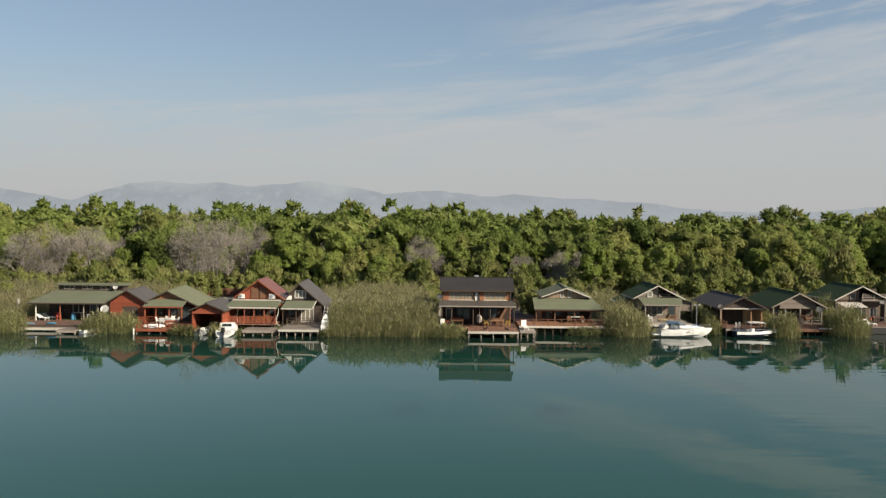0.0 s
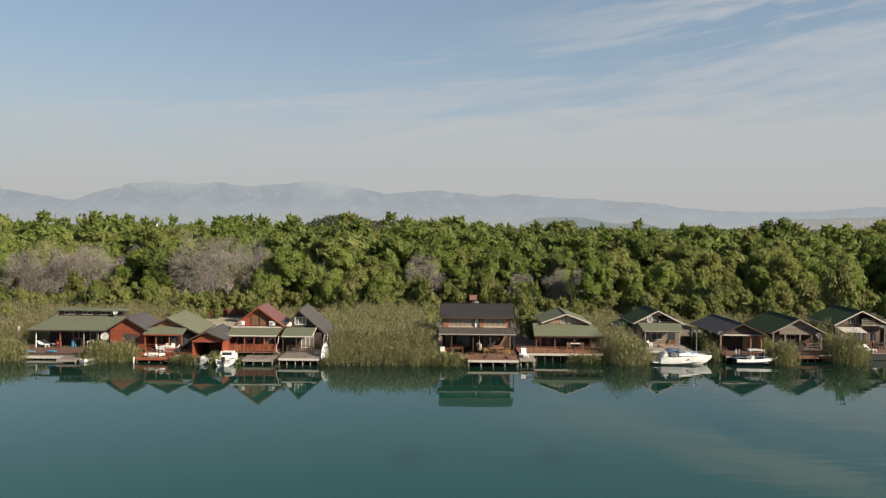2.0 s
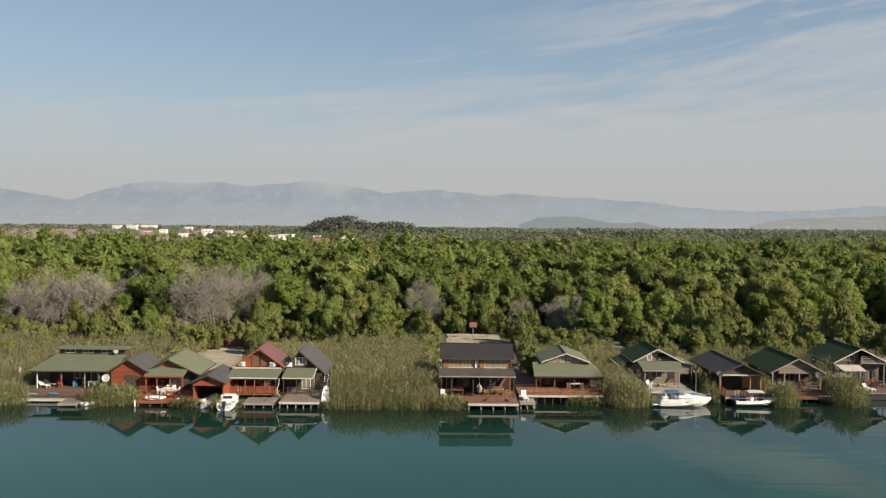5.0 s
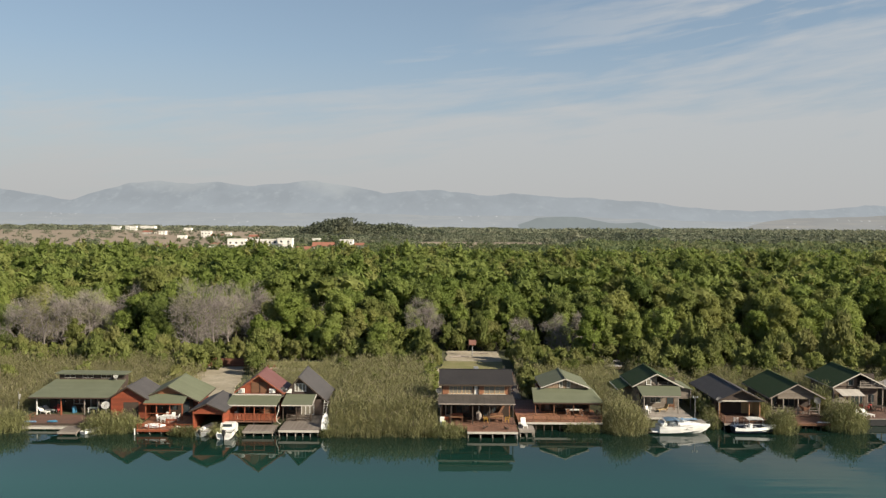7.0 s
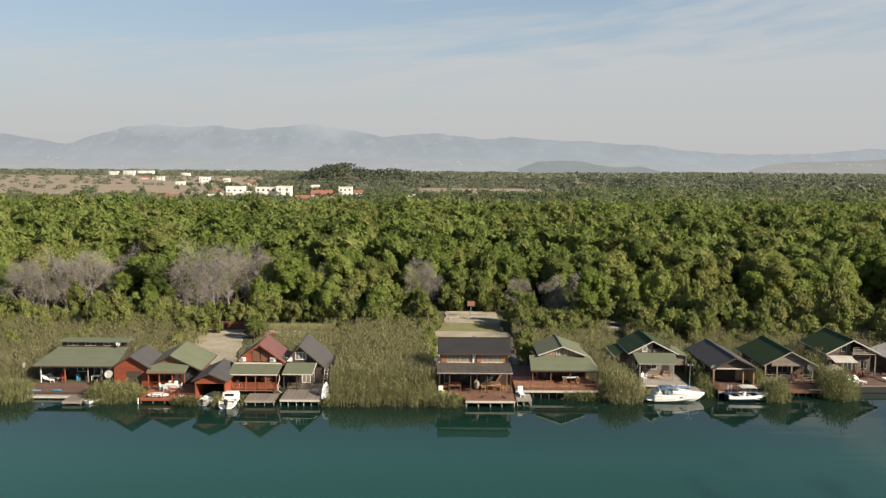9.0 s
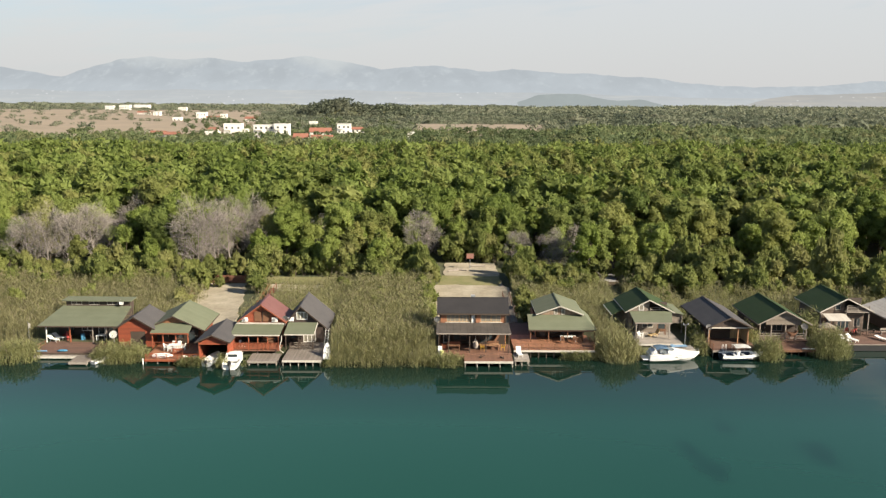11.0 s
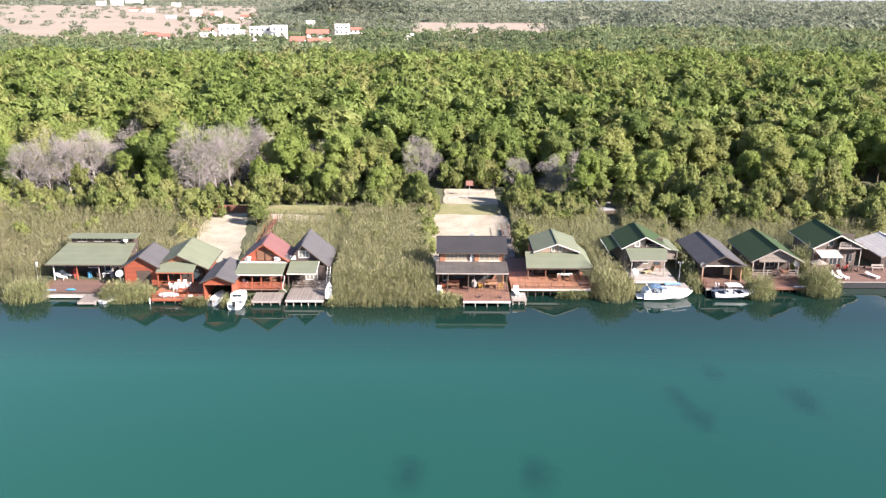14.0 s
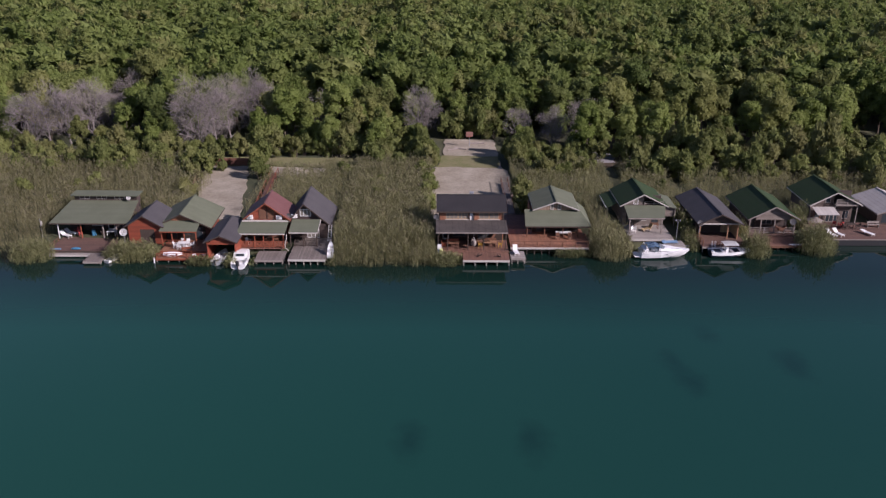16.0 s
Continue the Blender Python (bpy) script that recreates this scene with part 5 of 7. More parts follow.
# ---- dark steep-roofed cabin ----
h = thing("cabin", (-18.5, 107, 0.7), "dark wooden cabin with a steep charcoal roof", "cabin", "cabins along the river")
footing(h, -20.9, -15.9, 110.2, 118, 0.75)
shell(h, -20.9, -15.9, 110.4, 118.0, 0.85, 3.0, WALL_DARK, front=[(-20.4, -19.5, 0.9, 2.85), (-18.6, -16.9, 0.9, 2.85)])
door(h, -20.4, -19.5, 0.9, 2.85, 110.46, TIMBER_DARK, True)
window(h, -18.6, -16.9, 0.9, 2.85, 110.46, 3, WHITE, "white-framed glass door", curtain=True)
gable(h, -20.9, -18.9, -15.9, 3.0, 5.7, 110.9, WALL_DARK, zl=3.6, zrt=3.0)
window(h, -19.55, -18.05, 3.95, 5.0, 110.86, 3, WHITE, "white-framed gable window", curtain=True)
gable_roof(h, -21.3, -18.95, -15.2, 110.4, 118.5, 3.25, 5.92, 2.72, ROOF_GREY, TIMBER_DARK, back=6.02)
lean_roof(h, -20.6, -16.6, 106.9, 3.02, 110.4, 3.66, ROOF_GREEN, TIMBER_PALE)
part("side_board", beam((-16.6, 106.9, 2.98), (-16.6, 110.4, 3.62), 0.06, 0.16), TIMBER_PALE, h)
posts(h, [-20.4, -18.7, -16.8], 107.1, 0.85, 2.92, 0.12, TIMBER_DARK)
railing(h, (-19.9, 107.1, 0), (-16.9, 107.1, 0), 0.86, 0.85, TIMBER_DARK, 1.5, "rails")
ac = part("air_conditioner", box(-20.75, -19.95, 110.55, 110.85, 3.75, 4.3, bevel=0.03), WHITE, h, "white air conditioner unit")
deck("deck", -20.1, -15.1, 102.5, 110.4, 0.86, DECK_GREY, "grey-brown plank deck on many short piles", TIMBER_PALE, every=0.95)
ladder = thing("ladder", (-15.5, 109.0, 0.86), "leaning white ladder against the dark cabin", "ladder")
for dx in (-0.22, 0.22):
    part("stile", beam((-15.35 + dx, 108.9, 0.86), (-15.25 + dx, 110.2, 2.9), 0.05), WHITE, ladder)
for i in range(6):
    f = (i + 0.7) / 6.5
    part("rung", beam((-15.55 + 0.1 * f, 108.9 + 1.3 * f, 0.86 + 2.04 * f), (-15.15 + 0.1 * f, 108.9 + 1.3 * f, 0.86 + 2.04 * f), 0.035), WHITE, ladder)

# ---- two-storey brown house ----
h = thing("house", (4.5, 106, 0.8), "two-storey brown wooden house with black roof and porch", "house", "cabins along the river")
footing(h, 0.0, 9.0, 109.6, 114.4, 0.9)
shell(h, 0.0, 9.0, 109.5, 114.6, 1.0, 5.25, WALL_BROWN, front=[(0.5, 1.4, 1.05, 3.05), (1.9, 3.7, 1.5, 3.0), (5.4, 7.3, 1.1, 3.05), (0.95, 4.05, 4.1, 5.12), (4.3, 4.75, 3.6, 5.1), (5.55, 8.3, 4.1, 5.12)])
window(h, 0.95, 2.65, 4.1, 5.12, 109.54, 3, TIMBER_SAND, "tan-framed upper window", curtain=True)
window(h, 2.7, 4.05, 4.1, 5.12, 109.54, 3, TIMBER_SAND, "tan-framed upper window", curtain=True)
window(h, 5.55, 6.95, 4.1, 5.12, 109.54, 2, TIMBER_SAND, "tan-framed upper window", curtain=True)
window(h, 7.0, 8.3, 4.1, 5.12, 109.54, 2, TIMBER_SAND, "tan-framed upper window", curtain=True)
part("sill", box(0.8, 4.2, 109.4, 109.5, 3.98, 4.08), TIMBER_PALE, h)
part("sill", box(5.4, 8.45, 109.4, 109.5, 3.98, 4.08), TIMBER_PALE, h)
part("door", box(4.32, 4.73, 109.54, 109.6, 3.62, 5.08), WHITE, h, "narrow white balcony door standing ajar")
for x in (0.06, 4.2, 4.85, 8.94):
    part("corner_post", box(x - 0.09, x + 0.09, 109.4, 109.495, 3.9, 5.25), TIMBER_DARK, h)
window(h, 1.9, 3.7, 1.5, 3.0, 109.56, 2, TIMBER_DARK)
window(h, 5.4, 7.3, 1.1, 3.05, 109.56, 3, TIMBER_DARK)
door(h, 0.5, 1.4, 1.05, 3.05, 109.56, TIMBER_PALE, True)
gb = bmesh.new()
for x in (0.0, 8.88):
    vs = [(x, 109.5, 5.25), (x, 114.6, 5.25), (x, 111.9, 6.7)]
    a = [gb.verts.new(v) for v in vs]
    b = [gb.verts.new((v[0] + 0.12, v[1], v[2])) for v in vs]
    gb.faces.new(a), gb.faces.new(b[::-1])
    for i in range(3):
        gb.faces.new((a[i], b[i], b[(i + 1) % 3], a[(i + 1) % 3]))
bmesh.ops.recalc_face_normals(gb, faces=gb.faces)
part("gable", gb, WALL_BROWN, h)
part("roof_slope", slab([(-0.35, 109.0, 5.42), (9.4, 109.0, 5.42), (9.4, 111.9, 6.9), (-0.35, 111.9, 6.9)], 0.13), ROOF_BLACK, h)
part("roof_slope", slab([(-0.35, 111.902, 6.9), (9.4, 111.902, 6.9), (9.4, 115.1, 5.3), (-0.35, 115.1, 5.3)], 0.13), ROOF_BLACK, h)
part("ridge_cap", beam((-0.37, 111.9, 6.92), (9.42, 111.9, 6.92), 0.22, 0.06), ROOF_BLACK, h)
part("eave_board", box(-0.35, 9.4, 108.94, 108.995, 5.2, 5.38), TIMBER_DARK, h)
part("chimney", box(4.3, 4.9, 112.1, 112.7, 6.5, 7.15, bevel=0.02), GREY_METAL, h, "short dark chimney behind the ridge")
lean_roof(h, -0.4, 9.35, 105.3, 3.72, 109.4, 4.02, ROOF_WORN, TIMBER_GREY)
# added panel over the lower wall, coloured dark as porch shade
part("wall", punched(0.13, 8.87, 1.02, 3.55, 109.43, 109.49, [(0.5, 1.4, 1.05, 3.05), (1.9, 3.7, 1.5, 3.0), (5.4, 7.3, 1.1, 3.05)]), PORCH_SHADE, h, "dark panel with the porch's shade in its colour")
part("side_board", box(-0.46, -0.41, 105.3, 109.4, 3.52, 3.7), TIMBER_DARK, h)
part("porch_beam", box(-0.2, 9.2, 105.5, 105.68, 3.42, 3.6), TIMBER_DARK, h)
posts(h, [-0.1, 1.2, 3.95, 6.1, 9.1], 105.6, 0.9, 3.44, 0.12, TIMBER_DARK)
part("stair_beam", beam((7.2, 109.0, 1.0), (8.7, 109.2, 3.6), 0.1, 0.3), TIMBER_BROWN, h)
part("terrace", box(-0.2, 9.5, 105.2, 109.5, 0.86, 1.0), DECK_RED, h, "reddish plank porch floor")
deck("deck", 3.2, 9.45, 102.4, 105.15, 0.88, DECK_RED, "reddish brown plank deck reaching over the water", TIMBER_PALE, pile_mat=TIMBER_GREY, every=1.5)
deck("deck_corner", 0.4, 3.15, 104.2, 105.15, 0.86, DECK_RED, "short plank strip beside the reeds", None, rows=1)

# ---- two-tier green-roofed cabin ----
h = thing("cabin", (16.5, 110, 1.0), "brown wooden cabin with two tiers of green shingle roof", "cabin", "cabins along the river")
footing(h, 13.4, 20.0, 112.4, 119.6, 1.05)
shell(h, 13.4, 20.0, 112.4, 119.8, 1.15, 3.55, WALL_BROWN, front=[(13.9, 14.8, 1.2, 2.9), (15.2, 16.4, 1.7, 2.8), (16.8, 18.6, 1.2, 2.9)])
door(h, 13.9, 14.8, 1.2, 2.9, 112.46, TIMBER_DARK, True)
window(h, 15.2, 16.4, 1.7, 2.8, 112.46, 2, TIMBER_DARK)
window(h, 16.8, 18.6, 1.2, 2.9, 112.46, 3, TIMBER_DARK)
gable(h, 13.75, 16.8, 19.8, 4.1, 5.32, 113.55, WALL_TAN)
for xa in (13.75, 19.7):
    part("wall", box(xa, xa + 0.1, 113.66, 119.8, 3.5, 4.3), WALL_BROWN, h)
gable(h, 13.86, 16.8, 19.69, 3.5, 5.3, 119.7, WALL_BROWN, zl=4.2, zrt=4.2)
window(h, 16.0, 16.5, 4.15, 5.05, 113.52, 1, TIMBER_PALE, "narrow curtained gable window", curtain=True)
window(h, 17.05, 17.55, 4.15, 5.05, 113.52, 1, TIMBER_PALE, "narrow curtained gable window", curtain=True)
gable_roof(h, 13.45, 16.8, 20.1, 113.0, 120.4, 4.32, 5.52, 4.30, ROOF_GREEN, TIMBER_PALE, back=5.66)
lean_roof(h, 12.15, 21.45, 109.95, 2.92, 113.8, 4.12, ROOF_GREEN, TIMBER_DARK, "lower_roof", 0.15, -1.2)
part("lower_roof", slab([(21.45, 109.95, 2.915), (21.6, 118.0, 3.0), (20.2, 118.0, 4.1), (20.25, 113.8, 4.115)], 0.1), ROOF_GREEN, h)
# added panel whose dark colour stands for the eave's shade
part("wall", punched(13.42, 19.98, 1.2, 3.5, 112.33, 112.39, [(13.9, 14.8, 1.2, 2.9), (15.2, 16.4, 1.7, 2.8), (16.8, 18.6, 1.2, 2.9)]), PORCH_SHADE, h, "dark panel with the eave's shade in its colour")
part("porch_beam", box(12.3, 21.3, 110.2, 110.36, 2.6, 2.78), TIMBER_BROWN, h)
posts(h, [12.45, 14.9, 17.5, 19.6, 21.2], 110.28, 1.15, 2.62, 0.14, TIMBER_BROWN)
deck("deck", 9.85, 20.6, 106.4, 113.6, 1.16, DECK_ORANGE, "orange-brown plank deck wrapping round the cabin", TIMBER_PALE, pile_mat=TIMBER_DARK, every=1.0)
deck("side_deck", 9.7, 13.0, 113.7, 120.0, 1.12, DECK_BROWN, "brown plank side terrace beside the cabin", None, rows=2)
rail = thing("deck_rail", (15, 106.5, 1.16), "brown timber railing round the deck", "railing")
railing(rail, (10.0, 106.5, 0), (20.5, 106.5, 0), 1.16, 0.8, TIMBER_BROWN, 1.75, "rails", 1)
railing(rail, (20.5, 106.55, 0), (20.5, 110.0, 0), 1.16, 0.8, TIMBER_BROWN, 1.75, "rails", 1)
deck("dock", 9.65, 11.6, 103.1, 105.6, 0.9, DECK_PALE, "small pale grey dock with a white chair", TIMBER_GREY, every=0.9)

# ---- grey cabin with green roofs ----
h = thing("cabin", (30, 112, 0.9), "weathered grey cabin with dark green roof and light porch", "cabin", "cabins along the river")
footing(h, 26.9, 33.0, 115.6, 123.8, 1.0)
shell(h, 27.0, 33.0, 115.8, 123.6, 1.1, 4.0, WALL_GREY, front=[(27.5, 28.5, 1.15, 3.1), (29.0, 30.6, 1.7, 3.0), (31.2, 32.4, 1.15, 3.1)])
door(h, 27.5, 28.5, 1.15, 3.1, 115.86, TIMBER_DARK, True)
window(h, 29.0, 30.6, 1.7, 3.0, 115.86, 2, TIMBER_PALE)
door(h, 31.2, 32.4, 1.15, 3.1, 115.86, TIMBER_BROWN, True)
part("gable", punched(27.3, 30.0, 4.0, 4.35, 116.3, 116.4, [], wall_xz([(27.0, 4.0), (30.05, 4.0), (30.05, 5.55), (29.85, 5.62)], 116.3, 116.4)), WALL_GREY, h)
window(h, 28.55, 29.25, 4.1, 4.95, 116.26, 1, WHITE, "white gable window", curtain=True)
part("gable_floor", box(29.6, 33.2, 116.0, 118.0, 3.95, 4.05), TIMBER_DARK, h)
part("wall", box(30.05, 33.0, 118.0, 118.1, 4.05, 4.9), WALL_DARK, h, "dark recess behind the open gable")
railing(h, (30.2, 116.2, 0), (32.9, 116.2, 0), 4.05, 0.5, TIMBER_GREY, 1.3, "rails", 1)
gable_roof(h, 26.5, 29.9, 33.6, 115.7, 124.0, 4.02, 5.8, 3.96, ROOF_DKGREEN, TIMBER_PALE)
part("side_roof", slab([(33.58, 116.0, 3.92), (35.0, 116.0, 3.58), (35.0, 122.0, 3.58), (33.58, 122.0, 3.92)], 0.1), ROOF_GREEN, h)
part("side_roof", slab([(24.9, 117.5, 3.2), (26.52, 117.5, 3.88), (26.52, 123.5, 3.88), (24.9, 123.5, 3.2)], 0.1), ROOF_DKGREEN, h)
part("eave_board", beam((24.9, 117.5, 3.12), (24.9, 123.5, 3.12), 0.06, 0.16), WHITE, h)
posts(h, [25.1], 117.7, 0.7, 3.1, 0.12, TIMBER_GREY)
posts(h, [34.8], 116.3, 0.7, 3.5, 0.12, TIMBER_GREY)
part("side_gable", wall_xz([(33.0, 2.2), (34.8, 2.2), (34.8, 3.5), (33.0, 3.85)], 116.4, 116.5), WALL_GREY, h)
lean_roof(h, 27.0, 32.2, 111.9, 3.5, 115.9, 4.08, ROOF_GREEN, TIMBER_GREY, "porch_roof", 0.1, 1.0)
posts(h, [27.3, 31.9], 112.15, 1.1, 3.38, 0.14, TIMBER_GREY)
part("porch_beam", box(27.1, 32.1, 112.08, 112.22, 3.22, 3.38), TIMBER_GREY, h)
deck("deck", 27.0, 33.2, 109.9, 115.8, 1.08, DECK_PALE, "pale grey plank deck in front of the grey cabin", TIMBER_PALE, every=1.3)
deck("dock", 31.4, 34.3, 107.6, 109.8, 0.9, DECK_PALE, "pale plank landing beside the motor cruiser", TIMBER_PALE, pile_mat=TIMBER_PALE, every=0.9, rows=2)

# ---- charcoal-roofed boat cabin ----
h = thing("cabin", (39.7, 110, 0.8), "dark cabin with a long charcoal roof and open yellow porch", "cabin", "cabins along the river")
footing(h, 37.0, 42.4, 112.6, 122, 0.85)
shell(h, 37.0, 42.4, 113.2, 122.2, 0.9, 3.2, WALL_DARK, front=[(37.4, 40.6, 0.95, 2.9)])
part("door", box(37.4, 40.6, 113.24, 113.3, 0.95, 2.9), TIMBER_DARK, h, "wide dark doors at the back of the porch")
part("wall", box(40.75, 42.3, 113.08, 113.19, 0.95, 3.1), WALL_YELLOW, h, "yellow boarded wall on the porch")
part("wall", box(42.28, 42.4, 110.7, 113.19, 0.95, 3.1), WALL_YELLOW, h)
gable(h, 36.9, 39.75, 42.5, 3.25, 4.55, 110.5, WALL_DARK)
part("tie_beam", box(36.8, 42.7, 110.38, 110.52, 3.1, 3.26), TIMBER_PALE, h, "pale beam across the open gable")
gable_roof(h, 36.45, 39.65, 42.95, 109.9, 122.8, 3.3, 4.78, 3.24, ROOF_GREY, TIMBER_DARK, back=4.7)
posts(h, [36.95, 40.9, 42.3], 110.6, 0.9, 3.12, 0.14, TIMBER_TAN)
deck("deck", 36.6, 43.0, 107.6, 113.2, 0.9, DECK_BROWN, "reddish brown plank porch deck", TIMBER_GREY, every=1.4)

# ---- green-roofed grey gabled cabin ----
h = thing("cabin", (47.9, 112, 0.8), "weathered grey cabin with long dark green roof, open porch", "cabin", "cabins along the river")
footing(h, 44.9, 51.0, 114, 122, 0.85)
shell(h, 44.9, 51.0, 115.0, 122.2, 0.9, 3.4, WALL_DARK, front=[(45.4, 46.4, 0.95, 2.9), (47.2, 48.8, 1.5, 2.7)])
door(h, 45.4, 46.4, 0.95, 2.9, 115.06, TIMBER_DARK, True)
window(h, 47.2, 48.8, 1.5, 2.7, 115.06, 2, TIMBER_GREY)
part("gable", wall_xz([(45.5, 3.05), (50.4, 3.05), (50.4, 3.75), (47.95, 5.0), (45.5, 3.75)], 112.6, 112.7), WALL_GREY, h)
gable_roof(h, 44.2, 47.95, 51.7, 112.1, 122.7, 3.28, 5.2, 3.28, ROOF_DKGREEN, TIMBER_GREY, back=5.28)
posts(h, [44.7, 46.3, 48.3, 49.8, 51.2], 112.7, 0.9, 3.1, 0.14, TIMBER_GREY)
railing(h, (44.8, 112.7, 0), (51.1, 112.7, 0), 0.92, 0.9, TIMBER_GREY, 2.0, "rails", 2)
deck("deck", 44.4, 51.4, 112.0, 115.0, 0.9, DECK_BROWN, "shaded plank porch floor under the gable", None, rows=2)
deck("front_deck", 44.2, 50.7, 108.2, 111.9, 0.78, DECK_RED, "reddish plank deck over the water", TIMBER_BROWN, pile_mat=TIMBER_DARK, every=1.0)

# ---- balcony cabin with dark green roof ----
h = thing("cabin", (58.6, 117, 0.9), "weathered wooden cabin with dark green roof and gable balcony", "cabin", "cabins along the river")
footing(h, 55.3, 61.7, 117, 125, 0.9)
shell(h, 55.4, 61.6, 117.6, 125.0, 0.95, 3.9, WALL_TAUPE, front=[(56.0, 57.0, 1.0, 2.9), (57.8, 59.6, 1.0, 3.0), (60.2, 61.2, 1.5, 2.8)])
door(h, 56.0, 57.0, 1.0, 2.9, 117.66, TIMBER_BROWN, True)
window(h, 57.8, 59.6, 1.0, 3.0, 117.66, 3, TIMBER_GREY)
window(h, 60.2, 61.2, 1.5, 2.8, 117.66, 2, TIMBER_GREY)
part("gable", wall_xz([(55.3, 3.9), (58.6, 3.9), (58.6, 5.7), (58.45, 5.72)], 117.5, 117.6), WALL_TAUPE, h)
window(h, 57.3, 58.1, 4.0, 4.9, 117.46, 1, TIMBER_GREY, "shuttered gable window")
part("wall", box(58.6, 61.9, 119.2, 119.3, 3.9, 5.4), WALL_DARK, h, "dark recess behind the gable balcony")
part("balcony_floor", box(58.6, 62.0, 116.6, 119.2, 3.82, 3.94), TIMBER_GREY, h)
railing(h, (58.7, 116.75, 0), (61.9, 116.75, 0), 3.94, 0.85, TIMBER_GREY, 1.6, "rails", 3)
gable_roof(h, 54.7, 58.55, 62.5, 116.5, 125.4, 3.95, 5.95, 4.0, ROOF_DKGREEN, TIMBER_PALE, back=6.02)
posts(h, [55.0, 58.6, 61.9], 116.8, 0.9, 3.85, 0.14, TIMBER_GREY)
part("awning", slab([(55.2, 114.6, 3.15), (58.4, 114.6, 3.15), (58.4, 116.9, 3.62), (55.2, 116.9, 3.62)], 0.05), ROOF_PALE, h, "pale striped awning over the deck")
posts(h, [55.4, 58.2], 114.8, 0.95, 3.12, 0.08, TIMBER_DARK, "awning_post")
deck("deck", 53.6, 70.0, 110.4, 117.5, 0.95, DECK_BROWN, "wide brown plank deck with sun loungers", TIMBER_DARK, every=2.2)
scr = thing("deck_screen", (61, 110.3, 0.0), "black mesh screen along the edge of the deck", "fence")
part("mesh_panel", box(56.2, 70.0, 110.22, 110.25, 0.05, 0.9), BLACK, scr)
part("mesh_panel", box(53.9, 56.1, 110.22, 110.25, 0.05, 0.9), BLACK, scr)
part("top_rail", box(53.8, 70.1, 110.16, 110.3, 0.9, 0.99), TIMBER_GREY, scr)

# ---- pale-roofed cabin at the end ----
h = thing("cabin", (68, 117, 0.9), "low cabin with a pale sheet roof, seen from its side", "cabin", "cabins along the river")
footing(h, 65.0, 71.5, 116, 124, 0.9)
shell(h, 65.0, 71.6, 116.6, 124.0, 0.95, 2.9, WALL_DARK, front=[(65.6, 66.6, 1.0, 2.7), (67.4, 69.2, 1.5, 2.6)])
door(h, 65.6, 66.6, 1.0, 2.7, 116.66, TIMBER_DARK, True)
window(h, 67.4, 69.2, 1.5, 2.6, 116.66, 2, TIMBER_GREY)
gable(h, 65.0, 68.3, 71.6, 2.9, 4.0, 116.6, WALL_DARK)
gable_roof(h, 64.4, 68.3, 72.2, 115.6, 124.4, 2.95, 4.3, 2.95, ROOF_PALE, TIMBER_GREY)

# ---- boats ----
def hull_mesh(stations, thick=0.06, deck_at=None):
    """A hull from stations (x, half beam at gunwale, gunwale z, half beam at chine, chine z, keel z); closed deck where deck_at is None."""
    bm = bmesh.new()
    rings = []
    for x, hb, gz, cb, cz, kz in stations:
        rings.append([bm.verts.new((x, y, z)) for y, z in ((-hb, gz), (-(hb + cb) / 2 - 0.03, (gz + cz) / 2), (-cb, cz), (-cb * 0.5, (cz + kz) / 2), (0, kz), (cb * 0.5, (cz + kz) / 2), (cb, cz), ((hb + cb) / 2 + 0.03, (gz + cz) / 2), (hb, gz))])
    for a, b in zip(rings, rings[1:]):
        for i in range(8):
            bm.faces.new((a[i], a[i + 1], b[i + 1], b[i]))
        if deck_at is None:
            bm.faces.new((a[8], a[0], b[0], b[8]))
    bm.faces.new(rings[0])
    bm.faces.new(rings[-1][::-1])
    if deck_at is not None:
        inner = []
        for x, hb, gz, cb, cz, kz in stations:
            w = max(0.03, hb - 0.14)
            inner.append([bm.verts.new(v) for v in ((x, -w, gz + 0.02), (x, -w * 0.85, deck_at), (x, w * 0.85, deck_at), (x, w, gz + 0.02))])
        for a, b, ra, rb in zip(inner, inner[1:], rings, rings[1:]):
            for i in range(3):
                bm.faces.new((a[i], b[i], b[i + 1], a[i + 1]))
            bm.faces.new((ra[0], rb[0], b[0], a[0]))
            bm.faces.new((a[3], b[3], rb[8], ra[8]))
        bm.faces.new(inner[0])
        bm.faces.new(inner[-1][::-1])
    bmesh.ops.recalc_face_normals(bm, faces=bm.faces)
    return bm


def moulding(points, w, h):
    """One bar that runs on through the points, w wide and h high."""
    bm = bmesh.new()
    rings = [[bm.verts.new((x, y + dy, z + dz)) for dy, dz in ((-w / 2, -h / 2), (w / 2, -h / 2), (w / 2, h / 2), (-w / 2, h / 2))] for x, y, z in points]
    for a, b in zip(rings, rings[1:]):
        for i in range(4):
            bm.faces.new((a[i], a[(i + 1) % 4], b[(i + 1) % 4], b[i]))
    bm.faces.new(rings[0])
    bm.faces.new(rings[-1][::-1])
    bmesh.ops.recalc_face_normals(bm, faces=bm.faces)
    return bm


def placed(bm, m):
    bmesh.ops.transform(bm, matrix=m, verts=bm.verts)
    return bm


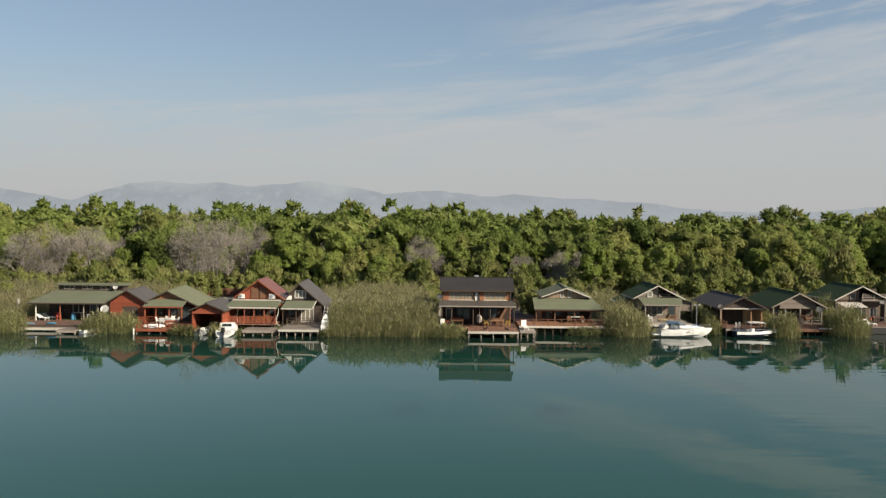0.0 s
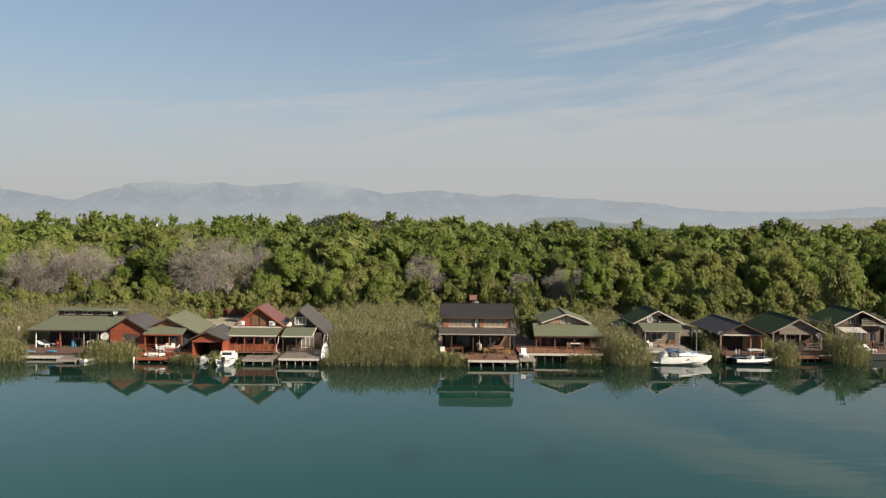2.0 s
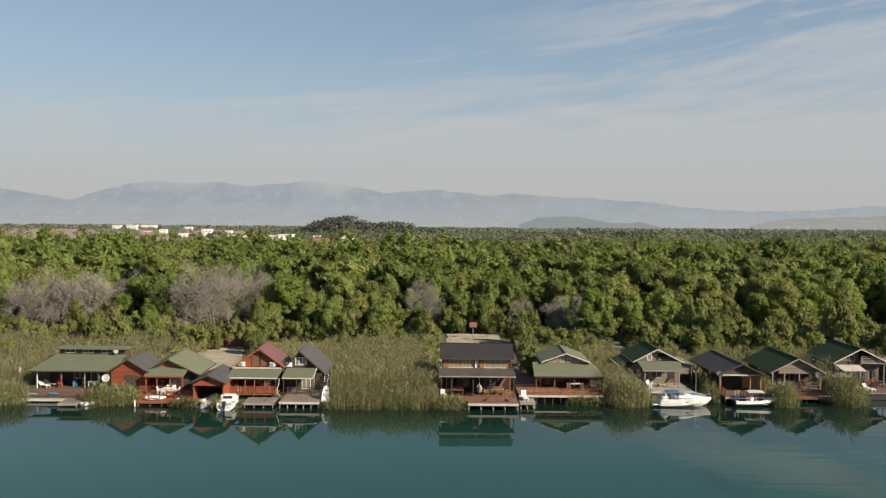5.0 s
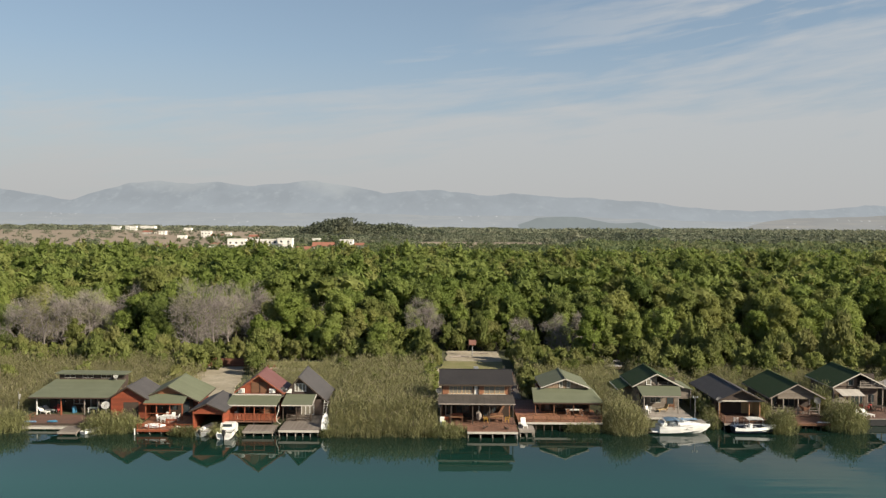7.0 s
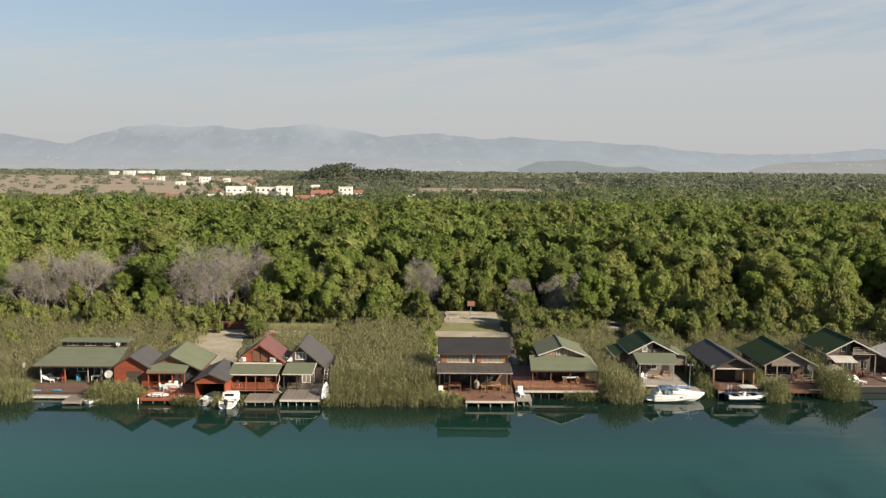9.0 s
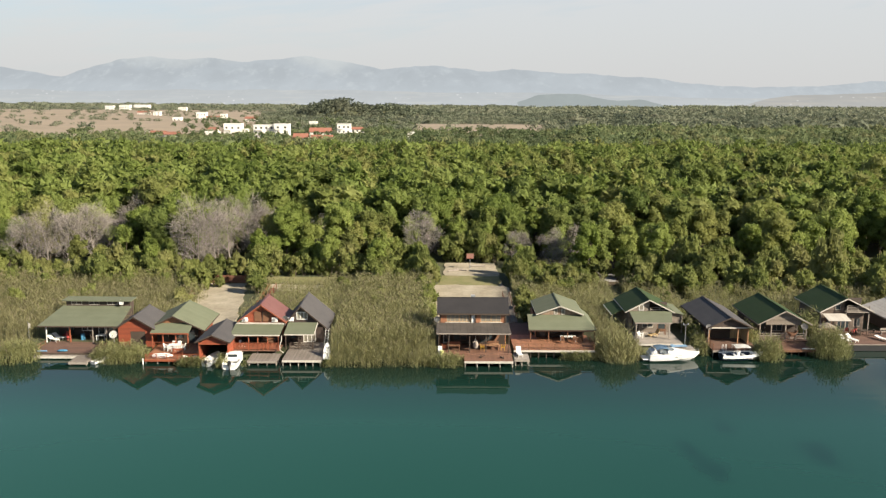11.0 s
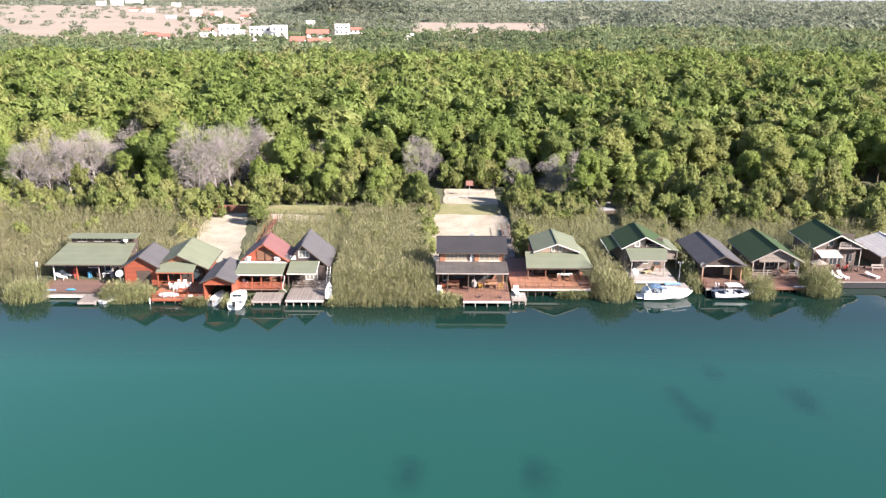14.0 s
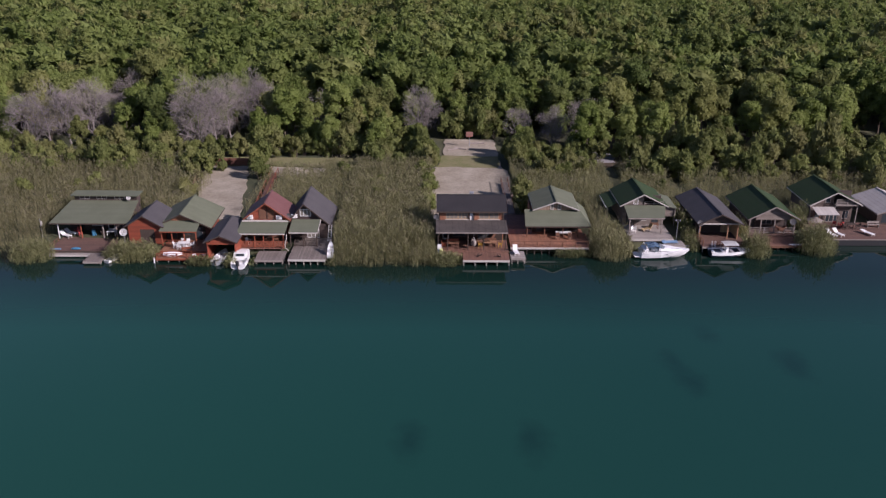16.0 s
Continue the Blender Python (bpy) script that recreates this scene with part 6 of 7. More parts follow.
def cruiser(m):
    """A white sports cruiser, stern at local x = 0, bow towards +x."""
    at = m.translation
    b = thing("motor_cruiser", at, "white motor cruiser with blue canvas top, moored at the dock", "boat", "boats at the bank")
    P = lambda nm, bm, mt, par=None, lab="": part(nm, placed(bm, m), mt, par or b, lab)
    hull = P("hull", hull_mesh([(0.55, 1.1, 0.88, 1.05, 0.15, -0.35), (1.6, 1.22, 0.92, 1.12, 0.15, -0.4), (3.2, 1.25, 0.97, 1.1, 0.2, -0.4), (4.8, 1.08, 1.02, 0.82, 0.32, -0.32), (6.0, 0.68, 1.05, 0.42, 0.48, -0.1), (6.8, 0.28, 1.07, 0.14, 0.7, 0.3), (7.3, 0.05, 1.08, 0.03, 0.95, 0.8)]), WHITE_GEL)
    P("rub_rail", beam((0.6, -1.22, 0.84), (4.8, -1.12, 0.98), 0.05, 0.06), WHITE, hull, "white rubbing strake")
    P("swim_platform", box(-0.35, 0.56, -0.95, 0.95, 0.2, 0.32, bevel=0.04), WHITE_GEL, hull)
    cab = hull_mesh([(2.9, 0.92, 1.42, 1.0, 1.1, 0.9), (3.9, 0.8, 1.40, 0.95, 1.1, 0.95), (5.1, 0.55, 1.26, 0.7, 1.1, 1.0), (6.3, 0.16, 1.12, 0.25, 1.08, 1.0)])
    P("foredeck", cab, WHITE_GEL)
    for xh in (4.1, 5.0):
        P("deck_hatch", box(xh, xh + 0.45, -0.22, 0.22, 1.24 if xh > 4.5 else 1.38, 1.30 if xh > 4.5 else 1.42, bevel=0.01), WHITE, None, "white deck hatch")
    for s in (-1, 1):
        P("porthole", box(3.8, 4.15, s * 1.19 - 0.02, s * 1.19 + 0.02, 0.66, 0.74, bevel=0.015), GLASS, hull, "dark oval hull window")
    ws = bmesh.new()
    for a, c in (((2.4, -1.05, 1.02), (3.7, -0.74, 1.36)), ((3.7, -0.74, 1.36), (3.95, 0.0, 1.42)), ((3.95, 0.0, 1.42), (3.7, 0.74, 1.36)), ((3.7, 0.74, 1.36), (2.4, 1.05, 1.02))):
        f = [ws.verts.new(v) for v in (a, c, (c[0] - 0.8, c[1] * 0.82, c[2] + 0.48), (a[0] - 0.8 * (1 if a[0] > 2.5 else 0.3), a[1] * (0.82 if a[0] > 2.5 else 0.95), a[2] + (0.48 if a[0] > 2.5 else 0.5)))]
        ws.faces.new(f)
    bmesh.ops.solidify(ws, geom=ws.faces[:], thickness=0.02)
    P("windscreen", ws, SCREEN, None, "pale tinted windscreen")
    P("cockpit_seat", box(0.75, 1.5, -0.9, 0.9, 1.0, 1.35, bevel=0.08), WHITE)
    P("helm_seat", box(2.0, 2.4, -0.7, -0.1, 1.0, 1.7, bevel=0.07), WHITE)
    top = bmesh.new()
    rows = []
    for i in range(6):
        x = 1.35 + 1.75 * i / 5
        rows.append([top.verts.new((x, y, 1.78 + 0.16 * math.sin(math.pi * i / 5) - 0.16 * (y / 1.0) ** 2)) for y in (-1.05, -0.6, 0, 0.6, 1.05)])
    for a, c in zip(rows, rows[1:]):
        for i in range(4):
            top.faces.new((a[i], a[i + 1], c[i + 1], c[i]))
    bmesh.ops.solidify(top, geom=top.faces[:], thickness=0.04)
    canv = P("canvas_top", top, CANVAS_BLUE, None, "faded blue canvas top")
    for x in (1.4, 3.0):
        for s in (-1, 1):
            P("strut", rod((x + 0.2, s * 1.06, 0.95), (x, s * 1.0, 1.66), 0.02, 0.02, 6), STEEL, canv)
    arch = bmesh.new()
    beam((0.9, -1.1, 1.0), (1.25, -0.95, 1.62), 0.1, 0.08, arch)
    beam((0.9, 1.1, 1.0), (1.25, 0.95, 1.62), 0.1, 0.08, arch)
    beam((1.25, -1.0, 1.62), (1.25, 1.0, 1.62), 0.1, 0.08, arch)
    P("radar_arch", arch, WHITE_GEL)
    rail_b = bmesh.new()
    pts = [(4.2, -1.1, 1.38), (5.6, -0.8, 1.45), (6.9, -0.25, 1.5), (7.2, 0, 1.5), (6.9, 0.25, 1.5), (5.6, 0.8, 1.45), (4.2, 1.1, 1.38)]
    for a, c in zip(pts, pts[1:]):
        rod(a, c, 0.015, 0.015, 6, rail_b)
        rod(a, (a[0], a[1], a[2] - 0.45), 0.012, 0.012, 6, rail_b)
    P("bow_rail", rail_b, STEEL)
    return b


def open_boat(m, length, hull_mat, label, canopy=False, outboard=True, name="motorboat", cover=False, cuddy=False):
    """A small open boat with thwarts, and on some a sun canopy, an outboard or a cover."""
    s = length / 5.5
    b = thing(name, m.translation, label, "boat", "boats at the bank")
    P = lambda nm, bm, mt, par=None, lab="": part(nm, placed(bm, m @ Matrix.Diagonal((s, s, s, 1))), mt, par or b, lab)
    st = [(0, 0.85, 0.62, 0.78, 0.1, -0.22), (1.2, 0.98, 0.62, 0.86, 0.08, -0.28), (2.8, 1.0, 0.66, 0.84, 0.1, -0.28), (4.2, 0.78, 0.76, 0.5, 0.22, -0.2), (5.1, 0.36, 0.86, 0.2, 0.45, 0.05), (5.5, 0.06, 0.92, 0.03, 0.7, 0.45)]
    hull = P("hull", hull_mesh(st, deck_at=0.22), hull_mat)
    for sg in (-1, 1):
        P("gunwale", moulding([(a[0], sg * (a[1] - 0.03), a[2] - 0.1) for a in st], 0.12, 0.36), WHITE_GEL, hull, "white gunwale")
    P("liner", box(0.1, 4.0, -0.72, 0.72, 0.225, 0.26), WHITE_GEL, hull)
    fd = slab([(3.9, -0.72, 0.80), (5.3, -0.12, 0.93), (5.3, 0.12, 0.93), (3.9, 0.72, 0.80)][::1], 0.05)
    P("foredeck", fd, WHITE_GEL)
    for x in (0.35, 1.7, 2.9):
        P("thwart", box(x, x + 0.38, -0.85, 0.85, 0.48, 0.55, bevel=0.02), WHITE_GEL)
    P("console", box(2.2, 2.6, 0.1, 0.6, 0.25, 0.98, bevel=0.05), WHITE_GEL)
    if canopy:
        rows = []
        top = bmesh.new()
        for i in range(5):
            x = 1.6 + 2.0 * i / 4
            rows.append([top.verts.new((x, y, 1.82 + 0.08 * math.sin(math.pi * i / 4) - 0.12 * (y / 0.9) ** 2)) for y in (-0.9, -0.45, 0, 0.45, 0.9)])
        for a, c in zip(rows, rows[1:]):
            for i in range(4):
                top.faces.new((a[i], a[i + 1], c[i + 1], c[i]))
        bmesh.ops.solidify(top, geom=top.faces[:], thickness=0.04)
        cn = P("sun_canopy", top, WHITE, None, "white sun canopy")
        for x in (1.75, 3.45):
            for sg in (-1, 1):
                P("strut", rod((x, sg * 0.9, 0.65), (x, sg * 0.85, 1.75), 0.02, 0.02, 6), STEEL, cn)
    if cuddy:
        cu = P("cabin", hull_mesh([(1.9, 0.78, 1.42, 0.86, 0.7, 0.6), (2.9, 0.74, 1.40, 0.84, 0.72, 0.62), (3.6, 0.62, 1.12, 0.74, 0.78, 0.7), (4.6, 0.3, 0.95, 0.4, 0.84, 0.8)]), WHITE_GEL, None, "white cuddy cabin")
        P("pane", box(1.86, 1.895, -0.55, 0.55, 1.0, 1.32), GLASS, cu, "dark cabin window")
    if outboard:
        ob = P("outboard_motor", box(-0.42, -0.02, -0.2, 0.2, 0.55, 1.15, bevel=0.07), BLACK, None, "black outboard motor")
        P("leg", box(-0.28, -0.1, -0.07, 0.07, -0.4, 0.56, bevel=0.02), BLACK, ob)
    if cover:
        P("cover", hull_mesh([(0.1, 0.9, 0.75, 0.95, 0.66, 0.6), (2.2, 0.8, 1.15, 1.0, 0.7, 0.6), (4.6, 0.4, 0.95, 0.6, 0.82, 0.7)]), BLACK, None, "black tarpaulin cover")
    return b


cruiser(pose(27.0, 106.0, 0.05, 0, 0, 1))
open_boat(pose(37.3, 106.4, 0.03, 0, 0, 2), 5.6, NAVY, "small navy-hulled motorboat with a white sun canopy", True, False)
open_boat(pose(-26.4, 101.0, 0.02, 0, 0, 93), 5.8, WHITE_GEL, "white cabin motorboat with black outboard, stern to the river", False, True, cuddy=True)
open_boat(pose(-29.7, 102.3, 0.02, 0, 0, 84), 4.2, WHITE_GEL, "white boat with outboard motor, half inside the boathouse", False, True)
open_boat(pose(-44.4, 102.9, 0.02, 0, 0, 62), 2.9, WHITE_GEL, "small white rowing dinghy beside the grey dock", False, False, "dinghy")
open_boat(pose(-14.6, 103.7, 0.5, 0, -50, 88), 2.3, WHITE_GEL, "small white dinghy pulled up on the bank beside the reeds", False, False, "dinghy")

# ---- furniture ----
def plastic_chair(m, material, label, group="garden chairs"):
    c = thing("garden_chair", m.translation, label, "chair", group)
    P = lambda nm, bm: part(nm, placed(bm, m), material, c)
    P("seat", box(-0.24, 0.24, -0.24, 0.24, 0.40, 0.45, bevel=0.02))
    P("backrest", beam((0, 0.24, 0.45), (0, 0.36, 0.92), 0.46, 0.035))
    for x in (-0.22, 0.22):
        P("armrest", box(x - 0.03, x + 0.03, -0.22, 0.26, 0.62, 0.66))
        for y in (-0.21, 0.22):
            P("leg", box(x - 0.025, x + 0.025, y - 0.025, y + 0.025, 0.0, 0.64 if y < 0 else 0.42))
    return c


def table(m, w, d, material, label, cloth=None):
    t = thing("table", m.translation, label, "table", "garden tables")
    P = lambda nm, bm, mt, lab="": part(nm, placed(bm, m), mt, t, lab)
    P("tabletop", box(-w / 2, w / 2, -d / 2, d / 2, 0.70, 0.75, bevel=0.015), material)
    for x in (-w / 2 + 0.1, w / 2 - 0.1):
        for y in (-d / 2 + 0.1, d / 2 - 0.1):
            P("leg", box(x - 0.035, x + 0.035, y - 0.035, y + 0.035, 0, 0.70), material)
    if cloth:
        cl = thing("tablecloth", m.translation, "coloured cloth spread over the garden table", "tablecloth")
        part("cloth", placed(box(-w / 2 - 0.03, w / 2 + 0.03, -d / 2 - 0.03, d / 2 + 0.03, 0.55, 0.765, bevel=0.02), m), cloth, cl)
    return t


def bench(m, w, material, label):
    t = thing("bench", m.translation, label, "bench", "garden benches")
    P = lambda nm, bm: part(nm, placed(bm, m), material, t)
    P("seat", box(-w / 2, w / 2, -0.18, 0.18, 0.41, 0.46, bevel=0.01))
    P("backrest", box(-w / 2, w / 2, 0.16, 0.20, 0.6, 0.9, bevel=0.01))
    for x in (-w / 2 + 0.1, w / 2 - 0.1):
        P("leg", box(x - 0.04, x + 0.04, -0.16, 0.2, 0, 0.41))
        P("back_post", box(x - 0.03, x + 0.03, 0.17, 0.22, 0.41, 0.9))
    return t


def lounger(m, material, label, back=38):
    t = thing("sun_lounger", m.translation, label, "lounger", "sun loungers")
    P = lambda nm, bm: part(nm, placed(bm, m), material, t)
    P("frame", box(-0.33, 0.33, -1.0, 0.35, 0.28, 0.35, bevel=0.02))
    P("backrest", beam((0, 0.35, 0.33), (0, 0.35 + 0.75 * math.cos(radians(back)), 0.33 + 0.75 * math.sin(radians(back))), 0.64, 0.05))
    for x in (-0.28, 0.28):
        for y in (-0.9, 0.25):
            P("leg", box(x - 0.03, x + 0.03, y - 0.03, y + 0.03, 0, 0.28))
    return t


def dish(at, r, yaw, label, pole=1.0, material=None):
    d = thing("satellite_dish", at, label, "satellite dish", "satellite dishes")
    m = Matrix.Translation(at) @ pose(0, 0, 0, 65, 0, yaw)
    bm = bmesh.new()
    rings = [[bm.verts.new((r * k / 4 * math.cos(a * math.pi / 9), r * k / 4 * math.sin(a * math.pi / 9), 0.18 * r * (k / 4) ** 2)) for a in range(18)] for k in range(1, 5)]
    c = bm.verts.new((0, 0, 0))
    for a in range(18):
        bm.faces.new((c, rings[0][a], rings[0][(a + 1) % 18]))
        for k in range(3):
            bm.faces.new((rings[k][a], rings[k + 1][a], rings[k + 1][(a + 1) % 18], rings[k][(a + 1) % 18]))
    bmesh.ops.solidify(bm, geom=bm.faces[:], thickness=0.03)
    part("reflector", placed(bm, m), material or WHITE, d)
    part("feed_arm", placed(rod((0, -r * 0.9, 0.15 * r), (0, -r * 0.2, r * 0.9), 0.02, 0.02, 6), m), GREY_METAL, d)
    part("mast", rod((at[0], at[1] + 0.12, at[2] - pole), (at[0], at[1] + 0.12, at[2]), 0.035, 0.035, 7), GREY_METAL, d)
    return d


# long cabin deck
lounger(pose(-53.0, 110.9, 0.72, 0, 0, 60), WHITE, "white plastic sun lounger with raised back")
lounger(pose(-52.6, 111.8, 0.72, 0, 0, 68), WHITE, "white plastic sun lounger with raised back")
plastic_chair(pose(-51.0, 111.2, 0.72, 0, 0, 40), RED_CLOTH, "dark red garden chair on the brown deck")
plastic_chair(pose(-51.9, 112.2, 0.72, 0, 0, -30), RED_CLOTH, "dark red garden chair on the brown deck")
table(pose(-46.6, 111.4, 0.72), 1.3, 0.8, WHITE, "white garden table under the green roof")
plastic_chair(pose(-47.7, 111.3, 0.72, 0, 0, 90), TIMBER_DARK, "dark garden chair under the green roof")
barrel = thing("barrel", (-49.2, 111.5, 0.72), "blue plastic barrel under the green roof", "barrel")
part("body", rod((-49.2, 111.5, 0.72), (-49.2, 111.5, 1.55), 0.3, 0.28, 14), TARP_BLUE, barrel)
part("lid", rod((-49.2, 111.5, 1.55), (-49.2, 111.5, 1.6), 0.26, 0.24, 14), TARP_BLUE, barrel)
kb = thing("kayak", (-49.6, 105.9, 0.72), "short blue plastic float lying on the deck edge", "float")
part("body", placed(hull_mesh([(0, 0.1, 0.2, 0.1, 0.08, 0.0), (0.35, 0.24, 0.24, 0.2, 0.08, 0.0), (0.9, 0.24, 0.24, 0.2, 0.08, 0.0), (1.25, 0.08, 0.2, 0.08, 0.1, 0.05)]), pose(-50.2, 106.0, 0.73)), TARP_BLUE, kb)
kb = thing("canvas_roll", (-52.6, 105.8, 0.72), "grey-blue rolled canvas on the deck edge", "canvas")
part("body", rod((-53.0, 105.9, 0.84), (-51.6, 105.9, 0.84), 0.13, 0.11, 10), CANVAS_BLUE, kb)
rl = thing("deck_steps_rail", (-45.4, 107.5, 0.72), "short brown timber rail at the end of the deck", "railing")
railing(rl, (-45.15, 106.2, 0), (-45.15, 109.6, 0), 0.72, 0.7, TIMBER_BROWN, 1.7, "rails", 1)
rl = thing("deck_steps_rail", (-53.2, 107.5, 0.72), "short brown timber rail at the end of the deck", "railing")
railing(rl, (-53.2, 106.2, 0), (-53.2, 109.0, 0), 0.72, 0.6, TIMBER_BROWN, 1.4, "rails", 1)
dish((-43.55, 107.9, 2.55), 0.52, 12, "large white satellite dish beside the red shed", 1.9)
dish((-45.5, 116.4, 4.75), 0.34, 8, "small white satellite dish under the flat roof", 0.6)
flag = thing("white_flag", (-55.6, 109.5, 0.6), "white cloth on a thin pole among the reeds", "flag")
part("pole", rod((-55.6, 109.5, 0.0), (-55.6, 109.5, 3.9), 0.03, 0.025, 6), GREY_METAL, flag)
part("cloth", box(-55.58, -55.3, 109.47, 109.52, 2.9, 3.6, bevel=0.01), TIMBER_PALE, flag)
# green-roofed cabin terrace
table(pose(-35.0, 106.6, 0.86), 1.6, 0.9, WHITE, "white plastic garden table on the red terrace")
for x, y, a in ((-36.1, 106.5, 90), (-33.9, 106.6, -90), (-35.4, 107.3, 0), (-34.6, 107.3, 5), (-35.4, 105.8, 180), (-34.6, 105.8, 175)):
    plastic_chair(pose(x, y, 0.86, 0, 0, a), WHITE, "white plastic garden chair round the terrace table", "chairs round the terrace table")
tub = thing("upturned_boat", (-36.0, 104.2, 0.62), "white upturned rowing boat lying on the landing", "boat")
part("hull", placed(hull_mesh([(0, 0.35, 0.1, 0.3, 0.3, 0.42), (0.7, 0.55, 0.08, 0.46, 0.34, 0.5), (1.6, 0.55, 0.08, 0.46, 0.34, 0.5), (2.5, 0.08, 0.14, 0.06, 0.3, 0.4)]), pose(-37.1, 104.3, 0.62)), WHITE_GEL, tub)
bench(pose(-34.1, 104.9, 0.62, 0, 0, 0), 1.4, TIMBER_RED, "low red timber bench on the landing")
for i, (x, y, mt, w_) in enumerate(((-33.0, 104.3, WHITE, 0.6), (-32.3, 104.4, RED_CLOTH, 0.5), (-31.7, 104.2, WHITE, 0.55), (-31.2, 104.6, TIMBER_PALE, 0.5))):
    cu = thing("cushion", (x, y, 0.62), ("white", "dark red", "white", "pale tan")[i] + " cushion drying on the red landing", "cushion", "cushions on the landing")
    part("body", box(x - w_ / 2, x + w_ / 2, y - 0.25, y + 0.25, 0.63, 0.80, bevel=0.06), mt, cu)
fend = thing("white_post", (-37.9, 103.1, 0.4), "short white mooring post at the landing", "post")
part("post_body", rod((-38.05, 103.1, -0.8), (-38.05, 103.1, 0.75), 0.09, 0.09, 8), WHITE, fend)
rs = thing("stairs", (-31.6, 105.6, 0.6), "steep dark timber steps beside the boathouse", "stairs")
part("stringer", beam((-32.2, 106.8, 1.8), (-31.2, 105.4, 0.65), 0.08, 0.2), TIMBER_DARK, rs)
part("stringer", beam((-31.7, 107.1, 1.8), (-30.95, 105.8, 0.65), 0.08, 0.2), TIMBER_DARK, rs)
# balcony cabin odds
rp = thing("hanging_hose", (-20.8, 106.0, 1.0), "pale hose hanging down beside the balcony", "hose")
hb = bmesh.new()
hp = [(-20.7, 105.9, 3.1), (-20.75, 105.8, 2.4), (-20.95, 105.7, 1.8), (-20.9, 105.6, 1.2), (-20.4, 105.4, 0.9)]
for a, c in zip(hp, hp[1:]):
    rod(a, c, 0.05, 0.05, 7, hb)
part("tube", hb, TIMBER_PALE, rp)
table(pose(-23.0, 107.6, 1.06), 1.6, 0.8, TIMBER_BROWN, "brown wooden table on the balcony")
bench(pose(-23.0, 108.5, 1.06), 1.6, TIMBER_BROWN, "brown wooden bench on the balcony")
plastic_chair(pose(-26.3, 107.4, 1.06, 0, 0, 60), WHITE, "white plastic garden chair on the balcony")
# dark cabin deck
table(pose(-19.4, 108.4, 0.86), 1.3, 0.8, TIMBER_DARK, "dark wooden table on the grey deck")
bench(pose(-19.4, 109.3, 0.86), 1.3, TIMBER_DARK, "dark wooden bench on the grey deck")
dish((-20.95, 109.9, 4.25), 0.45, -8, "grey satellite dish between the two cabins", 0.9, DISH_GREY)
# two-storey house deck
table(pose(1.9, 106.5, 1.0), 1.7, 0.9, TIMBER_BROWN, "brown picnic table on the brown porch")
bench(pose(1.9, 107.4, 1.0), 1.7, TIMBER_RED, "red bench at the picnic table")
plastic_chair(pose(0.7, 106.5, 1.0, 0, 0, 90), TIMBER_RED, "red wooden chair at the picnic table")
table(pose(7.0, 106.9, 1.0), 1.9, 0.9, TIMBER_TAN, "tan wooden picnic table on the brown porch")
bench(pose(7.0, 107.8, 1.0), 1.9, TIMBER_BROWN, "brown bench behind the yellow table")
for x, a in ((5.7, 90), (8.4, -90)):
    plastic_chair(pose(x, 106.8, 1.0, 0, 0, a), YELLOW_CLOTH, "wooden armchair with yellow cushion at the table")
hm = thing("hanging_chair", (4.75, 105.9, 3.3), "pale woven hanging chair under the porch roof", "hanging chair")
part("rope", rod((4.75, 105.9, 2.3), (4.75, 105.9, 3.5), 0.03, 0.02, 6), TIMBER_PALE, hm)
part("sling", placed(hull_mesh([(0, 0.06, 1.1, 0.05, 0.9, 0.8), (0.35, 0.34, 0.75, 0.3, 0.2, 0.0), (0.7, 0.3, 0.85, 0.28, 0.3, 0.15), (0.95, 0.06, 1.15, 0.05, 1.0, 0.9)]), pose(4.75, 105.45, 1.45, 0, 0, 90)), TIMBER_GREY, hm)
fr = thing("fridge", (0.15, 105.0, 0.86), "small white cabinet beside the porch post", "cabinet")
part("body", box(-0.2, 0.35, 104.75, 105.15, 0.86, 2.05, bevel=0.03), WHITE, fr)
part("door", box(-0.19, 0.34, 104.71, 104.745, 0.9, 2.0), WHITE, fr)
fr = thing("bin", (0.3, 104.35, 0.86), "yellow-green plastic bin at the deck corner", "bin")
part("body", rod((0.3, 104.4, 0.86), (0.3, 104.4, 1.65), 0.2, 0.24, 12), surface("lime_plastic", (0.55, 0.58, 0.25), rough=0.5), fr)
for x, y, a in ((5.2, 103.5, 20), (8.3, 103.4, 160)):
    pt = thing("driftwood", (x, y, 0.88), "dark driftwood root lying on the deck", "driftwood", "driftwood on the deck")
    db = bmesh.new()
    rr = random.Random(int(x * 7))
    for k in range(5):
        an = a + rr.uniform(-70, 70)
        rod((x, y, 0.95), (x + 0.6 * math.cos(radians(an)), y + 0.4 * math.sin(radians(an)), 1.0 + rr.uniform(0, 0.35)), 0.07, 0.03, 6, db)
    part("root", db, TIMBER_DARK, pt)
dish((-0.35, 109.3, 4.5), 0.4, -10, "dark satellite dish at the corner of the brown house", 0.5, DISH_GREY)
# two-tier cabin deck
lounger(pose(10.4, 104.9, 0.9, 0, 0, 8), WHITE, "white plastic sun lounger folded upright on the small dock", 75)
table(pose(17.6, 110.4, 1.16), 2.2, 0.8, WHITE, "long white table under the green eave")
for x in (16.7, 18.4):
    plastic_chair(pose(x, 109.4, 1.16), TIMBER_BROWN, "brown wooden chair at the white table")
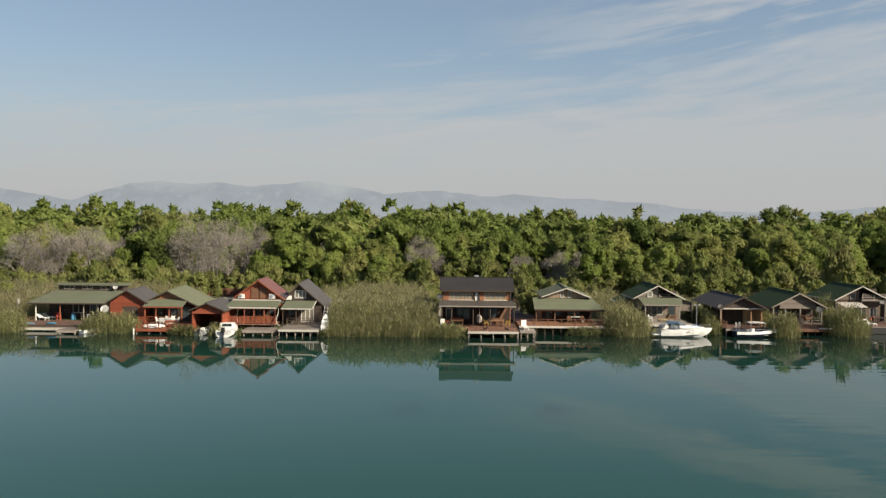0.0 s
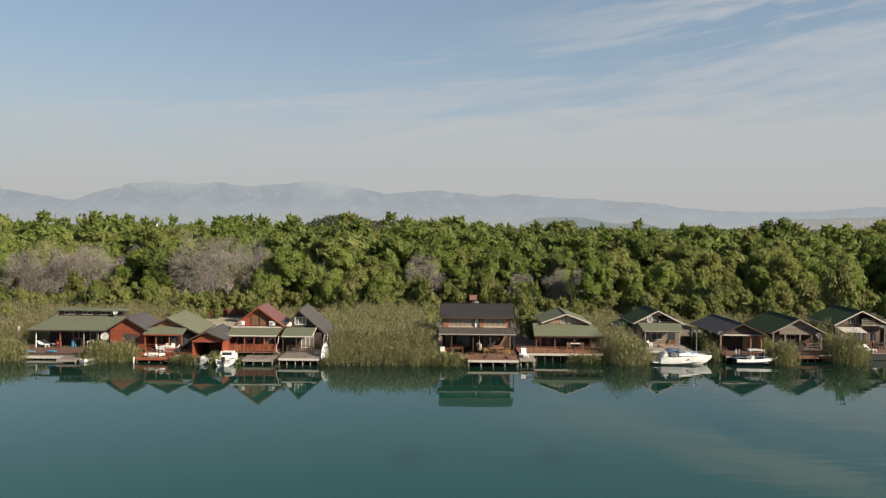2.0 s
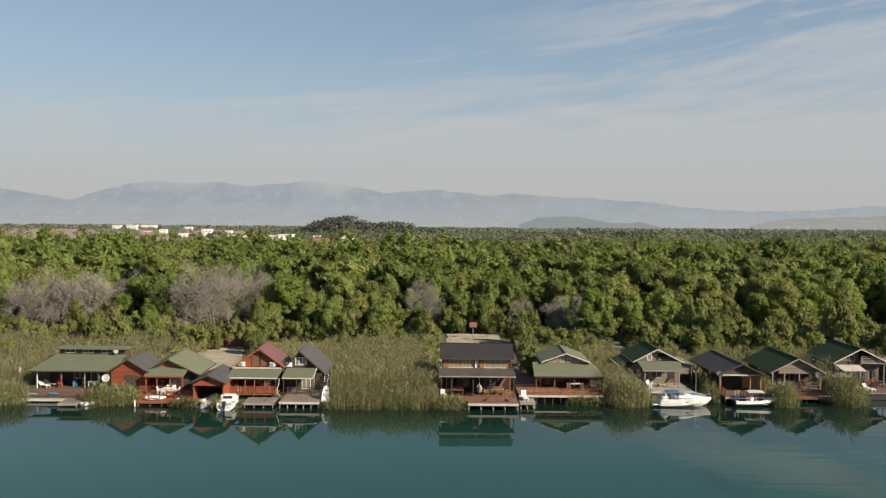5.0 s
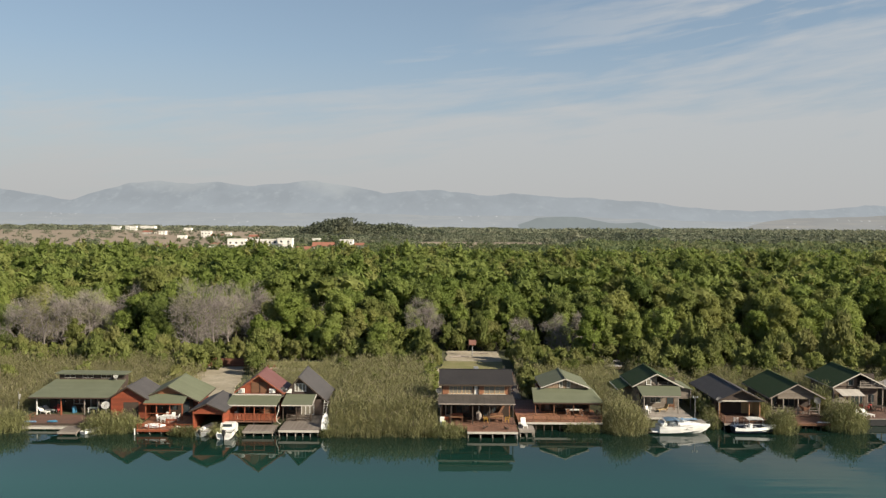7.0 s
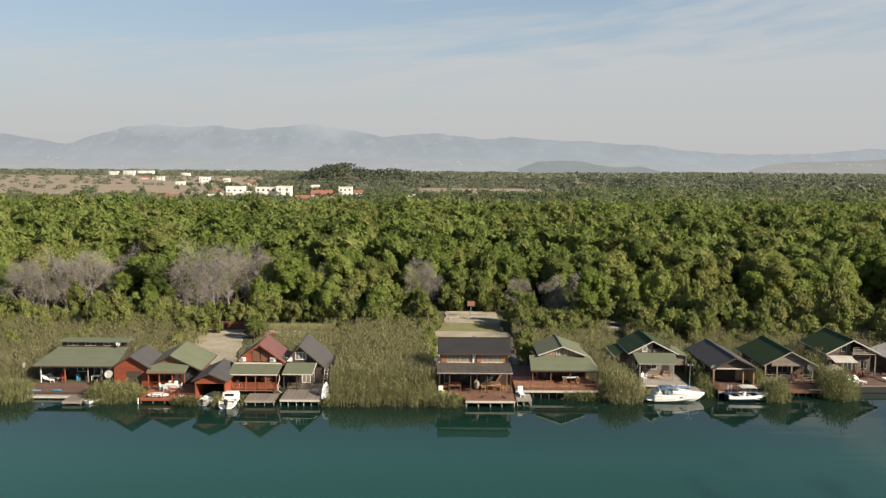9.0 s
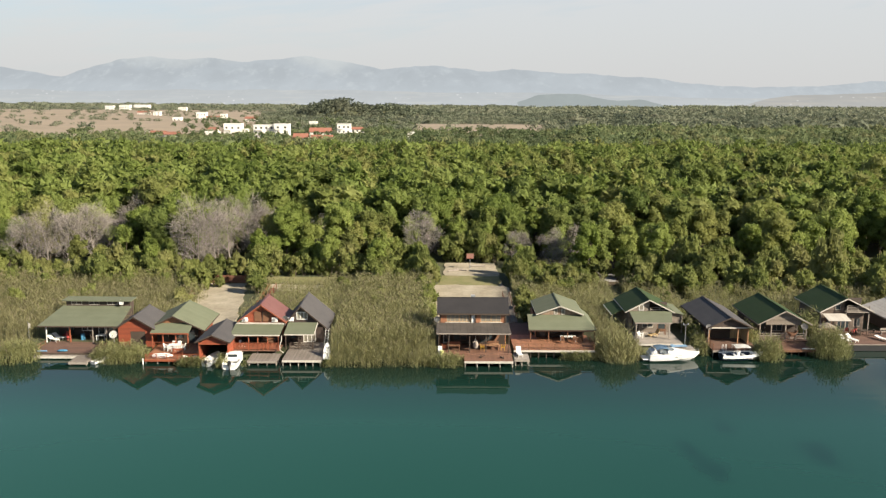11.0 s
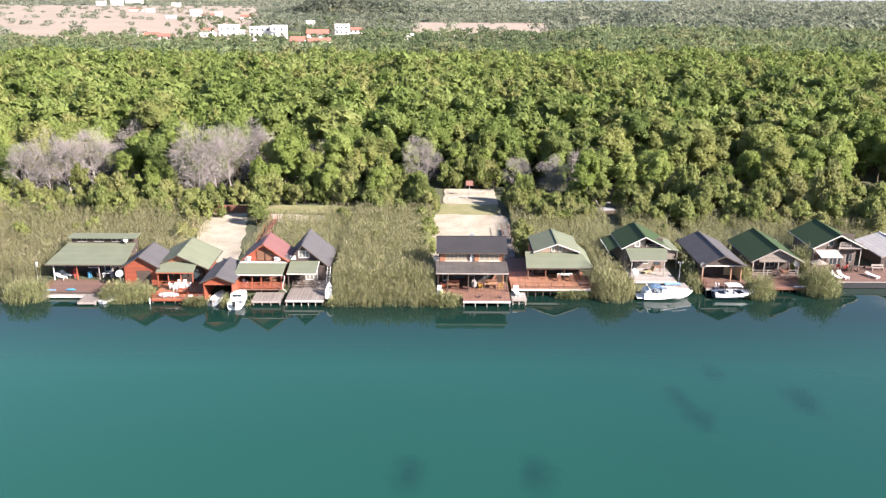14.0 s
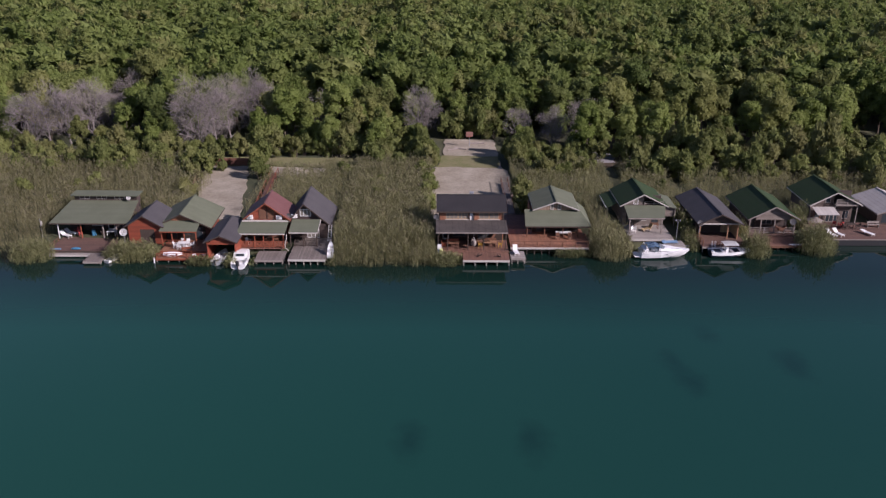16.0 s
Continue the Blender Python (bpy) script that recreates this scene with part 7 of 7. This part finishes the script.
# grey cabin deck
plastic_chair(pose(27.9, 112.2, 1.08, 0, 0, 30), WHITE, "white garden chair on the pale deck")
plastic_chair(pose(28.3, 113.2, 1.08, 0, 0, 60), WHITE, "white garden chair on the pale deck")
lounger(pose(30.2, 113.4, 1.08, 0, 0, -60), WALL_YELLOW, "tan cushioned lounger under the green porch roof", 50)
table(pose(31.4, 114.3, 1.08), 1.2, 0.8, TIMBER_BROWN, "brown wooden table under the porch roof")
cv = thing("blue_tarpaulin", (32.6, 108.9, 0.9), "crumpled blue tarpaulin lying on the landing", "tarpaulin")
tb = bmesh.new()
bmesh.ops.create_grid(tb, x_segments=14, y_segments=8, size=1.0)
for v in tb.verts:
    v.co = Vector((32.4 + v.co.x * 1.1, 109.0 + v.co.y * 0.5, 0.95 + 0.18 * (0.5 + noise.noise(Vector((v.co.x * 2.2, v.co.y * 3, 1))))))
bmesh.ops.solidify(tb, geom=tb.faces[:], thickness=0.03)
part("sheet", tb, CANVAS_BLUE, cv)
lamp = thing("lamp_post", (33.7, 110.6, 0.9), "thin grey lamp post with two small heads", "lamp post")
part("pole", rod((33.7, 110.6, 0.3), (33.7, 110.6, 3.7), 0.05, 0.04, 8), GREY_METAL, lamp)
for dx in (-0.3, 0.3):
    part("lamp_head", rod((33.7 + dx, 110.6, 3.55), (33.7 + dx, 110.6, 3.8), 0.11, 0.05, 10), GREY_METAL, lamp)
    part("arm", beam((33.7, 110.6, 3.5), (33.7 + dx, 110.6, 3.55), 0.03), GREY_METAL, lamp)
# charcoal cabin
dish((36.75, 110.2, 3.35), 0.42, 5, "grey satellite dish on a corner post", 2.4, DISH_GREY)
ld = thing("pool_ladder", (38.0, 107.4, 0.3), "white tubular ladder at the edge of the dock", "ladder")
for dx in (0, 0.42):
    lb = bmesh.new()
    for a, c in zip([(37.9 + dx, 107.9, 0.9), (37.9 + dx, 107.8, 1.65), (37.9 + dx, 107.45, 1.7), (37.9 + dx, 107.4, 0.0)], [(37.9 + dx, 107.8, 1.65), (37.9 + dx, 107.45, 1.7), (37.9 + dx, 107.4, 0.0), (37.9 + dx, 107.4, -0.6)]):
        rod(a, c, 0.035, 0.035, 7, lb)
    part("side_tube", lb, WHITE, ld)
for z in (0.2, 0.5, 0.8):
    part("rung", rod((37.9, 107.4, z), (38.32, 107.4, z), 0.025, 0.025, 6), WHITE, ld)
rl = thing("deck_rail", (41, 107.7, 0.9), "low brown timber rail on the porch deck", "railing")
railing(rl, (38.6, 107.7, 0), (42.9, 107.7, 0), 0.9, 0.6, TIMBER_BROWN, 1.4, "rails", 1)
railing(rl, (36.7, 107.7, 0), (36.7, 110.4, 0), 0.9, 0.9, TIMBER_BROWN, 1.4, "rails", 2)
# green-roofed grey cabin
dish((50.6, 112.0, 3.0), 0.46, -15, "large grey satellite dish at the porch corner", 1.2, DISH_GREY)
hc = thing("hammock", (48.9, 112.4, 1.6), "brown cloth hammock hanging on the porch", "hammock")
part("cloth", placed(hull_mesh([(0, 0.05, 0.9, 0.05, 0.8, 0.75), (0.6, 0.35, 0.5, 0.3, 0.1, 0.0), (1.2, 0.3, 0.5, 0.25, 0.15, 0.05), (1.8, 0.05, 1.0, 0.05, 0.9, 0.85)]), pose(48.2, 112.3, 1.5)), TIMBER_BROWN, hc)
wp = thing("paddle_board", (50.0, 108.6, 0.78), "white board lying on the corner of the deck", "board")
part("body", placed(hull_mesh([(0, 0.05, 0.12, 0.05, 0.05, 0.0), (0.3, 0.22, 0.12, 0.2, 0.05, 0.0), (1.3, 0.22, 0.12, 0.2, 0.05, 0.0), (1.7, 0.05, 0.14, 0.05, 0.1, 0.05)]), pose(49.0, 108.5, 0.79)), WHITE, wp)
# balcony cabin deck
lounger(pose(56.3, 112.0, 0.95, 0, 0, 20), WHITE, "white plastic sun lounger on the brown deck")
lounger(pose(57.4, 112.1, 0.95, 0, 0, 20), WHITE, "white plastic sun lounger on the brown deck")
lounger(pose(61.8, 112.4, 0.95, 0, 0, 28), WHITE, "white plastic sun lounger on the brown deck", 10)
plastic_chair(pose(58.4, 115.8, 0.95, 0, 0, 150), RED_CLOTH, "red cushioned garden chair under the balcony")
plastic_chair(pose(59.2, 115.4, 0.95, 0, 0, 200), RED_CLOTH, "red cushioned garden chair under the balcony")
table(pose(60.4, 114.9, 0.95), 1.4, 0.9, TIMBER_DARK, "dark garden table on the brown deck")
for x, y, a in ((59.4, 114.6, 90), (61.4, 114.7, -90), (60.4, 115.7, 0)):
    plastic_chair(pose(x, y, 0.95, 0, 0, a), TIMBER_DARK, "dark garden chair at the table on the brown deck")
bench(pose(64.0, 115.4, 0.95), 1.8, TIMBER_GREY, "grey wooden bench on the wide deck")
umb = thing("folded_parasol", (55.0, 113.8, 0.9), "wide grey parasol beside the awning", "parasol")
part("pole", rod((54.6, 113.9, 0.95), (54.6, 113.9, 3.05), 0.03, 0.03, 7), GREY_METAL, umb)
part("canopy", rod((54.6, 113.9, 2.55), (54.6, 113.9, 3.1), 1.25, 0.05, 10), WALL_GREY, umb)

# ---- behind the cabins ----
hoop = thing("basketball_hoop", (5.9, 160.5, 0.9), "brown backboard on a steel pole at the back of the clearing", "basketball hoop")
part("pole", rod((5.9, 161.0, 0.8), (5.9, 160.8, 3.4), 0.08, 0.07, 9), GREY_METAL, hoop)
part("backboard", box(5.2, 6.6, 160.55, 160.62, 2.95, 3.95, bevel=0.02), surface("faded_board", (0.25, 0.13, 0.105)), hoop, "faded red-brown backboard")
part("rim", rod((5.9, 160.2, 3.05), (5.9, 160.2, 3.08), 0.23, 0.23, 14), TIMBER_RED, hoop)
for i, (x, y, a, ln) in enumerate(((2.6, 158.2, 20, 2.2), (4.0, 158.8, -15, 2.6), (3.2, 159.4, 70, 1.6), (7.5, 163.0, 5, 3.0))):
    lg = thing("log", (x, y, 1.0), "pale barkless log lying on the sand", "log", "logs on the sand")
    part("stem", rod((x - ln / 2 * math.cos(radians(a)), y - ln / 2 * math.sin(radians(a)), 1.04), (x + ln / 2 * math.cos(radians(a)), y + ln / 2 * math.sin(radians(a)), 1.05), 0.16, 0.12, 9), TIMBER_GREY, lg)
    part("branch", rod((x, y, 1.07), (x + 0.5, y + 0.3, 1.5), 0.06, 0.03, 6), TIMBER_GREY, lg)
fn = thing("board_fence", (-38, 146.6, 0.9), "weathered red-brown board fence behind the sandy yard", "fence")
for i in range(5):
    x = -41.4 + i * 1.75
    part("panel", box(x + 0.06, x + 1.69, 146.6, 146.66, 1.0, 2.35), surface("fence_boards", (0.20, 0.095, 0.065), boards=("Z", 0.2)) if i == 0 else bpy.data.materials["fence_boards"], fn)
for i in range(6):
    x = -41.4 + i * 1.75
    part("fence_post", box(x - 0.06, x + 0.06, 146.56, 146.7, 0.7, 2.5), TIMBER_BROWN, fn)
fn = thing("board_fence", (-43.5, 133, 0.9), "weathered red-brown board fence along the yard", "fence")
for i in range(5):
    p = Vector((-40.6 - i * 0.35, 132 + i * 2.2, 0))
    part("panel", beam((p.x, p.y + 0.06, 1.6), (p.x - 0.34, p.y + 2.14, 1.6), 0.05, 1.3), bpy.data.materials["fence_boards"], fn)
    part("fence_post", box(p.x - 0.06, p.x + 0.06, p.y - 0.05, p.y + 0.05, 0.7, 2.35), TIMBER_BROWN, fn)
wk = thing("footbridge", (-28.6, 136, 0.9), "narrow orange-red timber boardwalk with handrails", "boardwalk")
part("floor", slab([(-28.0, 118, 1.35), (-26.9, 118, 1.35), (-28.2, 141, 1.35), (-29.3, 141, 1.35)], 0.1), DECK_RED, wk)
for s in (0.0, 1.1):
    part("handrail", beam((-28.0 + s, 118, 2.25), (-29.3 + s, 141, 2.25), 0.08, 0.06), TIMBER_RED, wk)
    for i in range(8):
        f = i / 7
        part("railing_post", box(-28.0 + s - 1.3 * f - 0.04, -28.0 + s - 1.3 * f + 0.04, 118.02 + 22.9 * f, 118.1 + 22.9 * f, 0.6, 2.22), TIMBER_RED, wk)
wk = thing("footbridge", (10.9, 118, 0.9), "narrow brown boardwalk leading back from the cabins", "boardwalk")
part("floor", box(10.4, 11.6, 120.1, 136, 1.15, 1.25), DECK_GREY, wk)
for x in (10.45, 11.55):
    part("handrail", box(x - 0.04, x + 0.04, 120.1, 136, 2.1, 2.16), TIMBER_BROWN, wk)
    for y in np.arange(120.3, 136, 2.6):
        part("railing_post", box(x - 0.04, x + 0.04, y - 0.04, y + 0.04, 0.6, 2.1), TIMBER_BROWN, wk)

# ---- reeds and bushes ----
HOMES = [(-55.3, -43.8, 104.5, 122.2), (-43.6, -31.3, 107.2, 117.0), (-31.4, -26.6, 102.0, 111.3), (-27.7, -14.7, 101.0, 119.0), (-0.6, 9.7, 104.8, 116.0), (9.5, 21.9, 103.0, 121.0), (24.7, 35.2, 107.0, 124.4), (36.2, 43.3, 107.0, 123.2), (43.9, 52.0, 107.8, 123.2), (53.4, 72.5, 110.0, 126.0)]
PATHS = [(-1.4, 12.4, 115, 167), (-42.5, -33, 136, 148), (-38.5, -29.3, 117, 139), (-28.6, -27.0, 117, 142), (-31, -20, 140.5, 145.5)]


def open_ground(x, y, pad=0.0):
    return not any(a - pad < x < b + pad and c - pad < y < d + pad for a, b, c, d in HOMES + PATHS)


def bank(x, y):
    if not open_ground(x, y):
        return 0.0
    if y > 118 and any(abs(x - c - (y - 137) * k) < 1.1 for c, k in ((39.8, -0.01), (48.6, 0.04), (60.3, 0.03), (29.8, 0.06))):
        return 0.0
    return ramp(y - (shore(x) - 2.6) + 0.8 * noise.noise(Vector((x * 0.5, y * 0.5, 2))), 2.6) * (1.0 if y < 145 else max(0.1, (147 - y) / 2))


reed_bed("reeds", bank, (-90, -43, 103, 148), 11.0, 3.1, 31, "tall olive and tan reeds behind and beside the cabins", leaves=2)
reed_bed("reeds", bank, (-43, -14.4, 117, 147), 8.0, 2.6, 32, "tall olive reeds round the sandy yard")
reed_bed("reeds", bank, (-14.4, -0.6, 101, 147.5), 20.0, 3.2, 33, "large bed of tall olive and tan reeds between the cabins")
reed_bed("reeds", bank, (9.0, 40, 112, 147), 9.0, 2.45, 34, "tall tan reeds behind the green-roofed cabins")
reed_bed("reeds", bank, (40, 100, 112, 147), 9.0, 2.4, 35, "tall tan reeds behind the cabins", leaves=2)
for i, (cx, cy, rx, ry, hh, dens) in enumerate(((-41.6, 104.9, 4.0, 2.3, 2.5, 26), (-55.0, 104.6, 3.0, 2.6, 3.0, 20), (-31.6, 102.6, 2.2, 0.8, 1.25, 30), (-27.9, 102.3, 0.75, 0.9, 1.9, 30), (-24.9, 102.6, 0.4, 0.5, 1.0, 30), (0.6, 103.3, 2.7, 1.5, 1.7, 26), (18.2, 105.8, 2.6, 0.7, 1.3, 26), (23.6, 107.6, 3.2, 3.9, 4.0, 22), (43.6, 106.9, 2.1, 2.2, 3.4, 26), (52.6, 108.7, 2.8, 3.2, 3.9, 22), (35.5, 110.0, 1.2, 2.6, 2.0, 22), (35.8, 117.0, 1.0, 7.0, 2.3, 16), (43.7, 113.5, 0.6, 4.0, 2.2, 20), (-14.3, 102.8, 0.9, 0.8, 0.9, 22), (74.5, 112.0, 3.0, 4.0, 3.0, 14), (52.7, 115.6, 1.2, 1.8, 4.2, 22))):
    reed_bed("reed_clump", blob(cx, cy, rx, ry), (cx - rx, cx + rx, cy - ry, cy + ry), dens * 1.4, hh, 50 + i, "dense green-gold clump of reeds at the water's edge", REED_GREEN, 0.45)

def stems_mesh(seed, height):
    """A few thin stems that fan out from one root."""
    r = random.Random(seed)
    bm = bmesh.new()
    for i in range(4):
        a = i * 1.6 + r.uniform(0, 0.8)
        rod((0.05 * math.cos(a), 0.05 * math.sin(a), -0.2), (0.7 * math.cos(a), 0.7 * math.sin(a), height * r.uniform(0.6, 0.95)), 0.05, 0.02, 4, bm)
    return bm


BUSH_MESH = []
for k in range(4):
    leaves_, mass_ = leaf_cloud(800 + k, 3.2, 1.6, 14, 620, 0.25, 0.02)
    BUSH_MESH.append((sheet("crown", leaves_, BUSH, dense=mass_), mesh_of("trunk", stems_mesh(810 + k, 2.2), BARK)))


def bush(k, x, y, s, tall=1.0, label="leafy green bush among the reeds"):
    ob = new("bush")
    ob.matrix_world = pose(x, y, LAND - 0.1, 0, 0, (x * 53 + y * 17) % 360) @ Matrix.Diagonal((s, s, s * tall, 1))
    for nm, me in (("trunk", BUSH_MESH[k][1]), ("crown", BUSH_MESH[k][0])):
        o = new(nm, me)
        o.parent = ob
    return tagged(ob, label, "bush", "bushes on the bank")


for i, (x, y, s, tall) in enumerate(((-1.8, 121, 0.9, 1.1), (-2.2, 126, 1.0, 1.1), (-1.9, 131, 1.0, 1.2), (-2.6, 137, 1.1, 1.1), (-2.0, 143, 1.2, 1.3), (-3.4, 147, 1.4, 1.5), (12.9, 122.5, 1.0, 1.1), (13.4, 128, 1.1, 1.2), (13.9, 147, 1.3, 1.2), (15.8, 150, 1.5, 1.3), (-31.0, 138.5, 1.1, 1.2), (-39.6, 144.5, 1.2, 1.2), (-43.0, 142.0, 1.3, 1.1), (-31.6, 145.2, 1.3, 1.4), (-40.5, 127.5, 1.1, 1.1), (-41.2, 140.2, 1.2, 1.2), (-42.2, 136.8, 1.0, 1.1), (-32.6, 143.0, 1.0, 1.5), (45.5, 150, 1.8, 1.6), (47.5, 145, 1.4, 1.6), (68, 143, 1.8, 1.8), (75, 138, 1.6, 1.5), (63, 133, 1.2, 1.2), (72, 131, 1.2, 1.3), (35.9, 113.5, 0.7, 0.9), (36.0, 119, 0.8, 1.0))):
    bush(i % 4, x, y, s, tall)
for x, y, s in ((-3.6, 150.5, 0.72), (-6.8, 152.6, 0.66), (15.8, 153.5, 0.7)):
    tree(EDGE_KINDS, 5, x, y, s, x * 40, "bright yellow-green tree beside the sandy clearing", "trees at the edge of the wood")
rb = random.Random(5)


def before_bare(x, y):
    """In front of a leafless tree, where the undergrowth stays low."""
    return any(abs(x - a) < 4 and y < b + 1 for a, b, _ in BARE_AT)


for i in range(120):
    x = -92 + 184 * (i + rb.random()) / 120
    y = 151.0 + rb.uniform(-1.5, 4.0)
    if -0.5 < x < 12.5 or -41 < x < -14 and y < 152.5:
        y = 153.5 if x < -13 else 168
    s_ = rb.uniform(0.75, 1.0) if before_bare(x, y) else rb.uniform(1.0, 1.6)
    bush(i % 4, x, y, s_, rb.uniform(1.0, 1.5), "leafy green undergrowth at the edge of the wood")

for i in range(230):
    x = -92 + 190 * (i + rb.random()) / 230
    y = rb.uniform(138.5, 150.5)
    if -4 < x < 13.5 or -43.5 < x < -12 or x > 28 and (y > 146 or i % 4 == 0) or abs(x - 30) < 2.5:
        continue
    s_ = rb.uniform(0.75, 1.05) if before_bare(x, y) else rb.uniform(0.9, 1.55)
    bush(i % 4, x, y, s_, rb.uniform(0.9, 1.35), "leafy green undergrowth at the edge of the wood")

for i in range(110):
    x, y = rb.uniform(-88, 95), rb.uniform(123, 143)
    if not open_ground(x, y, 1.2) or -44 < x < -18 or (x < 13 and i % 2) or (x > 13 and i % 3):
        continue
    bush(i % 4, x, y, rb.uniform(0.55, 1.0), rb.uniform(0.9, 1.3), "leafy olive bush growing among the reeds")

# ---- town on the plain ----
def town_house(x0, x1, y, hgt, roof):
    d = max(9.0, (x1 - x0) * 0.55)
    flat = roof == 1
    b = thing("apartment_building" if flat and hgt > 8 else "town_house", ((x0 + x1) / 2, y, LAND), "white plastered apartment block with flat roof on the plain" if flat and hgt > 8 else ("low white building with flat roof on the plain" if flat else "white house with a pitched clay roof on the plain"), "building", "town on the plain")
    top = LAND + (hgt if flat else hgt * 0.68)
    part("wall", box(x0, x1, y, y + d, LAND - 0.5, top), PLASTER, b)
    if flat:
        part("roof", box(x0 - 0.4, x1 + 0.4, y - 0.4, y + d + 0.4, top, top + 0.5), PLASTER, b)
    else:
        part("roof", slab([(x0 - 0.7, y - 0.7, top), (x1 + 0.7, y - 0.7, top), (x1 + 0.7, y + d / 2, LAND + hgt * 1.05), (x0 - 0.7, y + d / 2, LAND + hgt * 1.05)], 0.4), TILE_ROOF, b, "red clay tile roof")
        part("roof", slab([(x0 - 0.7, y + d / 2 + 0.02, LAND + hgt * 1.05), (x1 + 0.7, y + d / 2 + 0.02, LAND + hgt * 1.05), (x1 + 0.7, y + d + 0.7, top), (x0 - 0.7, y + d + 0.7, top)], 0.4), TILE_ROOF, b, "red clay tile roof")
    floors = max(1, int((top - LAND) / 3.3))
    n = max(2, min(7, int((x1 - x0) / 4)))
    for f in range(floors):
        for i in range(n):
            cx = x0 + (x1 - x0) * (i + 0.5) / n
            z = LAND + 1.0 + f * (top - LAND) / floors
            w = part("window", box(cx - 0.85, cx + 0.85, y - 0.06, y - 0.005, z, z + 1.5), TIMBER_GREY, b)
            part("pane", box(cx - 0.75, cx + 0.75, y - 0.10, y - 0.065, z + 0.1, z + 1.4), GLASS, w)
        if flat and hgt > 8 and f:
            part("balcony", box(x0 + (x1 - x0) * 0.1, x0 + (x1 - x0) * 0.45, y - 1.4, y - 0.12, LAND + f * (top - LAND) / floors, LAND + f * (top - LAND) / floors + 1.0), PLASTER, b)


for row in TOWN:
    town_house(*row)
